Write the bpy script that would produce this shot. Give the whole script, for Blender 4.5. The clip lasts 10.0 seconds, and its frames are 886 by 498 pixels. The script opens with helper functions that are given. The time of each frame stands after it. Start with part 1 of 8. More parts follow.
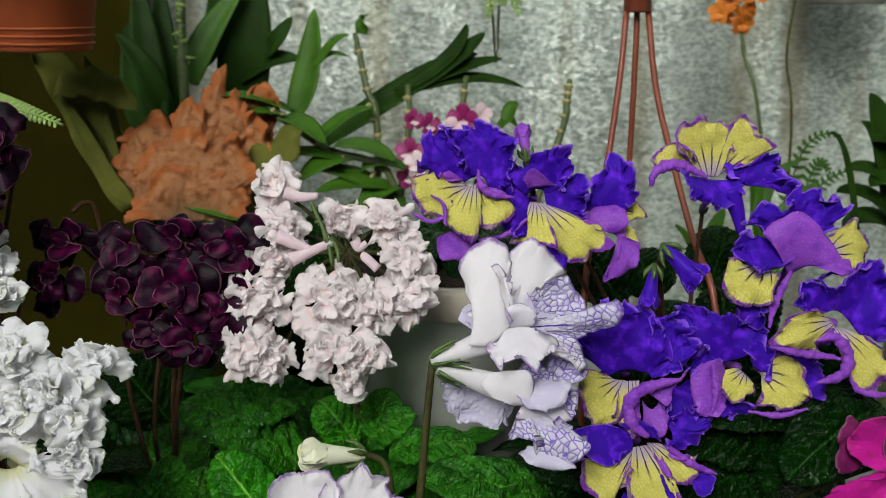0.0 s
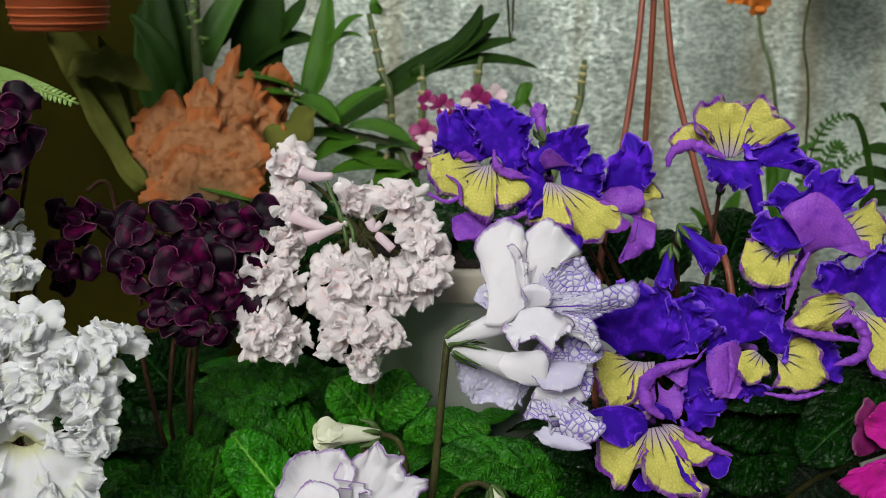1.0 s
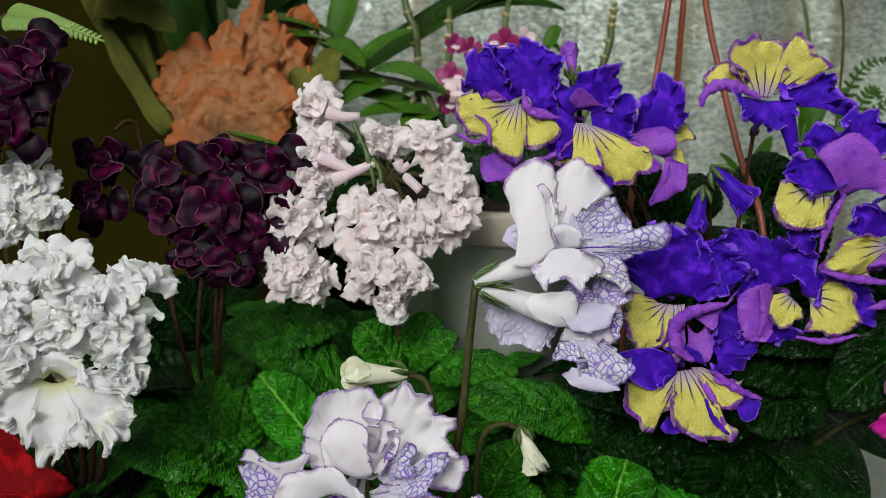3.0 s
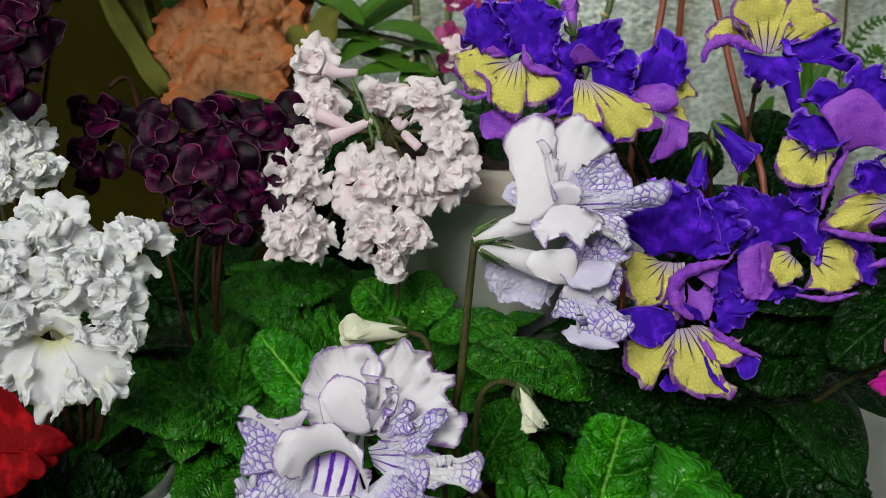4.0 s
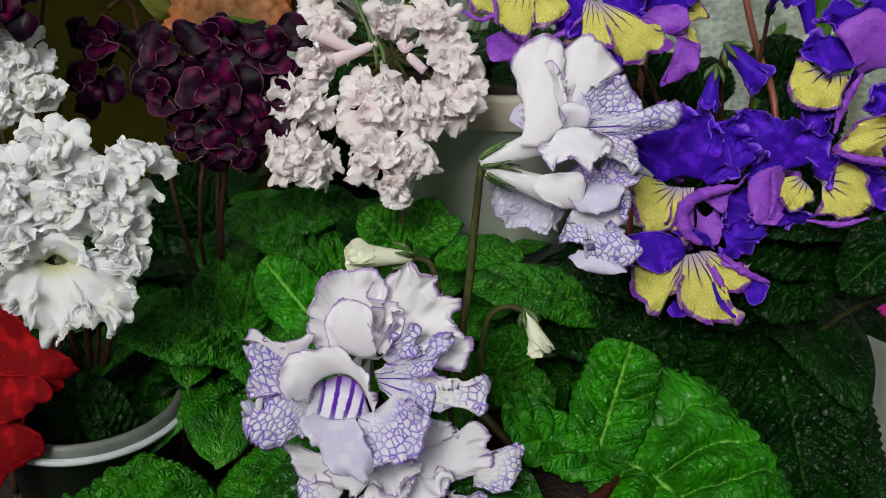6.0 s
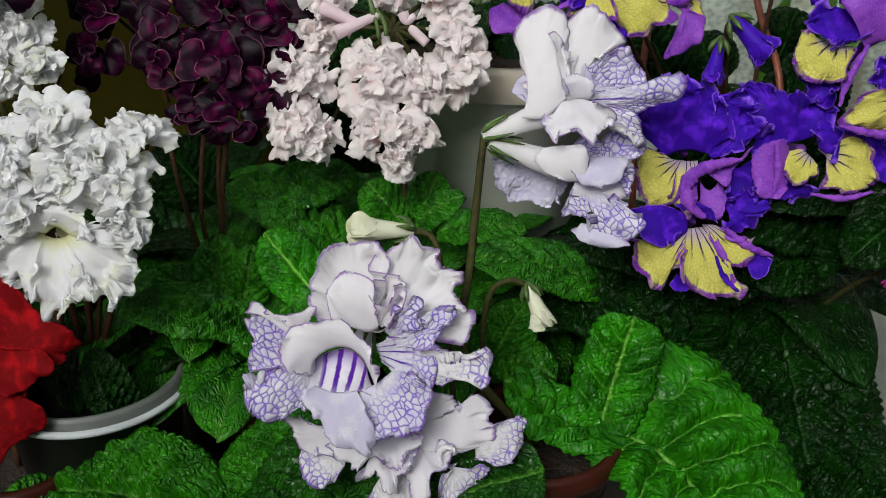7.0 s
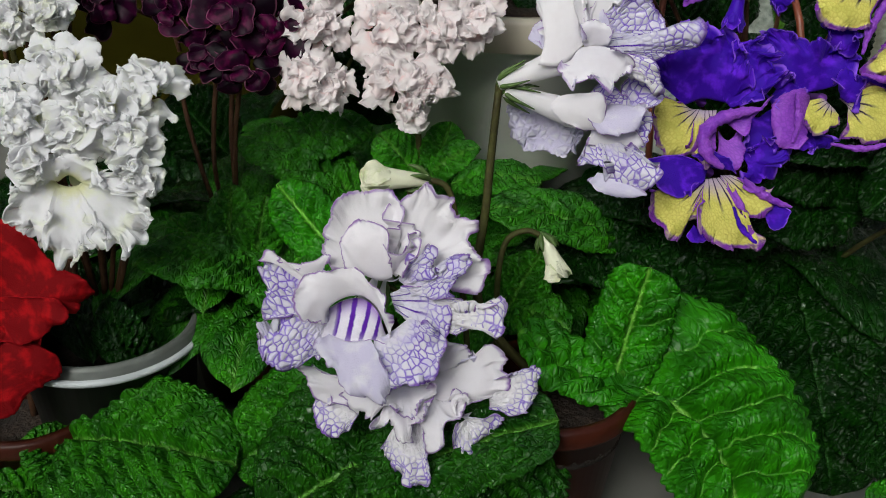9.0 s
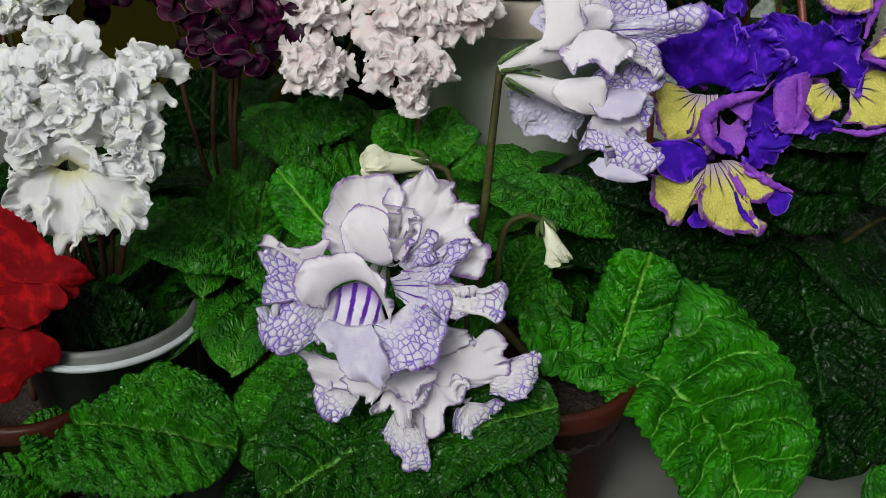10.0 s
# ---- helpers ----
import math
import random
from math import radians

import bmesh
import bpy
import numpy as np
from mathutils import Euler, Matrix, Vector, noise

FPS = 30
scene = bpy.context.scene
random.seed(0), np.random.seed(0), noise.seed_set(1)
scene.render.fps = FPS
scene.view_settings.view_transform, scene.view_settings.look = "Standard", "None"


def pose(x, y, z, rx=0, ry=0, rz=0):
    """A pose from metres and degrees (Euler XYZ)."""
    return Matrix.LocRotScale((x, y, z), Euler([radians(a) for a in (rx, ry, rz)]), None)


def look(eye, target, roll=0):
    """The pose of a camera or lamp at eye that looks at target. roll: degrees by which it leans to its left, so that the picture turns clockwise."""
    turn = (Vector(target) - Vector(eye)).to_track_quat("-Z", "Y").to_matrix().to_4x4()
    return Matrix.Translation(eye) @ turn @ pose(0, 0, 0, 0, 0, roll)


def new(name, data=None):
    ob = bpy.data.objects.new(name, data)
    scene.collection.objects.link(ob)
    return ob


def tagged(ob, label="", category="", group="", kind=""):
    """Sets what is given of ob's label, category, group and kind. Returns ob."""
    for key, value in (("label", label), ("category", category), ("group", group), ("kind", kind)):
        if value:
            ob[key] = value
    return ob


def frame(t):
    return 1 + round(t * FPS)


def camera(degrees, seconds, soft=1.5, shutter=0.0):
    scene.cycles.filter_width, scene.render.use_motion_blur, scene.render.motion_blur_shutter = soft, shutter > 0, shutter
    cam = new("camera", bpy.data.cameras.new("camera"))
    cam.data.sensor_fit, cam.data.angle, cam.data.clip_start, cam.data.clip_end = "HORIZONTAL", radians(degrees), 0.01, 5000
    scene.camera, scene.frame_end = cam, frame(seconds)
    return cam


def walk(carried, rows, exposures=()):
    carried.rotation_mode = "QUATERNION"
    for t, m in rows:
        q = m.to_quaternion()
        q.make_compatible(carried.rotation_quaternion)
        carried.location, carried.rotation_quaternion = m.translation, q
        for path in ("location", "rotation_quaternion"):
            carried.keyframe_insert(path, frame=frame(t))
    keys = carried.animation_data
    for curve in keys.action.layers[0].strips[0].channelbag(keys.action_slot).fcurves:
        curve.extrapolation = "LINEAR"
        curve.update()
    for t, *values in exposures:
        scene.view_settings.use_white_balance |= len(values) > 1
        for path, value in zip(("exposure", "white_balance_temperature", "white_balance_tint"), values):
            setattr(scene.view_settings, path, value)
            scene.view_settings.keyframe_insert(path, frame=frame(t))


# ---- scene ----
# camera and its path
cam = camera(48.05, 10.0, soft=0.5)
cam.data.dof.use_dof, cam.data.dof.focus_distance, cam.data.dof.aperture_fstop = True, 0.54, 13.0
walk(cam, [
    (0.0, pose(0.0000, 0.0000, 1.3300, 76.000, -0.000, -0.000)),
    (0.5, pose(-0.0010, 0.0008, 1.3286, 75.507, 0.025, 0.440)),
    (1.0, pose(-0.0022, 0.0012, 1.3273, 75.081, -0.031, 0.692)),
    (1.5, pose(-0.0036, 0.0017, 1.3260, 74.586, 0.006, 1.192)),
    (2.0, pose(-0.0049, 0.0024, 1.3247, 74.004, 0.098, 1.769)),
    (2.5, pose(-0.0054, 0.0032, 1.3222, 73.269, 0.093, 2.045)),
    (4.0, pose(-0.0051, 0.0060, 1.3137, 70.382, 0.074, 2.004)),
    (4.5, pose(-0.0053, 0.0066, 1.3113, 69.505, 0.059, 2.122)),
    (5.0, pose(-0.0054, 0.0077, 1.3086, 68.620, 0.108, 2.223)),
    (5.5, pose(-0.0057, 0.0084, 1.3064, 67.666, 0.134, 2.252)),
    (7.0, pose(-0.0066, 0.0101, 1.3014, 65.539, 0.129, 2.343)),
    (7.5, pose(-0.0067, 0.0104, 1.2995, 65.089, 0.142, 2.512)),
    (8.0, pose(-0.0071, 0.0106, 1.2974, 64.549, 0.181, 2.714)),
    (8.5, pose(-0.0076, 0.0109, 1.2957, 63.928, 0.215, 2.889)),
    (9.0, pose(-0.0080, 0.0112, 1.2938, 63.330, 0.270, 3.040)),
    (9.5, pose(-0.0084, 0.0120, 1.2932, 62.801, 0.266, 3.040)),
    (10.0, pose(-0.0084, 0.0118, 1.2921, 62.596, 0.237, 3.036)),
], exposures=[(0.0, -0.38, 6500, 6), (10.0, -0.38, 6500, 6)])

# sky and a veiled sun above the greenhouse roof
world = bpy.data.worlds.new("sky")
scene.world = world
world.use_nodes = True
wn = world.node_tree.nodes
sky = wn.new("ShaderNodeTexSky")
sky.sky_type, sky.sun_disc, sky.sun_elevation, sky.sun_rotation = "NISHITA", False, radians(36), radians(198)
sky.air_density, sky.dust_density, sky.ozone_density = 1.0, 3.0, 1.0
world.node_tree.links.new(sky.outputs[0], wn["Background"].inputs[0])
wn["Background"].inputs[1].default_value = 0.115
sun = new("sun", bpy.data.lights.new("sun", "SUN"))
sun.data.energy, sun.data.angle, sun.data.color = 2.4, radians(24), (1.0, 0.985, 0.955)
sun.matrix_world = look((-1.0, -2.5, 3.3), (0.0, 0.5, 1.0))


# ---------------------------------------------------------------- materials
class Nodes:
    """A node tree that is written line by line."""

    def __init__(self, name):
        self.mat = bpy.data.materials.new(name)
        self.mat.use_nodes = True
        self.tree = self.mat.node_tree
        self.bsdf = self.tree.nodes["Principled BSDF"]
        self.out = self.tree.nodes["Material Output"]

    def add(self, kind, operation="", feature="", **sockets):
        n = self.tree.nodes.new("ShaderNode" + kind)
        if operation:
            n.operation = operation
        if feature:
            n.feature = feature
        for key, value in sockets.items():
            self.put(value, n.inputs[key])
        return n

    def put(self, value, socket):
        if isinstance(value, bpy.types.NodeSocket):
            self.tree.links.new(value, socket)
        elif isinstance(value, tuple) and len(value) == 3 and socket.type == "RGBA":
            socket.default_value = (*value, 1)
        else:
            socket.default_value = value

    def math(self, op, a, b=0.0, c=0.0):
        n = self.tree.nodes.new("ShaderNodeMath")
        n.operation = op
        for s, v in zip(n.inputs, (a, b, c)):
            self.put(v, s)
        return n.outputs[0]

    def step(self, x, lo, hi, a=0.0, b=1.0):
        n = self.tree.nodes.new("ShaderNodeMapRange")
        n.interpolation_type = "SMOOTHSTEP"
        for s, v in zip(n.inputs, (x, lo, hi, a, b)):
            self.put(v, s)
        return n.outputs[0]

    def mix(self, f, a, b):
        n = self.tree.nodes.new("ShaderNodeMix")
        n.data_type = "RGBA"
        self.put(f, n.inputs[0])
        self.put(a, n.inputs[6])
        self.put(b, n.inputs[7])
        return n.outputs[2]

    def uv(self, name):
        n = self.add("UVMap")
        n.uv_map = name
        s = self.add("SeparateXYZ", Vector=n.outputs[0])
        return n.outputs[0], s.outputs[0], s.outputs[1]

    def noise(self, vec, scale, detail=3.0, rough=0.55):
        return self.add("TexNoise", Vector=vec, Scale=scale, Detail=detail, Roughness=rough).outputs[0]

    def coords(self):
        return self.add("NewGeometry").outputs["Position"]

    def bump(self, height, strength, distance):
        b = self.add("Bump", Height=height, Strength=strength, Distance=distance)
        self.put(b.outputs[0], self.bsdf.inputs["Normal"])
        return b.outputs[0]

    def done(self, color, rough=0.5, metal=0.0, through_light=0.0, sheen=0.0, spec=0.5):
        self.put(color, self.bsdf.inputs["Base Color"])
        self.put(rough, self.bsdf.inputs["Roughness"])
        self.put(metal, self.bsdf.inputs["Metallic"])
        self.put(spec, self.bsdf.inputs["Specular IOR Level"])
        self.put(sheen, self.bsdf.inputs["Sheen Weight"])
        if through_light:
            tr = self.add("BsdfTranslucent", Color=color)
            ms = self.add("MixShader", Fac=through_light)
            self.tree.links.new(self.bsdf.outputs[0], ms.inputs[1])
            self.tree.links.new(tr.outputs[0], ms.inputs[2])
            self.tree.links.new(ms.outputs[0], self.out.inputs[0])
        return self.mat


def petal_material(name, base, throat=None, throat_to=0.3, edge=None, edge_from=0.965, second=None, net=None, net_amount=1.0,
                   lines=None, lines_to=0.5, rough=0.55, glow=0.25, sheen=0.05, tint=(1.0, 1.0, 1.0), net_scale=2.6, net_width=0.16, net_from=0.28, spec=0.18, line_width=0.22, bump=0.9, lines_count=5.0, depth=0.0006):
    """Petal skin: uv "along" (0 throat to 1 rim, 0 to 1 across), uv "size" in centimetres."""
    m = Nodes(name)
    vec, u, v = m.uv("along")
    cm, sx, sy = m.uv("size")
    grain = m.noise(cm, 3.0, 4.0)
    fine = m.noise(cm, 14.0, 3.0)
    wob = m.math("MULTIPLY_ADD", m.math("SUBTRACT", grain, 0.5), 0.16, u)
    col = base
    if second:
        col = m.mix(m.step(m.noise(cm, 1.1, 3.0), 0.46, 0.70), base, second)
    else:
        col = m.mix(m.step(grain, 0.3, 0.75), base, tuple(c * 0.9 for c in base))
    if throat:
        col = m.mix(m.step(wob, 0.02, throat_to, 0.9, 0.0), col, throat)
    height = fine
    if net:
        warp = m.add("VectorMath", operation="ADD")
        m.put(cm, warp.inputs[0])
        nz = m.add("TexNoise", Vector=cm, Scale=2.0, Detail=2.0)
        sc = m.add("VectorMath", operation="SCALE")
        m.put(nz.outputs["Color"], sc.inputs[0])
        sc.inputs["Scale"].default_value = 0.16
        m.put(sc.outputs[0], warp.inputs[1])
        mp = m.add("Mapping")
        m.put(warp.outputs[0], mp.inputs[0])
        mp.inputs["Scale"].default_value = (1.35, 0.85, 1.0)
        vo = m.add("TexVoronoi", feature="DISTANCE_TO_EDGE", Scale=net_scale)
        m.put(mp.outputs[0], vo.inputs["Vector"])
        vo.inputs["Randomness"].default_value = 0.8
        fade = m.step(m.noise(cm, 0.9, 3.0), 0.32, 0.58, 0.62, 1.0)
        cells = m.math("MULTIPLY", m.step(vo.outputs[0], 0.0, net_width, 1.0, 0.0), fade)
        amount = m.math("MULTIPLY", cells, m.step(wob, net_from, net_from + 0.38, 0.0, net_amount))
        col = m.mix(amount, col, net)
        height = m.math("ADD", m.step(vo.outputs[0], 0.0, 0.3), m.math("MULTIPLY", fine, 0.35))
    if lines:
        w = m.math("ABSOLUTE", m.math("SINE", m.math("MULTIPLY", m.math("ADD", v, m.math("MULTIPLY", grain, 0.05)), lines_count * math.pi)))
        mask = m.math("MULTIPLY", m.step(w, 0.33 + line_width, line_width), m.step(wob, lines_to * 0.5, lines_to, 1.0, 0.0))
        mask = m.math("MULTIPLY", mask, m.step(m.math("ABSOLUTE", m.math("SUBTRACT", v, 0.5)), 0.30, 0.42, 1.0, 0.0))
        col = m.mix(mask, col, lines)
    if edge:
        e = m.math("MAXIMUM", u, m.math("MULTIPLY", m.math("MULTIPLY", m.math("ABSOLUTE", m.math("SUBTRACT", v, 0.5)), 2.0), m.step(u, 0.3, 0.6)))
        e = m.math("MULTIPLY_ADD", m.math("SUBTRACT", grain, 0.5), 0.05, e)
        e = m.math("MULTIPLY", m.step(e, edge_from - 0.025, edge_from + 0.02), m.step(m.noise(cm, 2.2, 2.0), 0.25, 0.6, 0.35, 1.0))
        col = m.mix(e, col, edge)
    m.bump(height, bump, depth)
    m.put(tint, m.bsdf.inputs["Sheen Tint"])
    return m.done(col, rough, 0.0, glow, sheen, spec)


def plain_material(name, base, dark, scale=40.0, rough=0.5, metal=0.0, bump=0.25, spec=0.5, glow=0.0, stretch=(1, 1, 1), depth=0.001):
    m = Nodes(name)
    mp = m.add("Mapping")
    m.put(m.coords(), mp.inputs[0])
    mp.inputs["Scale"].default_value = stretch
    big, small = m.noise(mp.outputs[0], scale * 0.15, 4.0), m.noise(mp.outputs[0], scale, 5.0)
    f = m.math("ADD", m.math("MULTIPLY", big, 0.6), m.math("MULTIPLY", small, 0.4))
    col = m.mix(m.step(f, 0.35, 0.65), dark, base)
    m.bump(small, bump, depth)
    return m.done(col, m.step(big, 0.3, 0.7, rough * 0.85, min(1.0, rough * 1.15)), metal, glow, 0.0, spec)


def leaf_material(name, base, dark, vein, rough=0.40, vein_amount=0.55, spec=0.24, relief=1.0, pebble=5.0, depth=0.0013, glow=0.12):
    m = Nodes(name)
    vec, u, v = m.uv("along")
    ve, vm, vr = m.uv("vein")
    cm, sx, sy = m.uv("size")
    big, small = m.noise(cm, 0.5, 3.0), m.noise(cm, 7.0, 4.0)
    col = m.mix(m.step(big, 0.3, 0.7), dark, base)
    col = m.mix(m.step(small, 0.35, 0.75, 0.0, 0.25), col, dark)
    wobble = m.add("VectorMath", operation="MULTIPLY_ADD")
    m.put(m.add("TexNoise", Vector=cm, Scale=3.0, Detail=2.0).outputs["Color"], wobble.inputs[0])
    wobble.inputs[1].default_value = (0.22, 0.22, 0.0)
    m.put(cm, wobble.inputs[2])
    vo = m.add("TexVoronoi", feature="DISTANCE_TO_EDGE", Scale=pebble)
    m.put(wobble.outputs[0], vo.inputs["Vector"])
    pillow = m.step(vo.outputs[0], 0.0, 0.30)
    # crease shade between the pebbles is painted into the leaf colour
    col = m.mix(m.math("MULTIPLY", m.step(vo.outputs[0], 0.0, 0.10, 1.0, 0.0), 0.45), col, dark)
    col = m.mix(m.math("MULTIPLY", m.step(vm, 0.45, 0.95), vein_amount), col, vein)
    height = m.math("ADD", pillow, m.math("MULTIPLY", small, 0.18))
    m.bump(height, relief, depth)
    return m.done(col, m.step(small, 0.3, 0.7, rough * 0.85, rough * 1.25), 0.0, glow, 0.0, spec)


WHITE, VIOLET = (0.925, 0.90, 0.935), (0.17, 0.055, 0.62)
YELLOW, PURPLE, MAUVE = (0.80, 0.74, 0.13), (0.050, 0.006, 0.46), (0.29, 0.065, 0.50)
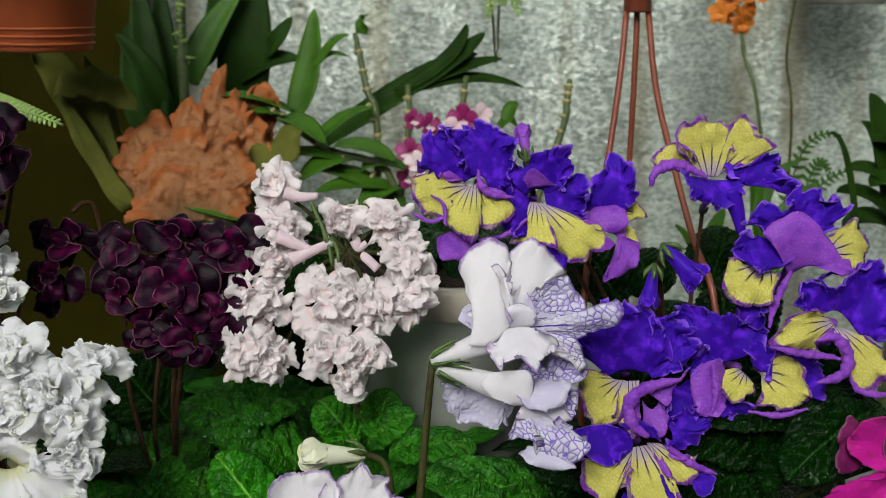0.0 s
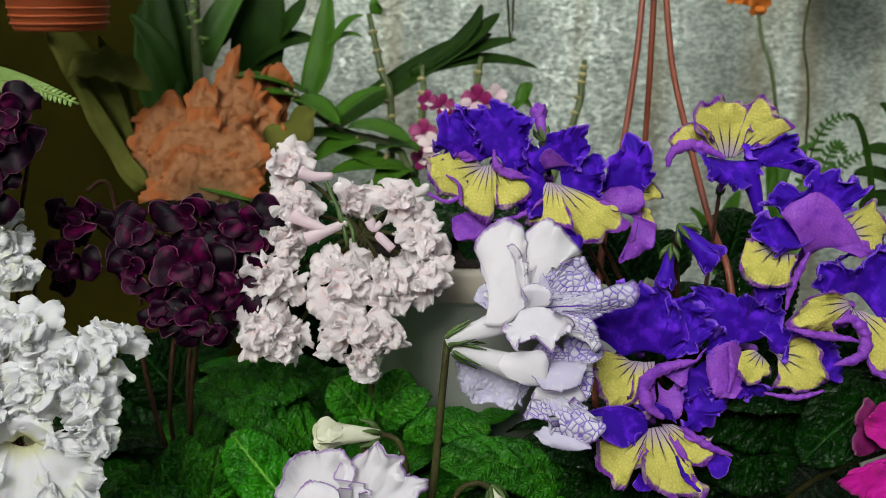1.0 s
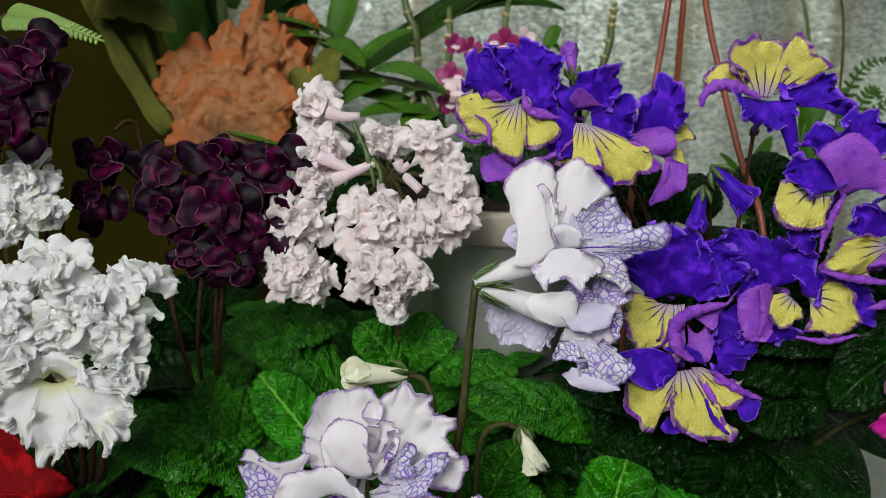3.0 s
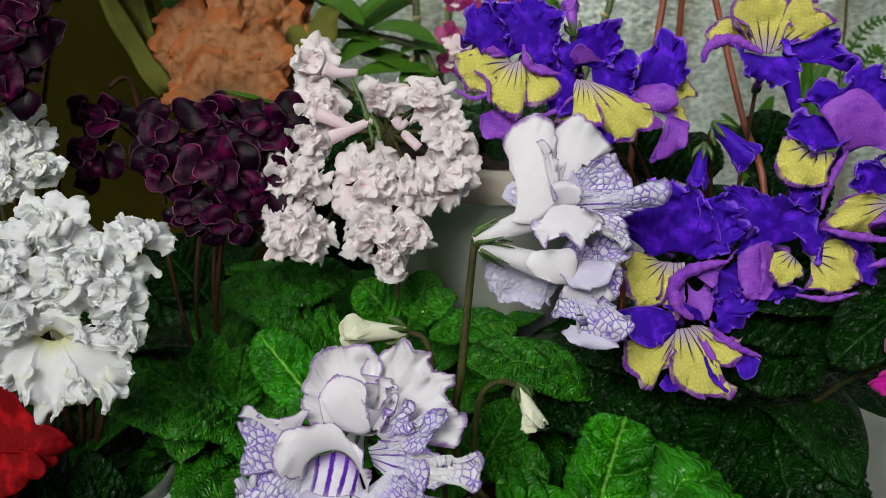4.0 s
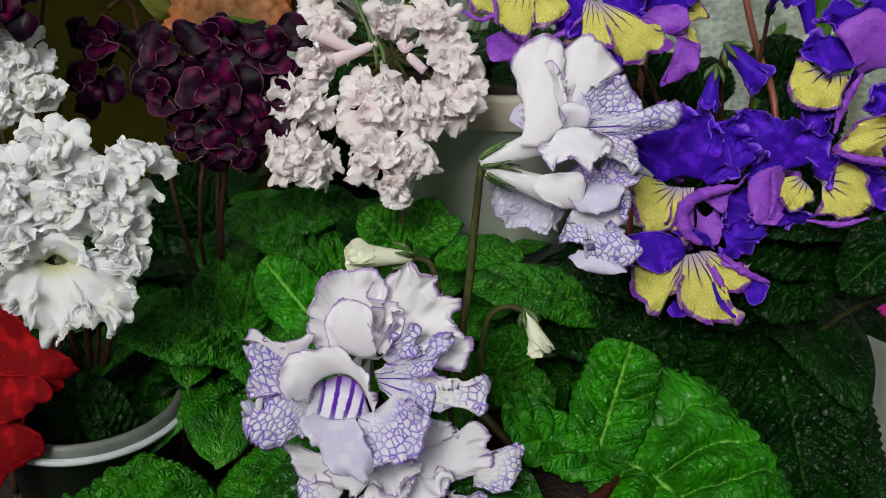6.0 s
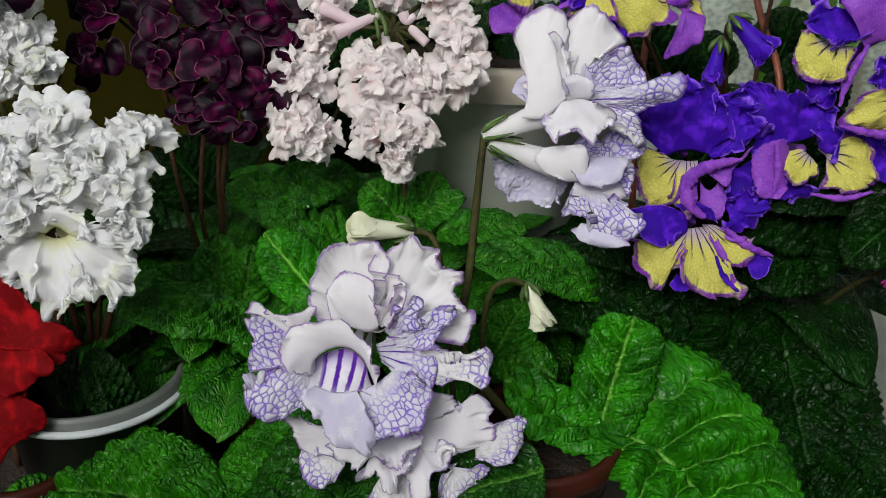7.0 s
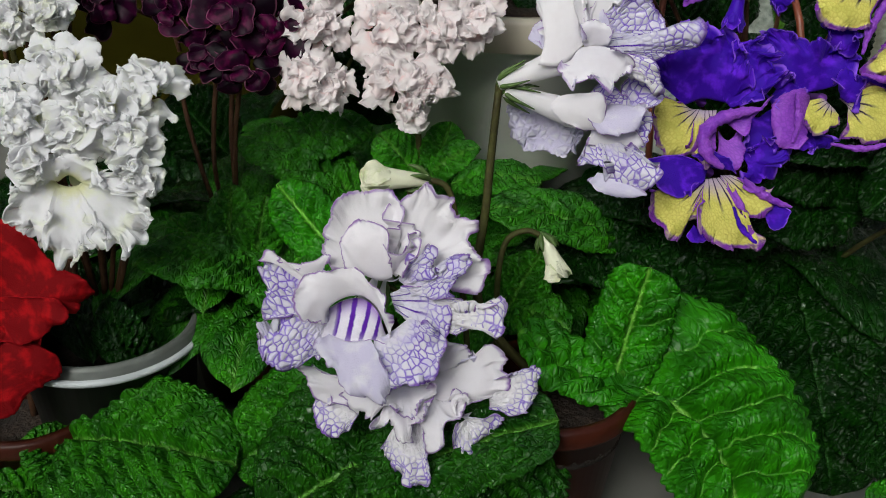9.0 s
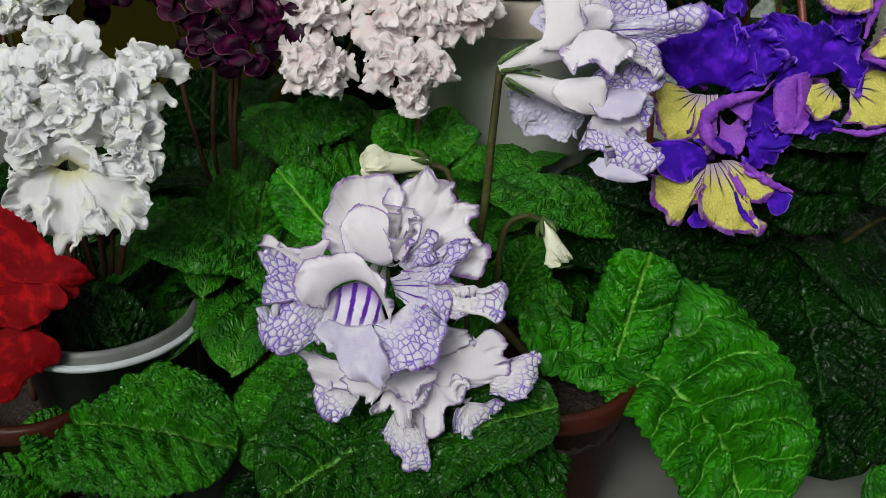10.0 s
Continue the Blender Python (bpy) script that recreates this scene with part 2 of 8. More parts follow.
M = {
    "cream": petal_material("white_petal", (0.94, 0.935, 0.96), second=(0.93, 0.94, 0.86), throat=(0.80, 0.80, 0.50), throat_to=0.26, glow=0.5, bump=0.3),
    "blush": petal_material("blush_petal", (0.97, 0.925, 0.935), second=(0.97, 0.875, 0.88), throat=(0.95, 0.66, 0.66), throat_to=0.56, glow=0.52, bump=0.4),
    "blush_tube": petal_material("blush_tube", (0.90, 0.76, 0.82), second=(0.88, 0.66, 0.72), glow=0.4, bump=0.4),
    # both maroons: satin highlights are painted in as the lighter second colour
    "maroon": petal_material("maroon_petal", (0.003, 0.0003, 0.003), second=(0.028, 0.0006, 0.017), edge=(0.20, 0.07, 0.12), edge_from=0.978, glow=0.08, sheen=0.03, tint=(0.45, 0.01, 0.26), rough=0.42, spec=0.10, bump=0.35),
    "maroon_light": petal_material("wine_petal", (0.012, 0.0004, 0.009), second=(0.095, 0.001, 0.042), edge=(0.22, 0.06, 0.13), edge_from=0.976, glow=0.15, sheen=0.05, tint=(0.5, 0.01, 0.3), rough=0.42, spec=0.10, bump=0.35),
    "lilac": petal_material("pale_lilac_petal", WHITE, second=(0.90, 0.87, 0.905), edge=(0.36, 0.20, 0.52), edge_from=0.970, glow=0.38, bump=0.35),
    "lilac_back": petal_material("lilac_petal_back", (0.76, 0.72, 0.89), second=(0.86, 0.84, 0.93), edge=(0.42, 0.29, 0.57), edge_from=0.978, glow=0.38, bump=0.7),
    "puckered": petal_material("puckered_petal", (0.84, 0.82, 0.93), net=(0.66, 0.60, 0.86), net_amount=0.6, net_from=0.1, net_scale=2.4, net_width=0.45, glow=0.35, bump=0.9, depth=0.0009),
    "netted": petal_material("netted_petal", (0.87, 0.845, 0.93), second=(0.74, 0.68, 0.93), net=VIOLET, net_amount=0.92, edge=(0.24, 0.11, 0.52), edge_from=0.970, net_scale=3.0, net_width=0.17, net_from=0.10, bump=0.9, glow=0.34, depth=0.0006),
    "striped": petal_material("striped_petal", (0.84, 0.81, 0.93), net=VIOLET, net_amount=0.92, edge=(0.24, 0.11, 0.52), edge_from=0.970, lines=(0.10, 0.012, 0.42), lines_to=0.75, net_scale=3.0, net_width=0.17,
                              net_from=0.35, bump=1.0, glow=0.34, lines_count=5.0, line_width=0.12, depth=0.0006),
    # shadow inside the mouth is painted as the purple throat; the stripes are its markings
    "mouth": petal_material("striped_mouth", (0.86, 0.82, 0.92), throat=(0.34, 0.20, 0.55), throat_to=0.55, lines=(0.10, 0.010, 0.36), lines_to=1.5, lines_count=5.0, line_width=0.34, glow=0.15, bump=0.5),
    "tipped": petal_material("net_tipped_petal", WHITE, net=VIOLET, net_amount=0.92, edge=(0.24, 0.11, 0.52), edge_from=0.970, net_scale=3.2, net_width=0.17, net_from=0.42, bump=0.8, glow=0.34, depth=0.0006),
    # highlights on the ruffled rims are put into the lighter edge colour
    "purple": petal_material("violet_petal", (0.046, 0.004, 0.42), second=(0.15, 0.018, 0.80), edge=(0.30, 0.11, 0.85), edge_from=0.968, glow=0.22, sheen=0.10, tint=(0.45, 0.30, 1.0), rough=0.5, bump=0.8, spec=0.12),
    "mauve": petal_material("mauve_petal", (0.36, 0.085, 0.66), second=(0.22, 0.034, 0.54), net=(0.13, 0.02, 0.36), net_amount=0.30, glow=0.26, sheen=0.05, rough=0.42, net_scale=4.5, net_width=0.3, net_from=-0.2, bump=0.4, depth=0.0005, spec=0.3),
    "yellow": petal_material("yellow_petal", (0.80, 0.75, 0.18), second=(0.68, 0.65, 0.13), throat=(0.55, 0.42, 0.62), throat_to=0.44, net=(0.56, 0.48, 0.08), net_amount=0.40, net_scale=5.0, net_width=0.22, net_from=0.05,
                             edge=(0.22, 0.035, 0.42), edge_from=0.915, lines=(0.022, 0.003, 0.06), lines_to=0.62, bump=0.7, depth=0.0004, glow=0.28, lines_count=5.0, line_width=0.12),
    "red": petal_material("red_petal", (0.16, 0.001, 0.003), second=(0.37, 0.003, 0.006), glow=0.08, sheen=0.0, edge=(0.30, 0.004, 0.008), rough=0.75, spec=0.10, bump=0.6),
    "magenta_dark": petal_material("dusky_magenta_petal", (0.13, 0.004, 0.07), second=(0.22, 0.008, 0.12), glow=0.15, edge=(0.30, 0.10, 0.20)),
    "magenta": petal_material("magenta_petal", (0.62, 0.006, 0.34), second=(0.48, 0.01, 0.22), glow=0.2, edge=(0.45, 0.03, 0.22)),
    "bud": petal_material("cream_bud", (0.82, 0.82, 0.64), second=(0.62, 0.68, 0.36), glow=0.2),
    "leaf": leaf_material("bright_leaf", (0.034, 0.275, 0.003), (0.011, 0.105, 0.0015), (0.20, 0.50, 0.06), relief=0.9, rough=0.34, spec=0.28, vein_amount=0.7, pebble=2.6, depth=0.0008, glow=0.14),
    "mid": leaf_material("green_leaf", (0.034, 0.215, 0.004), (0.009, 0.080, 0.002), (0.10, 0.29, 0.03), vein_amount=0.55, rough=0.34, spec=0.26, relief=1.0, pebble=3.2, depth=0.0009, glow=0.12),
    # darker green leaf; the shade of the flowers above is also in its colour
    "deep": leaf_material("deep_green_shaded_leaf", (0.016, 0.105, 0.003), (0.005, 0.046, 0.0015), (0.11, 0.32, 0.035), vein_amount=0.6, rough=0.31, spec=0.27, relief=1.0, pebble=3.2, depth=0.0009, glow=0.10),
    # dark green leaf; the shade of gaps between plants is also in its colour
    "dark": leaf_material("dark_shaded_leaf", (0.0040, 0.034, 0.0014), (0.0012, 0.011, 0.0005), (0.022, 0.10, 0.012), vein_amount=0.35, rough=0.28, spec=0.16, pebble=2.6, depth=0.0009, relief=0.8),
    "stem": plain_material("green_stem", (0.060, 0.062, 0.016), (0.032, 0.028, 0.010), 300, 0.6, bump=0.4, spec=0.15),
    "brown_stem": plain_material("brown_stem", (0.085, 0.040, 0.022), (0.045, 0.020, 0.010), 300, 0.6, bump=0.4, spec=0.15),
    "sepal": plain_material("sepal_green", (0.085, 0.15, 0.03), (0.045, 0.085, 0.018), 300, 0.5),
    "terracotta": plain_material("terracotta_plastic", (0.34, 0.080, 0.026), (0.26, 0.058, 0.018), 30, 0.6, spec=0.2),
    "brown_pot": plain_material("brown_plastic", (0.050, 0.010, 0.0045), (0.030, 0.006, 0.003), 30, 0.4, spec=0.2),
    "white_pot": plain_material("white_plastic", (0.88, 0.88, 0.82), (0.78, 0.79, 0.72), 20, 0.4),
    "pot_lip": plain_material("dull_clear_plastic", (0.16, 0.17, 0.16), (0.07, 0.08, 0.07), 40, 0.4, spec=0.3),
    "flange": plain_material("pale_plastic", (0.50, 0.53, 0.55), (0.40, 0.43, 0.44), 40, 0.4, spec=0.3),
    # shadow over the outer pot is put into its near-black colour
    "dark_pot": plain_material("shaded_pot_plastic", (0.030, 0.030, 0.027), (0.018, 0.018, 0.016), 30, 0.5, spec=0.2),
    "planter_rim": plain_material("beige_plastic", (0.62, 0.57, 0.46), (0.52, 0.47, 0.37), 24, 0.5),
    "soil": plain_material("peat_soil", (0.045, 0.028, 0.018), (0.015, 0.010, 0.007), 260, 0.95, bump=1.0, depth=0.004),
    "rod": plain_material("brown_plastic_rod", (0.24, 0.062, 0.030), (0.19, 0.048, 0.024), 60, 0.4),
    "bench": plain_material("grey_bench", (0.22, 0.22, 0.20), (0.14, 0.14, 0.125), 14, 0.35),
    "floor": plain_material("concrete", (0.34, 0.33, 0.31), (0.24, 0.23, 0.22), 10, 0.8),
    # kept dark so that the unseen walls return little side light
    "panel": plain_material("fill_cutting_wall", (0.20, 0.22, 0.18), (0.15, 0.17, 0.13), 6, 0.8),
    "olive": plain_material("dark_olive", (0.022, 0.019, 0.0015), (0.010, 0.009, 0.0007), 9, 0.9, spec=0.02),
    "orchid_leaf": plain_material("orchid_leaf", (0.050, 0.140, 0.007), (0.024, 0.075, 0.004), 30, 0.5, glow=0.15, spec=0.2),
    "strap": plain_material("strap_leaf", (0.017, 0.048, 0.004), (0.008, 0.023, 0.002), 30, 0.6, glow=0.10, spec=0.08),
    "antler": plain_material("antler_frond", (0.130, 0.135, 0.028), (0.060, 0.066, 0.012), 30, 0.8, glow=0.08, spec=0.04),
    "shield": petal_material("dry_shield_frond", (0.50, 0.24, 0.11), second=(0.28, 0.095, 0.03), throat=(0.40, 0.25, 0.12), throat_to=0.5, net=(0.34, 0.12, 0.03), net_amount=0.35, net_scale=0.9, net_width=0.3, net_from=0.1, edge=(0.50, 0.16, 0.045), edge_from=0.86, glow=0.42, rough=0.7, bump=0.8, depth=0.0012),
    "fern": plain_material("fern_green", (0.30, 0.42, 0.12), (0.20, 0.32, 0.07), 60, 0.5, glow=0.2),
    "joint": plain_material("cane_joint", (0.34, 0.31, 0.14), (0.22, 0.19, 0.08), 120, 0.6),
    "cane": plain_material("cane", (0.085, 0.115, 0.030), (0.040, 0.060, 0.016), 120, 0.6),
    "pink": plain_material("pink_orchid", (0.33, 0.010, 0.15), (0.20, 0.005, 0.07), 60, 0.5, glow=0.2),
    "pink_white": plain_material("pale_orchid", (0.78, 0.66, 0.66), (0.70, 0.45, 0.55), 80, 0.5, glow=0.2),
    "orange": plain_material("orange_orchid", (0.75, 0.26, 0.03), (0.62, 0.18, 0.02), 80, 0.5, glow=0.2),
    "grey_pot": plain_material("grey_pot", (0.20, 0.20, 0.17), (0.13, 0.13, 0.11), 30, 0.6),
}


def foil_material():
    """Crinkled silvery insulation film, faintly green, of small facets that face every way, with brownish upright
    streaks.
    """
    m = Nodes("silver_film")
    p = m.coords()
    mp = m.add("Mapping")
    m.put(p, mp.inputs[0])
    mp.inputs["Scale"].default_value = (0.62, 0.62, 1.0)
    up = m.add("Mapping")
    m.put(p, up.inputs[0])
    up.inputs["Scale"].default_value = (1.0, 1.0, 0.08)
    big, mid, streak = m.noise(mp.outputs[0], 6.0, 4.0), m.noise(mp.outputs[0], 45.0, 4.0), m.noise(up.outputs[0], 16.0, 3.0)
    normal = m.add("NewGeometry").outputs["Normal"]
    for scale, amount in ((430.0, 0.30), (170.0, 0.12)):
        vo = m.add("TexVoronoi", Scale=scale)
        m.put(mp.outputs[0], vo.inputs["Vector"])
        off = m.add("VectorMath", operation="MULTIPLY_ADD")
        m.put(vo.outputs["Color"], off.inputs[0])
        off.inputs[1].default_value, off.inputs[2].default_value = (amount, amount, amount), (-amount / 2, -amount / 2, -amount / 2)
        plus = m.add("VectorMath", operation="ADD")
        m.put(normal, plus.inputs[0])
        m.put(off.outputs[0], plus.inputs[1])
        normal = plus.outputs[0]
    nn = m.add("VectorMath", operation="NORMALIZE")
    m.put(normal, nn.inputs[0])
    m.put(nn.outputs[0], m.bsdf.inputs["Normal"])
    col = m.mix(m.step(big, 0.35, 0.65), (0.36, 0.42, 0.37), (0.52, 0.57, 0.51))
    # fine sparkle of the film is painted as light and dark grain
    grain = m.add("Mapping")
    m.put(p, grain.inputs[0])
    grain.inputs["Scale"].default_value = (0.7, 0.7, 1.3)
    col = m.mix(m.step(m.noise(grain.outputs[0], 190.0, 3.0, 0.65), 0.36, 0.64, 0.0, 1.0), tuple((0.26, 0.31, 0.27)), m.mix(0.35, col, (0.80, 0.86, 0.80)))
    col = m.mix(m.step(streak, 0.54, 0.70, 0.0, 0.65), col, (0.22, 0.19, 0.11))
    return m.done(col, m.step(mid, 0.35, 0.7, 0.44, 0.58), m.step(big, 0.3, 0.7, 0.45, 0.75), 0.0, 0.0, 0.5)


M["foil"] = foil_material()
gl = Nodes("roof_glass")
M["glass"] = gl.done((0.95, 0.97, 0.96), 0.05)
gl.bsdf.inputs["Transmission Weight"].default_value = 1.0

# ---------------------------------------------------------------- shapes
RNG = np.random.default_rng(7)
VIEW_R, VIEW_U, VIEW_T = np.array((1.0, 0, 0)), np.array((0, 0.34, 0.94)), np.array((0, -0.94, 0.34))


def toward(d):
    """A direction from (rightward, upward, towards the aisle)."""
    v = d[0] * VIEW_R + d[1] * VIEW_U + d[2] * VIEW_T
    return v / np.linalg.norm(v)


def unit(v):
    return v / (np.linalg.norm(v) + 1e-12)


def root(name, place, label, category, group="", kind=""):
    ob = new(name)
    ob.location = place
    return tagged(ob, label, category, group, kind)


def base_of(ob):
    p = np.zeros(3)
    while ob:
        p = p + np.array(ob.location)
        ob = ob.parent
    return p


def part(name, verts, faces, mats, parent=None, label="", uvs=None, slots=None, smooth=True):
    """One mesh object under a thing or a part; verts in world metres."""
    verts = np.asarray(verts, float)
    off = base_of(parent) if parent else np.zeros(3)
    me = bpy.data.meshes.new(name)
    me.from_pydata((verts - off).tolist(), [], faces.tolist() if isinstance(faces, np.ndarray) else faces)
    for m in (mats if isinstance(mats, (list, tuple)) else [mats]):
        me.materials.append(M[m])
    n = len(me.polygons)
    if smooth:
        me.polygons.foreach_set("use_smooth", [True] * n)
    if slots is not None:
        me.polygons.foreach_set("material_index", np.asarray(slots, dtype=np.int32))
    if uvs:
        loops = np.empty(len(me.loops), dtype=np.int32)
        me.loops.foreach_get("vertex_index", loops)
        for key, val in uvs.items():
            lay = me.uv_layers.new(name=key)
            lay.data.foreach_set("uv", np.asarray(val, dtype=np.float32)[loops].ravel())
    me.update()
    ob = new(name, me)
    ob.parent = parent
    if label:
        ob["label"] = label
    return ob


def grid_faces(nu, nv, off=0, flip=False, closed=False):
    i, j = np.meshgrid(np.arange(nu - 1), np.arange(nv if closed else nv - 1), indexing="ij")
    k = (j + 1) % nv
    a, b, c, d = i * nv + j, (i + 1) * nv + j, (i + 1) * nv + k, i * nv + k
    f = np.stack([a, b, c, d] if flip else [a, d, c, b], -1).reshape(-1, 4)
    return f + off


def sheet(name, X, uvs, front, back, parent, thick=0.0004, label=""):
    """A closed thin skin round the grid X (nu, nv, 3): front slot 0, back and rim slot 1."""
    nu, nv = X.shape[:2]
    du, dv = np.gradient(X, axis=0), np.gradient(X, axis=1)
    N = np.cross(dv, du)
    N /= np.linalg.norm(N, axis=2, keepdims=True) + 1e-12
    Y = X - N * thick
    V = np.concatenate([X.reshape(-1, 3), Y.reshape(-1, 3)])
    n = nu * nv
    F, B = grid_faces(nu, nv), grid_faces(nu, nv, n, True)
    ring = np.concatenate([np.arange(nv), np.arange(1, nu) * nv + nv - 1, (nu - 1) * nv + np.arange(nv - 2, -1, -1), np.arange(nu - 2, 0, -1) * nv])
    nxt = np.roll(ring, -1)
    R = np.stack([ring, ring + n, nxt + n, nxt], 1)
    slots = np.concatenate([np.zeros(len(F)), np.ones(len(B) + len(R))])
    uv2 = {k: np.concatenate([v.reshape(-1, 2)] * 2) for k, v in uvs.items()}
    return part(name, V, np.concatenate([F, B, R]), [front, back], parent, label, uv2, slots)


def tube(name, pts, radii, mat, parent, label="", sides=8, steps=5, open_end=False):
    """A round stalk through the points, with a rounded blend between them."""
    P = np.asarray(pts, float)
    r = np.asarray(radii if isinstance(radii, (list, tuple)) else [radii] * len(P), float)
    if len(P) > 2:
        E = np.concatenate([[2 * P[0] - P[1]], P, [2 * P[-1] - P[-2]]])
        Q, q = [], []
        for i in range(len(P) - 1):
            p0, p1, p2, p3 = E[i:i + 4]
            for s in np.linspace(0, 1, steps, endpoint=False):
                Q.append(0.5 * (2 * p1 + (p2 - p0) * s + (2 * p0 - 5 * p1 + 4 * p2 - p3) * s * s + (3 * p1 - p0 - 3 * p2 + p3) * s ** 3))
                q.append(r[i] * (1 - s) + r[i + 1] * s)
        P, r = np.array(Q + [P[-1]]), np.array(q + [r[-1]])
    T = np.gradient(P, axis=0)
    T /= np.linalg.norm(T, axis=1, keepdims=True) + 1e-12
    side = unit(np.cross(T[0], (0.31, 0.2, 0.93) if abs(T[0][2]) < 0.9 else (1, 0.1, 0)))
    a = np.linspace(0, 2 * math.pi, sides, endpoint=False)
    V = []
    for p, t, rr in zip(P, T, r):
        side = unit(side - t * side.dot(t))
        up = np.cross(t, side)
        V.append(p + rr * (np.cos(a)[:, None] * side + np.sin(a)[:, None] * up))
    n = len(P)
    V = np.concatenate([np.array(V).reshape(-1, 3), [P[0]], [P[-1]]])
    F = grid_faces(n, sides, 0, False, True).tolist()
    for j in range(sides):
        k = (j + 1) % sides
        F.append([n * sides, k, j])
        if not open_end:
            F.append([n * sides + 1, (n - 1) * sides + j, (n - 1) * sides + k])
    return part(name, V, F, mat, parent, label)


def lathe(name, centre, profile, mat, parent, label="", sides=40, axis=None, wave=None, smooth=True):
    """A turned shape: profile rows (radius, height) about an axis (up by default)."""
    z = np.array((0, 0, 1.0)) if axis is None else unit(np.asarray(axis, float))
    x = unit(np.cross(z, (0.3, 1, 0.2) if abs(z[1]) < 0.9 else (1, 0, 0)))
    y = np.cross(z, x)
    a = np.linspace(0, 2 * math.pi, sides, endpoint=False)
    V = []
    for r, h in profile:
        k = 1 + (wave * np.sin(5 * a) if wave else 0)
        V.append(np.asarray(centre) + h * z + r * (np.cos(a) * k)[:, None] * x + r * (np.sin(a) * k)[:, None] * y)
    n = len(profile)
    F = grid_faces(n, sides, 0, False, True).tolist()
    ob = part(name, np.concatenate(V), F, mat, parent, label, smooth=smooth)
    return ob


def box(name, lo, hi, mat, parent=None, label="", bevel=0.004):
    bm = bmesh.new()
    bmesh.ops.create_cube(bm, size=1)
    lo, hi = Vector(lo), Vector(hi)
    for v in bm.verts:
        v.co = Vector([(lo[i] + hi[i]) / 2 + v.co[i] * (hi[i] - lo[i]) for i in range(3)])
    if bevel:
        bmesh.ops.bevel(bm, geom=bm.edges[:], offset=bevel, segments=2, affect="EDGES")
    V, F = [tuple(v.co) for v in bm.verts], [[v.index for v in f.verts] for f in bm.faces]
    bm.free()
    return part(name, V, F, mat, parent, label, smooth=False)


def petal(parent, frame3, az, L, spread, phi0, phi1, ruffle, front, back, r0=0.004, freq=3.0, cup=0.0, bend=1.1, tip=0.0, nu=32, nv=72, name="petal", label="",
          frill=1.0, roll=0.0, waist=0.0, roll_from=0.74, rim_from=0.70, loop=0.16):
    """A fan-shaped lobe. frame3: centre, right, up, axis. az: degrees clockwise from up. phi: degrees from the axis at throat and at rim.
    roll: degrees by which stretches of the rim curl forwards; waist: how far the lobe narrows to a claw; frill: the fine crimping of the rim."""
    c, ex, ey, ez = frame3
    a = math.radians(az)
    rad, tan = math.sin(a) * ex + math.cos(a) * ey, math.cos(a) * ex - math.sin(a) * ey
    u, v = np.meshgrid(np.linspace(0, 1, nu) ** 0.85, np.linspace(-1, 1, nv), indexing="ij")
    S, apex = math.radians(spread) / 2, 0.32 * L
    ph = RNG.uniform(0, 6.28, 14)
    q = v * S * (1 + apex / L) * 2.1
    rimness = np.clip(np.maximum(u, 0.25 * u + 0.75 * np.abs(v) * np.clip(u * 1.6, 0, 1)), 0, 1)
    rim = np.clip((rimness - rim_from) / (1 - rim_from), 0, 1)
    fold, crimp = u ** 1.4, rim ** 1.6
    waves = max(1.6, freq * 0.36 * 2 * S * (L + apex) / 0.0115)
    jit = 0.9 * np.sin(1.3 * q + ph[8]) + 0.55 * np.sin(2.9 * q + ph[9]) + 0.3 * np.sin(5.7 * q + ph[13])
    a1, a3 = freq * 0.72 * q + ph[0] + 0.5 * u, waves * math.pi * v + ph[2] + 1.3 * jit + 0.7 * np.sin(4 * u + ph[3])
    lam = 2 * S * (L + apex) / waves / L
    big = 0.8 + 0.45 * np.sin(1.7 * q + ph[10]) + 0.3 * np.sin(4.3 * q + ph[5])
    amp = 0.40 * min(lam, 0.3) * ruffle * frill
    crease = np.sin(7 * q + 6 * u + ph[6]) * np.sin(8 * u - 3 * q + ph[7]) + 0.7 * np.sin(13 * q - 9 * u + ph[4]) * np.sin(11 * u + 4 * q + ph[1])
    wob = ruffle * fold * 0.24 * np.sin(a1) + crimp * amp * big * (np.sin(a3) + 0.45 * np.sin(2.17 * a3 + ph[1])) + 0.026 * ruffle * u * crease + ruffle * 0.22 * math.sin(ph[11]) * v * u
    lat = ruffle * fold * 0.07 * np.sin(a1 + 1.7) + crimp * loop * lam * big * ruffle * np.sin(2 * a3 + 0.3)
    rdl = crimp * (0.13 * ruffle * frill * lam * (np.cos(a3 + 0.7) + 0.5 * np.cos(2.17 * a3)) + 0.07 * ruffle * np.sin(2.6 * q + ph[12])) + 0.08 * ruffle * u ** 3 * np.sin(1.9 * q + ph[4])
    reach = L * (1 - 0.34 * np.abs(v) ** 2.6 + tip * (1 - v * v)) * (1 + rdl)
    s = apex + u * reach
    ang = v * S * (1 - waist * (1 - u) * 0.9)
    along, across = s * np.cos(ang) - apex * np.cos(ang), s * np.sin(ang) + lat * L
    along = np.maximum(along, -0.1 * L)
    t = np.linspace(-0.1, 1.45, 80)
    tc = np.clip(t, 0, 1.3)

    def curve(extra):
        p = np.radians(phi0 + (phi1 - phi0) * tc ** bend + extra * np.clip((tc - roll_from) / (1 - roll_from), 0, 1.2) ** 1.5)
        R, Z = np.cumsum(np.sin(p)) * (t[1] - t[0]) * L, np.cumsum(np.cos(p)) * (t[1] - t[0]) * L
        return R - np.interp(0, t, R), Z - np.interp(0, t, Z), p

    x = along / L
    mixv = np.clip(0.5 + 0.75 * np.sin(1.6 * q + ph[11]) + 0.3 * np.sin(3.7 * q + ph[12]), 0, 1)
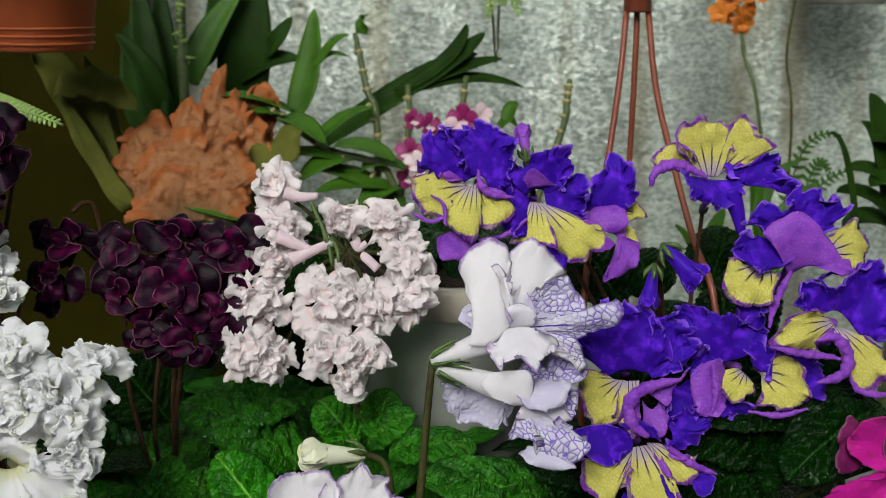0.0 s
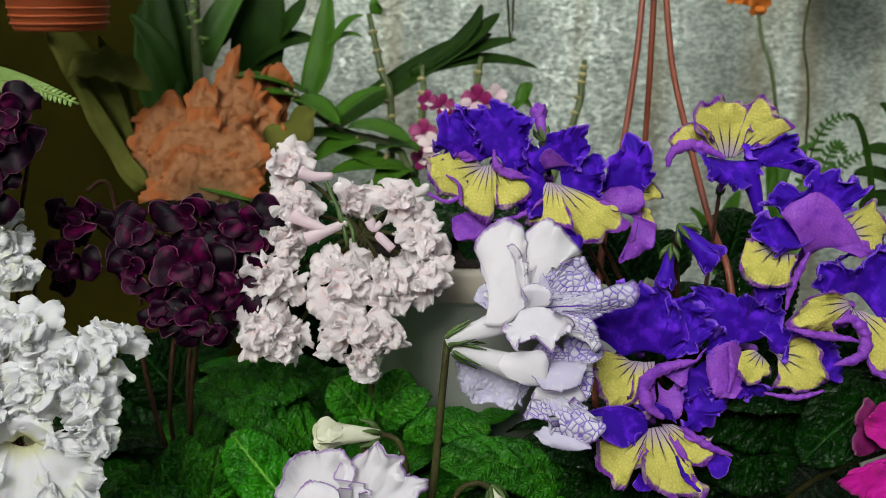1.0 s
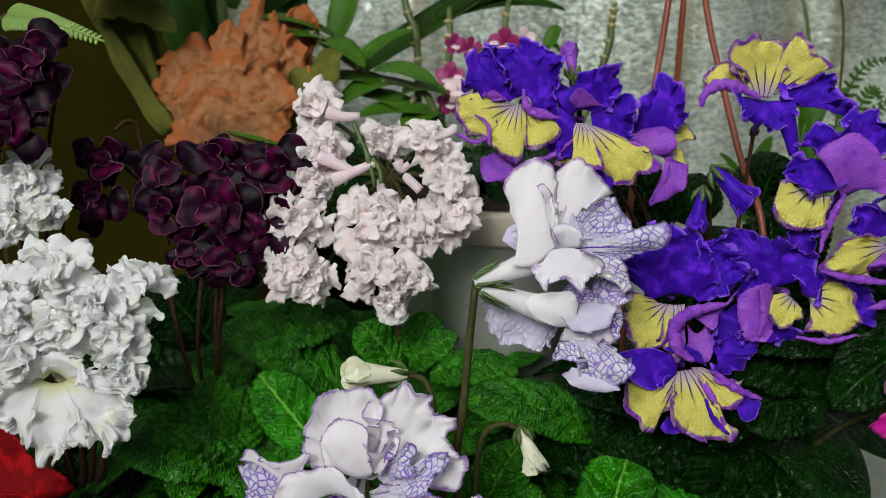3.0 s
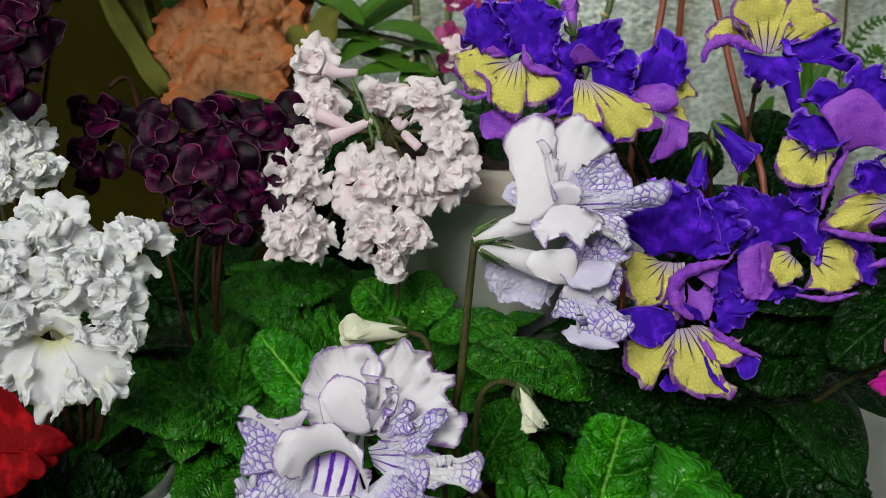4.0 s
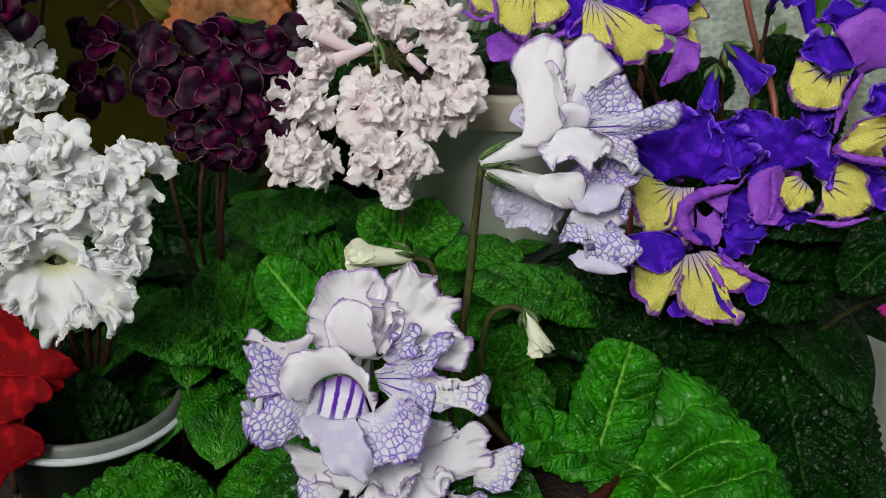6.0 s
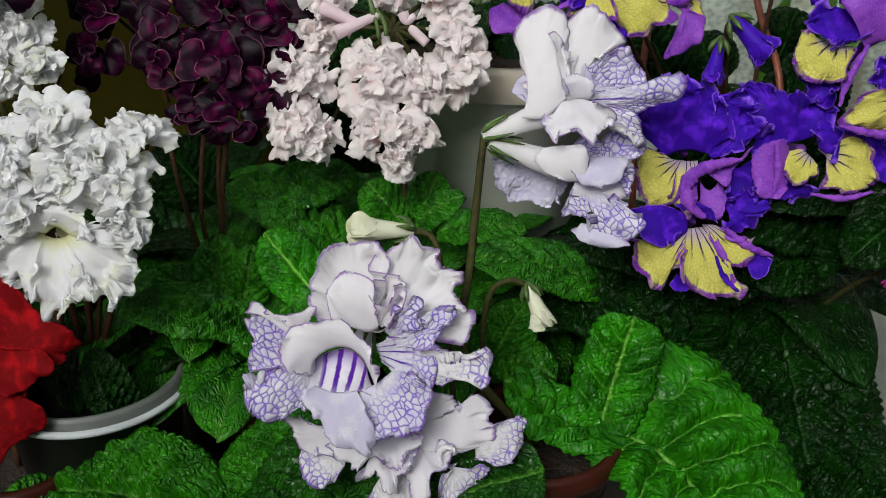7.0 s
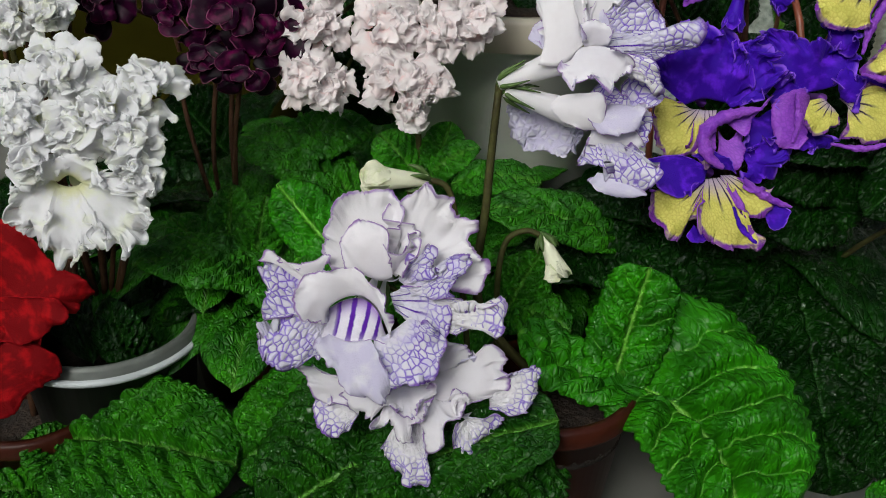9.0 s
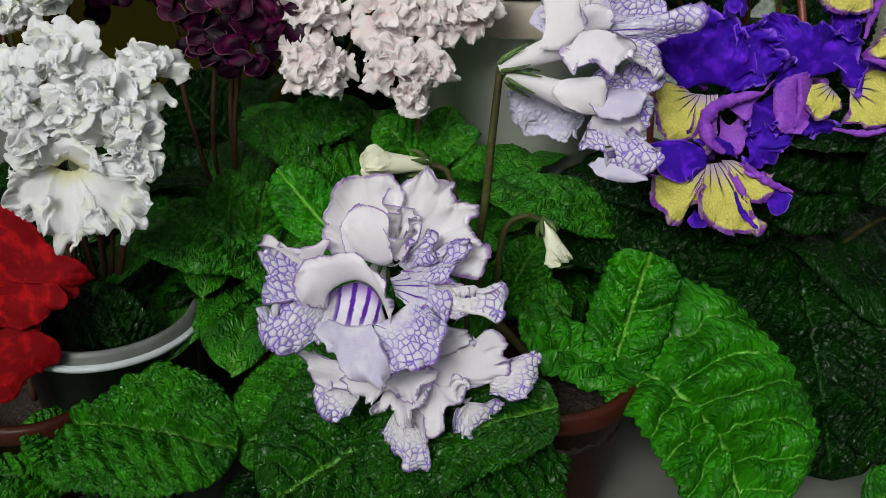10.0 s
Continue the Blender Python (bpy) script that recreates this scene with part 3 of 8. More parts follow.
    (R0, Z0, P0), (R1, Z1, P1) = curve(0.0), curve(-roll)
    rr = np.interp(x, t, R0) * (1 - mixv) + np.interp(x, t, R1) * mixv + r0
    zz = np.interp(x, t, Z0) * (1 - mixv) + np.interp(x, t, Z1) * mixv
    pp = np.interp(x, t, P0) * (1 - mixv) + np.interp(x, t, P1) * mixv
    d = L * (wob - cup * v * v * u)
    X = c + (rr - np.cos(pp) * d)[..., None] * rad + (zz + np.sin(pp) * d)[..., None] * ez + across[..., None] * tan
    uv = np.stack([u, (v + 1) / 2], -1)
    off = RNG.uniform(0, 50, 2)
    size = np.stack([across * 100 + off[0], along * 100 + off[1]], -1)
    return sheet(name, X, {"along": uv, "size": size}, front, back, parent, 0.0005, label)


def along_curve(pts, n):
    """n points at even steps along a smooth curve through the points."""
    P = np.asarray(pts, float)
    if len(P) == 2:
        return P[0] + np.linspace(0, 1, n)[:, None] * (P[1] - P[0])
    E = np.concatenate([[2 * P[0] - P[1]], P, [2 * P[-1] - P[-2]]])
    s = np.linspace(0, 1, 16, endpoint=False)[:, None]
    Q = [0.5 * (2 * b + (c - a) * s + (2 * a - 5 * b + 4 * c - d) * s * s + (3 * b - a - 3 * c + d) * s ** 3) for a, b, c, d in zip(E, E[1:], E[2:], E[3:])]
    Q = np.concatenate(Q + [P[-1:]])
    d = np.concatenate([[0], np.cumsum(np.linalg.norm(np.diff(Q, axis=0), axis=1))])
    return np.stack([np.interp(np.linspace(0, d[-1], n), d, Q[:, i]) for i in range(3)], 1)


def local(place, pts):
    """Millimetres (rightward, upward, towards the aisle) about a place, in world metres."""
    return np.asarray(place) + np.asarray(pts, float) @ np.stack([VIEW_R, VIEW_U, VIEW_T]) / 1000


def crumple(x, y):
    """Three smooth random fields over the plane, each about -1 to 1, with swells one unit apart."""
    x, y = np.broadcast_arrays(x + 8.0, y + 8.0)
    x, y = x + RNG.uniform(0, 9), y + RNG.uniform(0, 9)
    n = int(max(x.max(), y.max())) + 3
    grid = RNG.uniform(-1, 1, (3, n, n))
    i, j = x.astype(int), y.astype(int)
    a, b = x - i, y - j
    a, b = a * a * (3 - 2 * a), b * b * (3 - 2 * b)
    return (grid[:, i, j] * (1 - a) + grid[:, i + 1, j] * a) * (1 - b) + (grid[:, i, j + 1] * (1 - a) + grid[:, i + 1, j + 1] * a) * b


def lobe(parent, place, throat, rim, front, back, bulge=0.15, frill=0.8, wl=8.0, wave=0.9, frill_from=0.70, waist=0.0, fine_steps=12, name="petal", label=""):
    """A free-formed petal lofted from its throat line to its rim line (millimetres about the flower's place). bulge: how far it swells towards the
    aisle, in its own lengths; frill and wl: height and length of the rim's crimps in millimetres; wave: height of the broad undulation."""
    R0 = along_curve(rim, 200) * 1.0
    arc = np.linalg.norm(np.diff(R0, axis=0), axis=1).sum()
    nv, nu = int(np.clip(arc / wl * fine_steps, 30, 190)), int(np.clip(np.linalg.norm(np.mean(rim, axis=0) - np.mean(throat, axis=0)) / wl * 0.55 * fine_steps, 14, 32))
    T, R = along_curve(throat, nv), along_curve(rim, nv)
    v = np.linspace(0, 1, nv)[None, :]
    u = (np.linspace(0, 1, nu) ** 0.9)[:, None]
    D = R - T
    length = np.linalg.norm(D, axis=1)
    C = T + 0.5 * D + (bulge * length)[:, None] * np.array((0, 0.25 if bulge > 0 else 0.0, 1.0))
    X = ((1 - u) ** 2)[..., None] * T + (2 * u * (1 - u))[..., None] * C + (u * u)[..., None] * R
    if waist:
        X = X + (X.mean(axis=1, keepdims=True) - X) * (waist * 4 * u * (1 - u))[..., None]
    du, dv = np.gradient(X, axis=0), np.gradient(X, axis=1)
    N = np.cross(dv, du)
    N /= np.linalg.norm(N, axis=2, keepdims=True) + 1e-9
    N = np.where(N[..., 2:3] < 0, -N, N)
    tang = dv / (np.linalg.norm(dv, axis=2, keepdims=True) + 1e-9)
    outw = du / (np.linalg.norm(du, axis=2, keepdims=True) + 1e-9)
    ph = RNG.uniform(0, 6.28, 10)
    s = v * arc
    free = np.maximum(u + 0 * v, np.abs(2 * v - 1) ** 4 * np.clip(2.2 * u - 0.3, 0, 1))
    m = np.clip((free - frill_from) / (1 - frill_from), 0, 1) ** 1.4
    broad = np.clip((free - 0.25) / 0.75, 0, 1) ** 1.2
    k = 2 * math.pi * s / wl
    a = k + 1.1 * np.sin(k / 2.7 + ph[0]) + 0.7 * np.sin(k / 1.4 + ph[1])
    big = 0.8 + 0.5 * np.sin(k / 3.1 + ph[2])
    x = 2 * v - 1
    r = u * length[None, :]
    fine, mid, soft = crumple(s / wl * 1.15, r / wl * 0.9), crumple(s / wl * 0.55, r / wl * 0.5), crumple(s / wl * 0.26, r / wl * 0.22)
    bulk = length[None, :] * u * (0.10 * math.sin(ph[8]) * x * x + 0.06 * math.sin(ph[9]) * x)
    lift = bulk + frill * m * (3.0 * fine[0] + 0.30 * big * np.sin(a)) + wave * (2.6 * broad * mid[0] + 0.35 * fine[1] * u) + 3.2 * wave * u * soft[0]
    out = frill * m * (1.5 * fine[1] + 0.22 * np.cos(2 * a)) - 0.45 * frill * m ** 3 * np.abs(np.sin(1.3 * a + ph[7])) + 1.3 * wave * broad * mid[1]
    side = frill * m * (2.0 * fine[2] + 0.25 * np.sin(2 * a + 0.4)) + 1.3 * wave * broad * mid[2]
    X = X + lift[..., None] * N + out[..., None] * outw + side[..., None] * tang
    uv = np.stack([u + 0 * v, v + 0 * u], -1)
    off = RNG.uniform(0, 50, 2)
    mid = 0.45 * np.linalg.norm(T[-1] - T[0]) + 0.55 * arc
    width = (1 - u) * 0.5 * mid + u * mid
    size = np.stack([(v - 0.5) * width / 10 + off[0], u * length[None, :] / 10 + off[1]], -1)
    turn = np.cross(D[nv // 2], R[-1] - R[0])[2] > 0
    X = local(place, X)
    if turn:
        X, uv, size = X[:, ::-1], uv[:, ::-1], size[:, ::-1]
    return sheet(name, X, {"along": uv, "size": size}, front, back, parent, 0.0005, label)


def rolled_edge(parent, place, path, radii, mat, name="rolled_edge"):
    """A petal margin rolled into a crumpled quill along the path (millimetres about the place)."""
    P = along_curve(path, 40)
    r = np.interp(np.linspace(0, 1, 40), np.linspace(0, 1, len(radii)), radii)
    t = np.gradient(P, axis=0)
    t /= np.linalg.norm(t, axis=1, keepdims=True)
    toward_aisle = np.array((0, 0.15, 1.0))
    n = toward_aisle - t * (t @ toward_aisle)[:, None]
    n /= np.linalg.norm(n, axis=1, keepdims=True)
    s = np.cross(t, n)
    ph = RNG.uniform(0, 6.28, 6)
    k, a = np.linspace(0, 1, 40)[:, None], np.linspace(-2.4, 2.6, 26)[None, :]
    length = np.linalg.norm(np.diff(P, axis=0), axis=1).sum()
    q = k * length
    rr = r[:, None] * (1 + 0.13 * np.sin(q * 1.1 + ph[0] + a) + 0.07 * np.sin(q * 2.3 - 2 * a + ph[1]) + 0.10 * np.sin(q * 0.5 + ph[2])) * (1 - 0.06 * (a + 2.4))
    X = P[:, None] + (rr * np.sin(a))[..., None] * s[:, None] + (rr * np.cos(a) - 0.4 * r[:, None])[..., None] * n[:, None]
    uv = np.stack([0.3 + 0.5 * np.abs(a) / 2.6 + 0 * k, 0.3 + 0.4 * k + 0 * a], -1)
    off = RNG.uniform(0, 50, 2)
    size = np.stack([rr * a / 10 + off[0], q / 10 + 0 * a + off[1]], -1)
    return sheet(name, local(place, X), {"along": uv, "size": size}, mat, mat, parent, 0.0005)


def flower(parent, place, face, tube_len=0.03, tube_mat="lilac", tube_r=0.006, bent=None, join=None, deep=0.0):
    """The head of a trumpet flower: corolla tube and calyx; its lobes are added to the head that is returned with the tube's foot.
    deep: millimetres by which the tube's mouth lies behind the place; join: where the foot meets its stalk."""
    ez = toward(face)
    place = np.asarray(place, float) - ez * deep / 1000
    if join is not None:
        bent = np.asarray(join, float) - (place - ez * tube_len)
    bend = np.zeros(3) if bent is None else np.asarray(bent, float)
    head = new("flower")
    head.parent = parent
    back = place - ez * tube_len + bend
    mid = place - ez * tube_len * 0.5 + bend * 0.25
    tube("corolla_tube", [back, mid, place - ez * tube_r * 0.8, place - ez * tube_r * 0.35], [tube_r * 0.42, tube_r * 0.70, tube_r * 0.88, tube_r * 0.86], tube_mat, head, sides=14, open_end=True)
    ax = unit(back - mid)
    ux = unit(np.cross(ax, (0.2, 0.3, 1)))
    uy = np.cross(ax, ux)
    for i in range(5):
        w = math.cos(i * 1.2566) * ux + math.sin(i * 1.2566) * uy
        tube("sepal", [back + ax * 0.001, back + w * tube_r * 0.55 - ax * tube_r * 0.4, back + w * tube_r * 0.85 - ax * tube_r * 1.9], [0.0012, 0.0014, 0.0003], "sepal", head, sides=6, steps=3)
    return back, head


def leaf(parent, base, tip, width, normal, kind="mid", arch=0.12, fold=0.15, droop=0.0, veins=7, quilt=1.0, wave=0.02, nu=66, nv=37, blunt=0.55, name="leaf", label="", skew=0.0, twist=0.0, halves=(1.0, 1.0), cell=0.0058, heart=(0.0, 0.0), peak=0.82, creases=0.38, sweep=0.34, scallop=0.0):
    """A quilted leaf with a scalloped rim from base to tip; normal: way its upper side faces."""
    B, T = np.asarray(base, float), np.asarray(tip, float)
    L = np.linalg.norm(T - B)
    A = (T - B) / L
    N = toward(normal)
    N = unit(N - A * N.dot(A))
    S = np.cross(A, N)
    u, v = np.meshgrid(np.linspace(0, 1, nu), np.linspace(-1, 1, nv), indexing="ij")
    ph = RNG.uniform(0, 6.28, 8)
    w = width / 2 * np.sin(math.pi * np.clip(u, 0, 1) ** peak) ** blunt
    w = w * (1 - 0.12 * np.sin(math.pi * u + 0.6)) + 0.0004
    teeth = scallop * (np.abs(np.sin(u * L / 0.0042 + 0.8 * np.sin(13 * u + ph[1]))) - 0.5) + 0.06 * np.abs(np.sin(u * L / 0.0016 + 0.6 * np.sin(9 * u + ph[0]))) + 0.03 * np.sin(11 * u + ph[1])
    w = w * np.where(v < 0, halves[0], halves[1])
    across = v * w * (1 + teeth * np.abs(v) ** 6)
    V = np.abs(v)
    drift = crumple(u * L / 0.011, across / 0.009 + 20)
    phase = 0.16 * drift[1] + veins * (u - sweep * V ** 1.35 * np.minimum(1.3, w / (width / 2)) + 0.02) + 0.5 * (v > 0) + 0.06 * np.sin(6 * v + ph[2])
    rib = np.abs(np.sin(math.pi * phase))
    pil = rib ** 0.7
    sub = np.abs(np.sin(math.pi * (V * w / cell + 1.7 * np.floor(phase) + 0.55 * drift[0] + 0.30 * np.sin(19 * u + ph[3]) + 0.12 * np.sin(5 * u + ph[3]) + 0.3 * (phase - np.floor(phase))))) ** 0.7
    h = quilt * (0.0060 * pil * (1 - creases + creases * sub)) * np.clip((1 - V ** 8) * np.minimum(1, V * 9) * np.minimum(1, 6 * u), 0, 1) * np.clip(w / 0.02, 0.3, 1.25)
    lump = crumple(u * L / 0.0046, across / 0.0040 + 20)
    h = h * (0.75 + 0.35 * drift[2]) + 0.0012 * min(quilt, 1.3) * lump[0] * (1 - V ** 6)
    groove = -0.0020 * np.exp(-(v / 0.055) ** 2)
    rim = wave * width * V ** 3 * np.sin(u * 17 + ph[6] + 2 * (v > 0)) + wave * 0.5 * width * V ** 4 * np.sin(u * 39 + ph[7])
    bow = 4 * arch * L * u * (1 - u) - droop * L * u ** 3
    tw = math.radians(twist) * u
    out = fold * across * np.sign(v) - 0.9 * fold * across ** 2 / (width / 2) * 0.9 + h + groove + rim + bow
    side = across + skew * L * 4 * u * (1 - u)
    back = np.where(v < 0, heart[0], heart[1]) * V ** 1.3 * np.clip(1 - u * 1.25, 0, 1) ** 1.5
    X = B + ((u - back) * L)[..., None] * A + (side * np.cos(tw) - 0 * out)[..., None] * S + (out + across * np.sin(tw))[..., None] * N
    vein = np.clip(np.exp(-(v * w / 0.0016) ** 2) + 0.75 * np.exp(-(rib / 0.17) ** 2) * (V < 0.93) + 0.3 * np.exp(-(sub / 0.25) ** 2), 0, 1)
    off = RNG.uniform(0, 90, 2)
    uvs = {"along": np.stack([u, (v + 1) / 2], -1), "vein": np.stack([vein, 0 * u + 0.5], -1), "size": np.stack([across * 100 + off[0], u * L * 100 + off[1]], -1)}
    return sheet(name, X, uvs, kind, kind, parent, 0.0007, label)


def blade(parent, pts, width, mat, normal=(0, 0.6, 0.8), name="leaf", n=26, m=7, fold=0.25, point=1.0, label="", wave=0.0):
    """A smooth strap leaf along the points."""
    P = np.asarray(pts, float)
    t = np.linspace(0, 1, len(P))
    tt = np.linspace(0, 1, n)
    deg = min(3, len(P) - 1)
    Q = np.stack([np.polyval(np.polyfit(t, P[:, i], deg), tt) for i in range(3)], 1)
    T = np.gradient(Q, axis=0)
    T /= np.linalg.norm(T, axis=1, keepdims=True)
    N0 = toward(normal)
    N = N0 - T * (T @ N0)[:, None]
    N /= np.linalg.norm(N, axis=1, keepdims=True) + 1e-9
    S = np.cross(T, N)
    v = np.linspace(-1, 1, m)
    w = width / 2 * (np.clip(np.sin(math.pi * (0.12 + 0.88 * tt) ** 0.9), 0, 1) ** (0.6 * point)) + 0.0003
    ruff = wave * width * np.sin(tt * 23 + RNG.uniform(0, 6))[:, None] * np.abs(v)[None, :] ** 2
    X = Q[:, None, :] + (w[:, None] * v[None, :])[..., None] * S[:, None, :] + (fold * w[:, None] * np.abs(v)[None, :] + ruff)[..., None] * N[:, None, :]
    uu, vv = np.meshgrid(tt, (v + 1) / 2, indexing="ij")
    uv = np.stack([uu, vv], -1)
    return sheet(name, X, {"along": uv, "size": uv * (10, 1)}, mat, mat, parent, 0.0006, label)


def pot(parent, centre, r_top, height, mat, rim=0.012, soil=True, name="pot", label="", taper=0.78, lip=1.07, fill=0.02):
    """A flower pot with a rim; centre at its foot."""
    h, r, b = height, r_top, r_top * taper
    prof = [(0.001, 0), (b * 0.96, 0), (b, 0.003), (r * 0.985, h - rim), (r * lip, h - rim), (r * lip + 0.001, h - rim + 0.002), (r * lip + 0.001, h - 0.002), (r * lip - 0.001, h),
            (r * 0.97, h), (r * 0.95, h - 0.003), (b * 0.94, 0.006), (0.001, 0.006)]
    ob = lathe(name, centre, prof, mat, parent, label, sides=48)
    if soil:
        lathe("soil", np.asarray(centre) + (0, 0, h - fill), [(0.0005, 0.004), (r * 0.4, 0.003), (r * 0.945, 0), (r * 0.93, -0.01), (0.0005, -0.01)], "soil", parent, sides=32)
    return ob

# ---------------------------------------------------------------- the setting
BENCH = 0.872
tagged(box("floor", (-2.4, -2.4, -0.1), (2.4, 1.40, 0.0), "floor", None, "", 0), "grey concrete greenhouse floor", "floor", kind="structure")


def foil_wall():
    """The back wall's film hangs in soft upright folds."""
    nx, nz = 220, 30
    x, z = np.meshgrid(np.linspace(-2.4, 2.4, nx), np.linspace(0, 2.6, nz), indexing="ij")
    y = 1.30 + 0.006 * np.sin(x * 21 + 0.8 * np.sin(z * 3)) + 0.004 * np.sin(x * 47 + 1.3 + z) + 0.004 * np.sin(z * 5 + x * 3)
    X = np.stack([x, y, z], -1)
    uv = np.stack([x, z], -1)
    return sheet("wall_north", X, {"along": uv}, "foil", "foil", None, -0.06)


tagged(foil_wall(), "wall lined with crinkled silvery insulation film", "wall", kind="structure")
# unseen enclosing walls, added and toned dark to limit fill light from the sides
for nm, lo, hi in (("wall_west", (-2.5, -2.4, 0), (-2.4, 1.45, 2.6)), ("wall_east", (2.4, -2.4, 0), (2.5, 1.45, 2.6)), ("wall_south", (-2.5, -2.5, 0), (2.5, -2.4, 2.6))):
    tagged(box(nm, lo, hi, "panel", None, "", 0), "unseen greenhouse wall, toned dark to cut side light", "wall", kind="structure")
roof = tagged(box("ceiling", (-2.5, -2.5, 2.6), (2.5, 1.45, 2.612), "glass", None, "", 0), "clear greenhouse roof glazing", "ceiling", kind="structure")
roof.visible_shadow = False
bench = root("bench", (0, 0.75, 0), "light grey greenhouse bench top on metal legs", "bench")
box("bench_top", (-1.6, 0.24, BENCH - 0.035), (1.6, 1.27, BENCH), "bench", bench)
for bx in (-1.5, 1.5):
    for by in (0.32, 1.20):
        box("leg", (bx - 0.02, by - 0.02, 0), (bx + 0.02, by + 0.02, BENCH - 0.035), "bench", bench)
# flat dark olive sheet, added for the dark left end of the background
tagged(box("olive_sheet", (-1.3, 1.17, BENCH), (-0.35, 1.19, 1.95), "olive", None, "", 0.003), "flat dark olive sheet in front of the film wall", "board")


def pompom(head, place, rx, ry, mat, frill=1.8, wl=5.0, spin=0.0, inner="", count=(5, 4, 4), wave=0.6):
    """A full, frilled flower: short ruffled petals crowded about the place, the outer ones spread, the inner ones upright; rx and ry in millimetres."""
    first = spin + RNG.uniform(0, 72)
    for rho, n, d0, d1, bulge in ((1.0, count[0], -1.0, -3.0, 0.25), (0.72, count[1], 1.0, 4.5, 0.35), (0.40, count[2], 3.0, 7.5, 0.4), (0.24, count[2] - 1, 4.0, 9.5, 0.4)):
        for i in range(n):
            a = math.radians(first + (i + RNG.uniform(-0.3, 0.3)) * 360 / n + rho * 140)
            turn = a + RNG.uniform(-1, 1) * (0.25 if rho > 0.9 else 0.9)
            size = rho * RNG.uniform(0.85, 1.12)
            root_at = size * (0.30 if rho > 0.9 else RNG.uniform(0.0, 0.45))
            c = np.array((rx * root_at * math.sin(a), ry * root_at * math.cos(a)))
            reach = max(size - root_at, 0.42) * RNG.uniform(0.95, 1.1)
            half = RNG.uniform(0.75, 1.05)
            at = lambda k, b, d: (c[0] + rx * reach * k * math.sin(turn + b), c[1] + ry * reach * k * math.cos(turn + b), d)
            throat = [at(0.30, -1.5, d0), at(0.05, 0, d0), at(0.30, 1.5, d0)]
            rim = [at(k * RNG.uniform(0.92, 1.1), half * b, d1 + RNG.uniform(-2, 2)) for b, k in ((-1.15, 0.70), (-0.7, 0.98), (-0.22, 1.0), (0.25, 1.0), (0.7, 0.98), (1.15, 0.70))]
            lobe(head, place, throat, rim, (inner or mat) if rho < 0.8 else mat, mat, bulge, frill, wl, wave, 0.6, fine_steps=7)
    for a in (first, first + 130):
        c, w = np.array((math.sin(math.radians(a)) * rx, math.cos(math.radians(a)) * ry)), np.array((math.cos(math.radians(a)) * rx, -math.sin(math.radians(a)) * ry))
        throat = [(*(-0.26 * c + k * w), 1.0) for k in (-0.14, 0.14)]
        rim = [(*(k * c + b * w), 7.0) for k, b in ((0.02, -0.30), (0.22, -0.16), (0.26, 0.04), (0.20, 0.18), (0.02, 0.30))]
        lobe(head, place, throat, rim, inner or mat, mat, 0.45, frill * 0.8, wl, wave, 0.5, fine_steps=6)


def stalk(parent, a, b, r=0.0017, mat="stem", sag=0.012, side=0.0):
    a, b = np.asarray(a, float), np.asarray(b, float)
    m = (a + b) / 2 + np.array((side, 0, sag))
    return tube("flower_stalk", [b, m, a], [r * 1.15, r, r * 0.85], mat, parent, sides=8)


def rosette(parent, centre, n, length, width, kind, seed, lift=(0.1, 0.6), spread=(0, 360), quilt=1.0):
    """Leaves that spring from the crown of a plant."""
    rng = np.random.default_rng(seed)
    c = np.asarray(centre, float)
    for i in range(n):
        a = math.radians(spread[0] + (spread[1] - spread[0]) * (i + rng.uniform(-0.3, 0.3)) / n)
        e = rng.uniform(*lift)
        d = np.array((math.cos(a) * math.cos(e), math.sin(a) * math.cos(e), math.sin(e)))
        L = length * rng.uniform(0.8, 1.15)
        leaf(parent, c + d * 0.008, c + d * L, width * rng.uniform(0.8, 1.15), (0, 0.9, 0.25), kind, arch=rng.uniform(0.08, 0.2), fold=rng.uniform(0.05, 0.3), droop=rng.uniform(0.05, 0.3),
             quilt=quilt, nu=32, nv=21)


# ---------------------------------------------------------------- lilac plant in the brown pot
lil = root("streptocarpus_plant", (0.0257, 0.4789, 0.9361)[:2] + (BENCH,), "pale lilac netted streptocarpus in a brown plastic pot on the bench", "potted plant", "potted plants on the bench")
LC = np.array(lil.location)
pot(lil, LC, 0.045, 0.105, "brown_pot", taper=0.66, label="glossy reddish-brown plastic pot")
crown = LC + (0, 0, 0.098)
# upper flower of the front cluster
place = (-0.0579, 0.4395, 1.0663)
b2, head = flower(lil, place, (0.0, 0.2, 1), 0.03, "lilac", 0.0065)
lobe(head, place, ((-7, -4.5, -8), (-0.5, 1, -9)), ((-23, 1.5, 2), (-31, 14, 1), (-28.5, 28, -1), (-20.5, 35.5, -2), (-9.5, 40.5, -3.5), (-0.5, 36.5, -3.5), (2.5, 25.5, -2), (0, 10.5, 0)), "lilac", "lilac", bulge=-0.1, frill=1.2, wl=6.8, wave=1.4)
lobe(head, place, ((2, 1, -9.5), (6, -7.5, -8.5)), ((5, 10.5, -1.5), (4, 31, -4), (11, 38, -5), (20, 43, -6), (29.5, 36.5, -6), (33, 28.5, -5), (43.5, 24, -5), (40.5, 15, -4), (47.5, 3, -2.5), (41, -7, -1)), "lilac", "lilac", bulge=-0.12, frill=1.7, wl=6.0, wave=1.4)
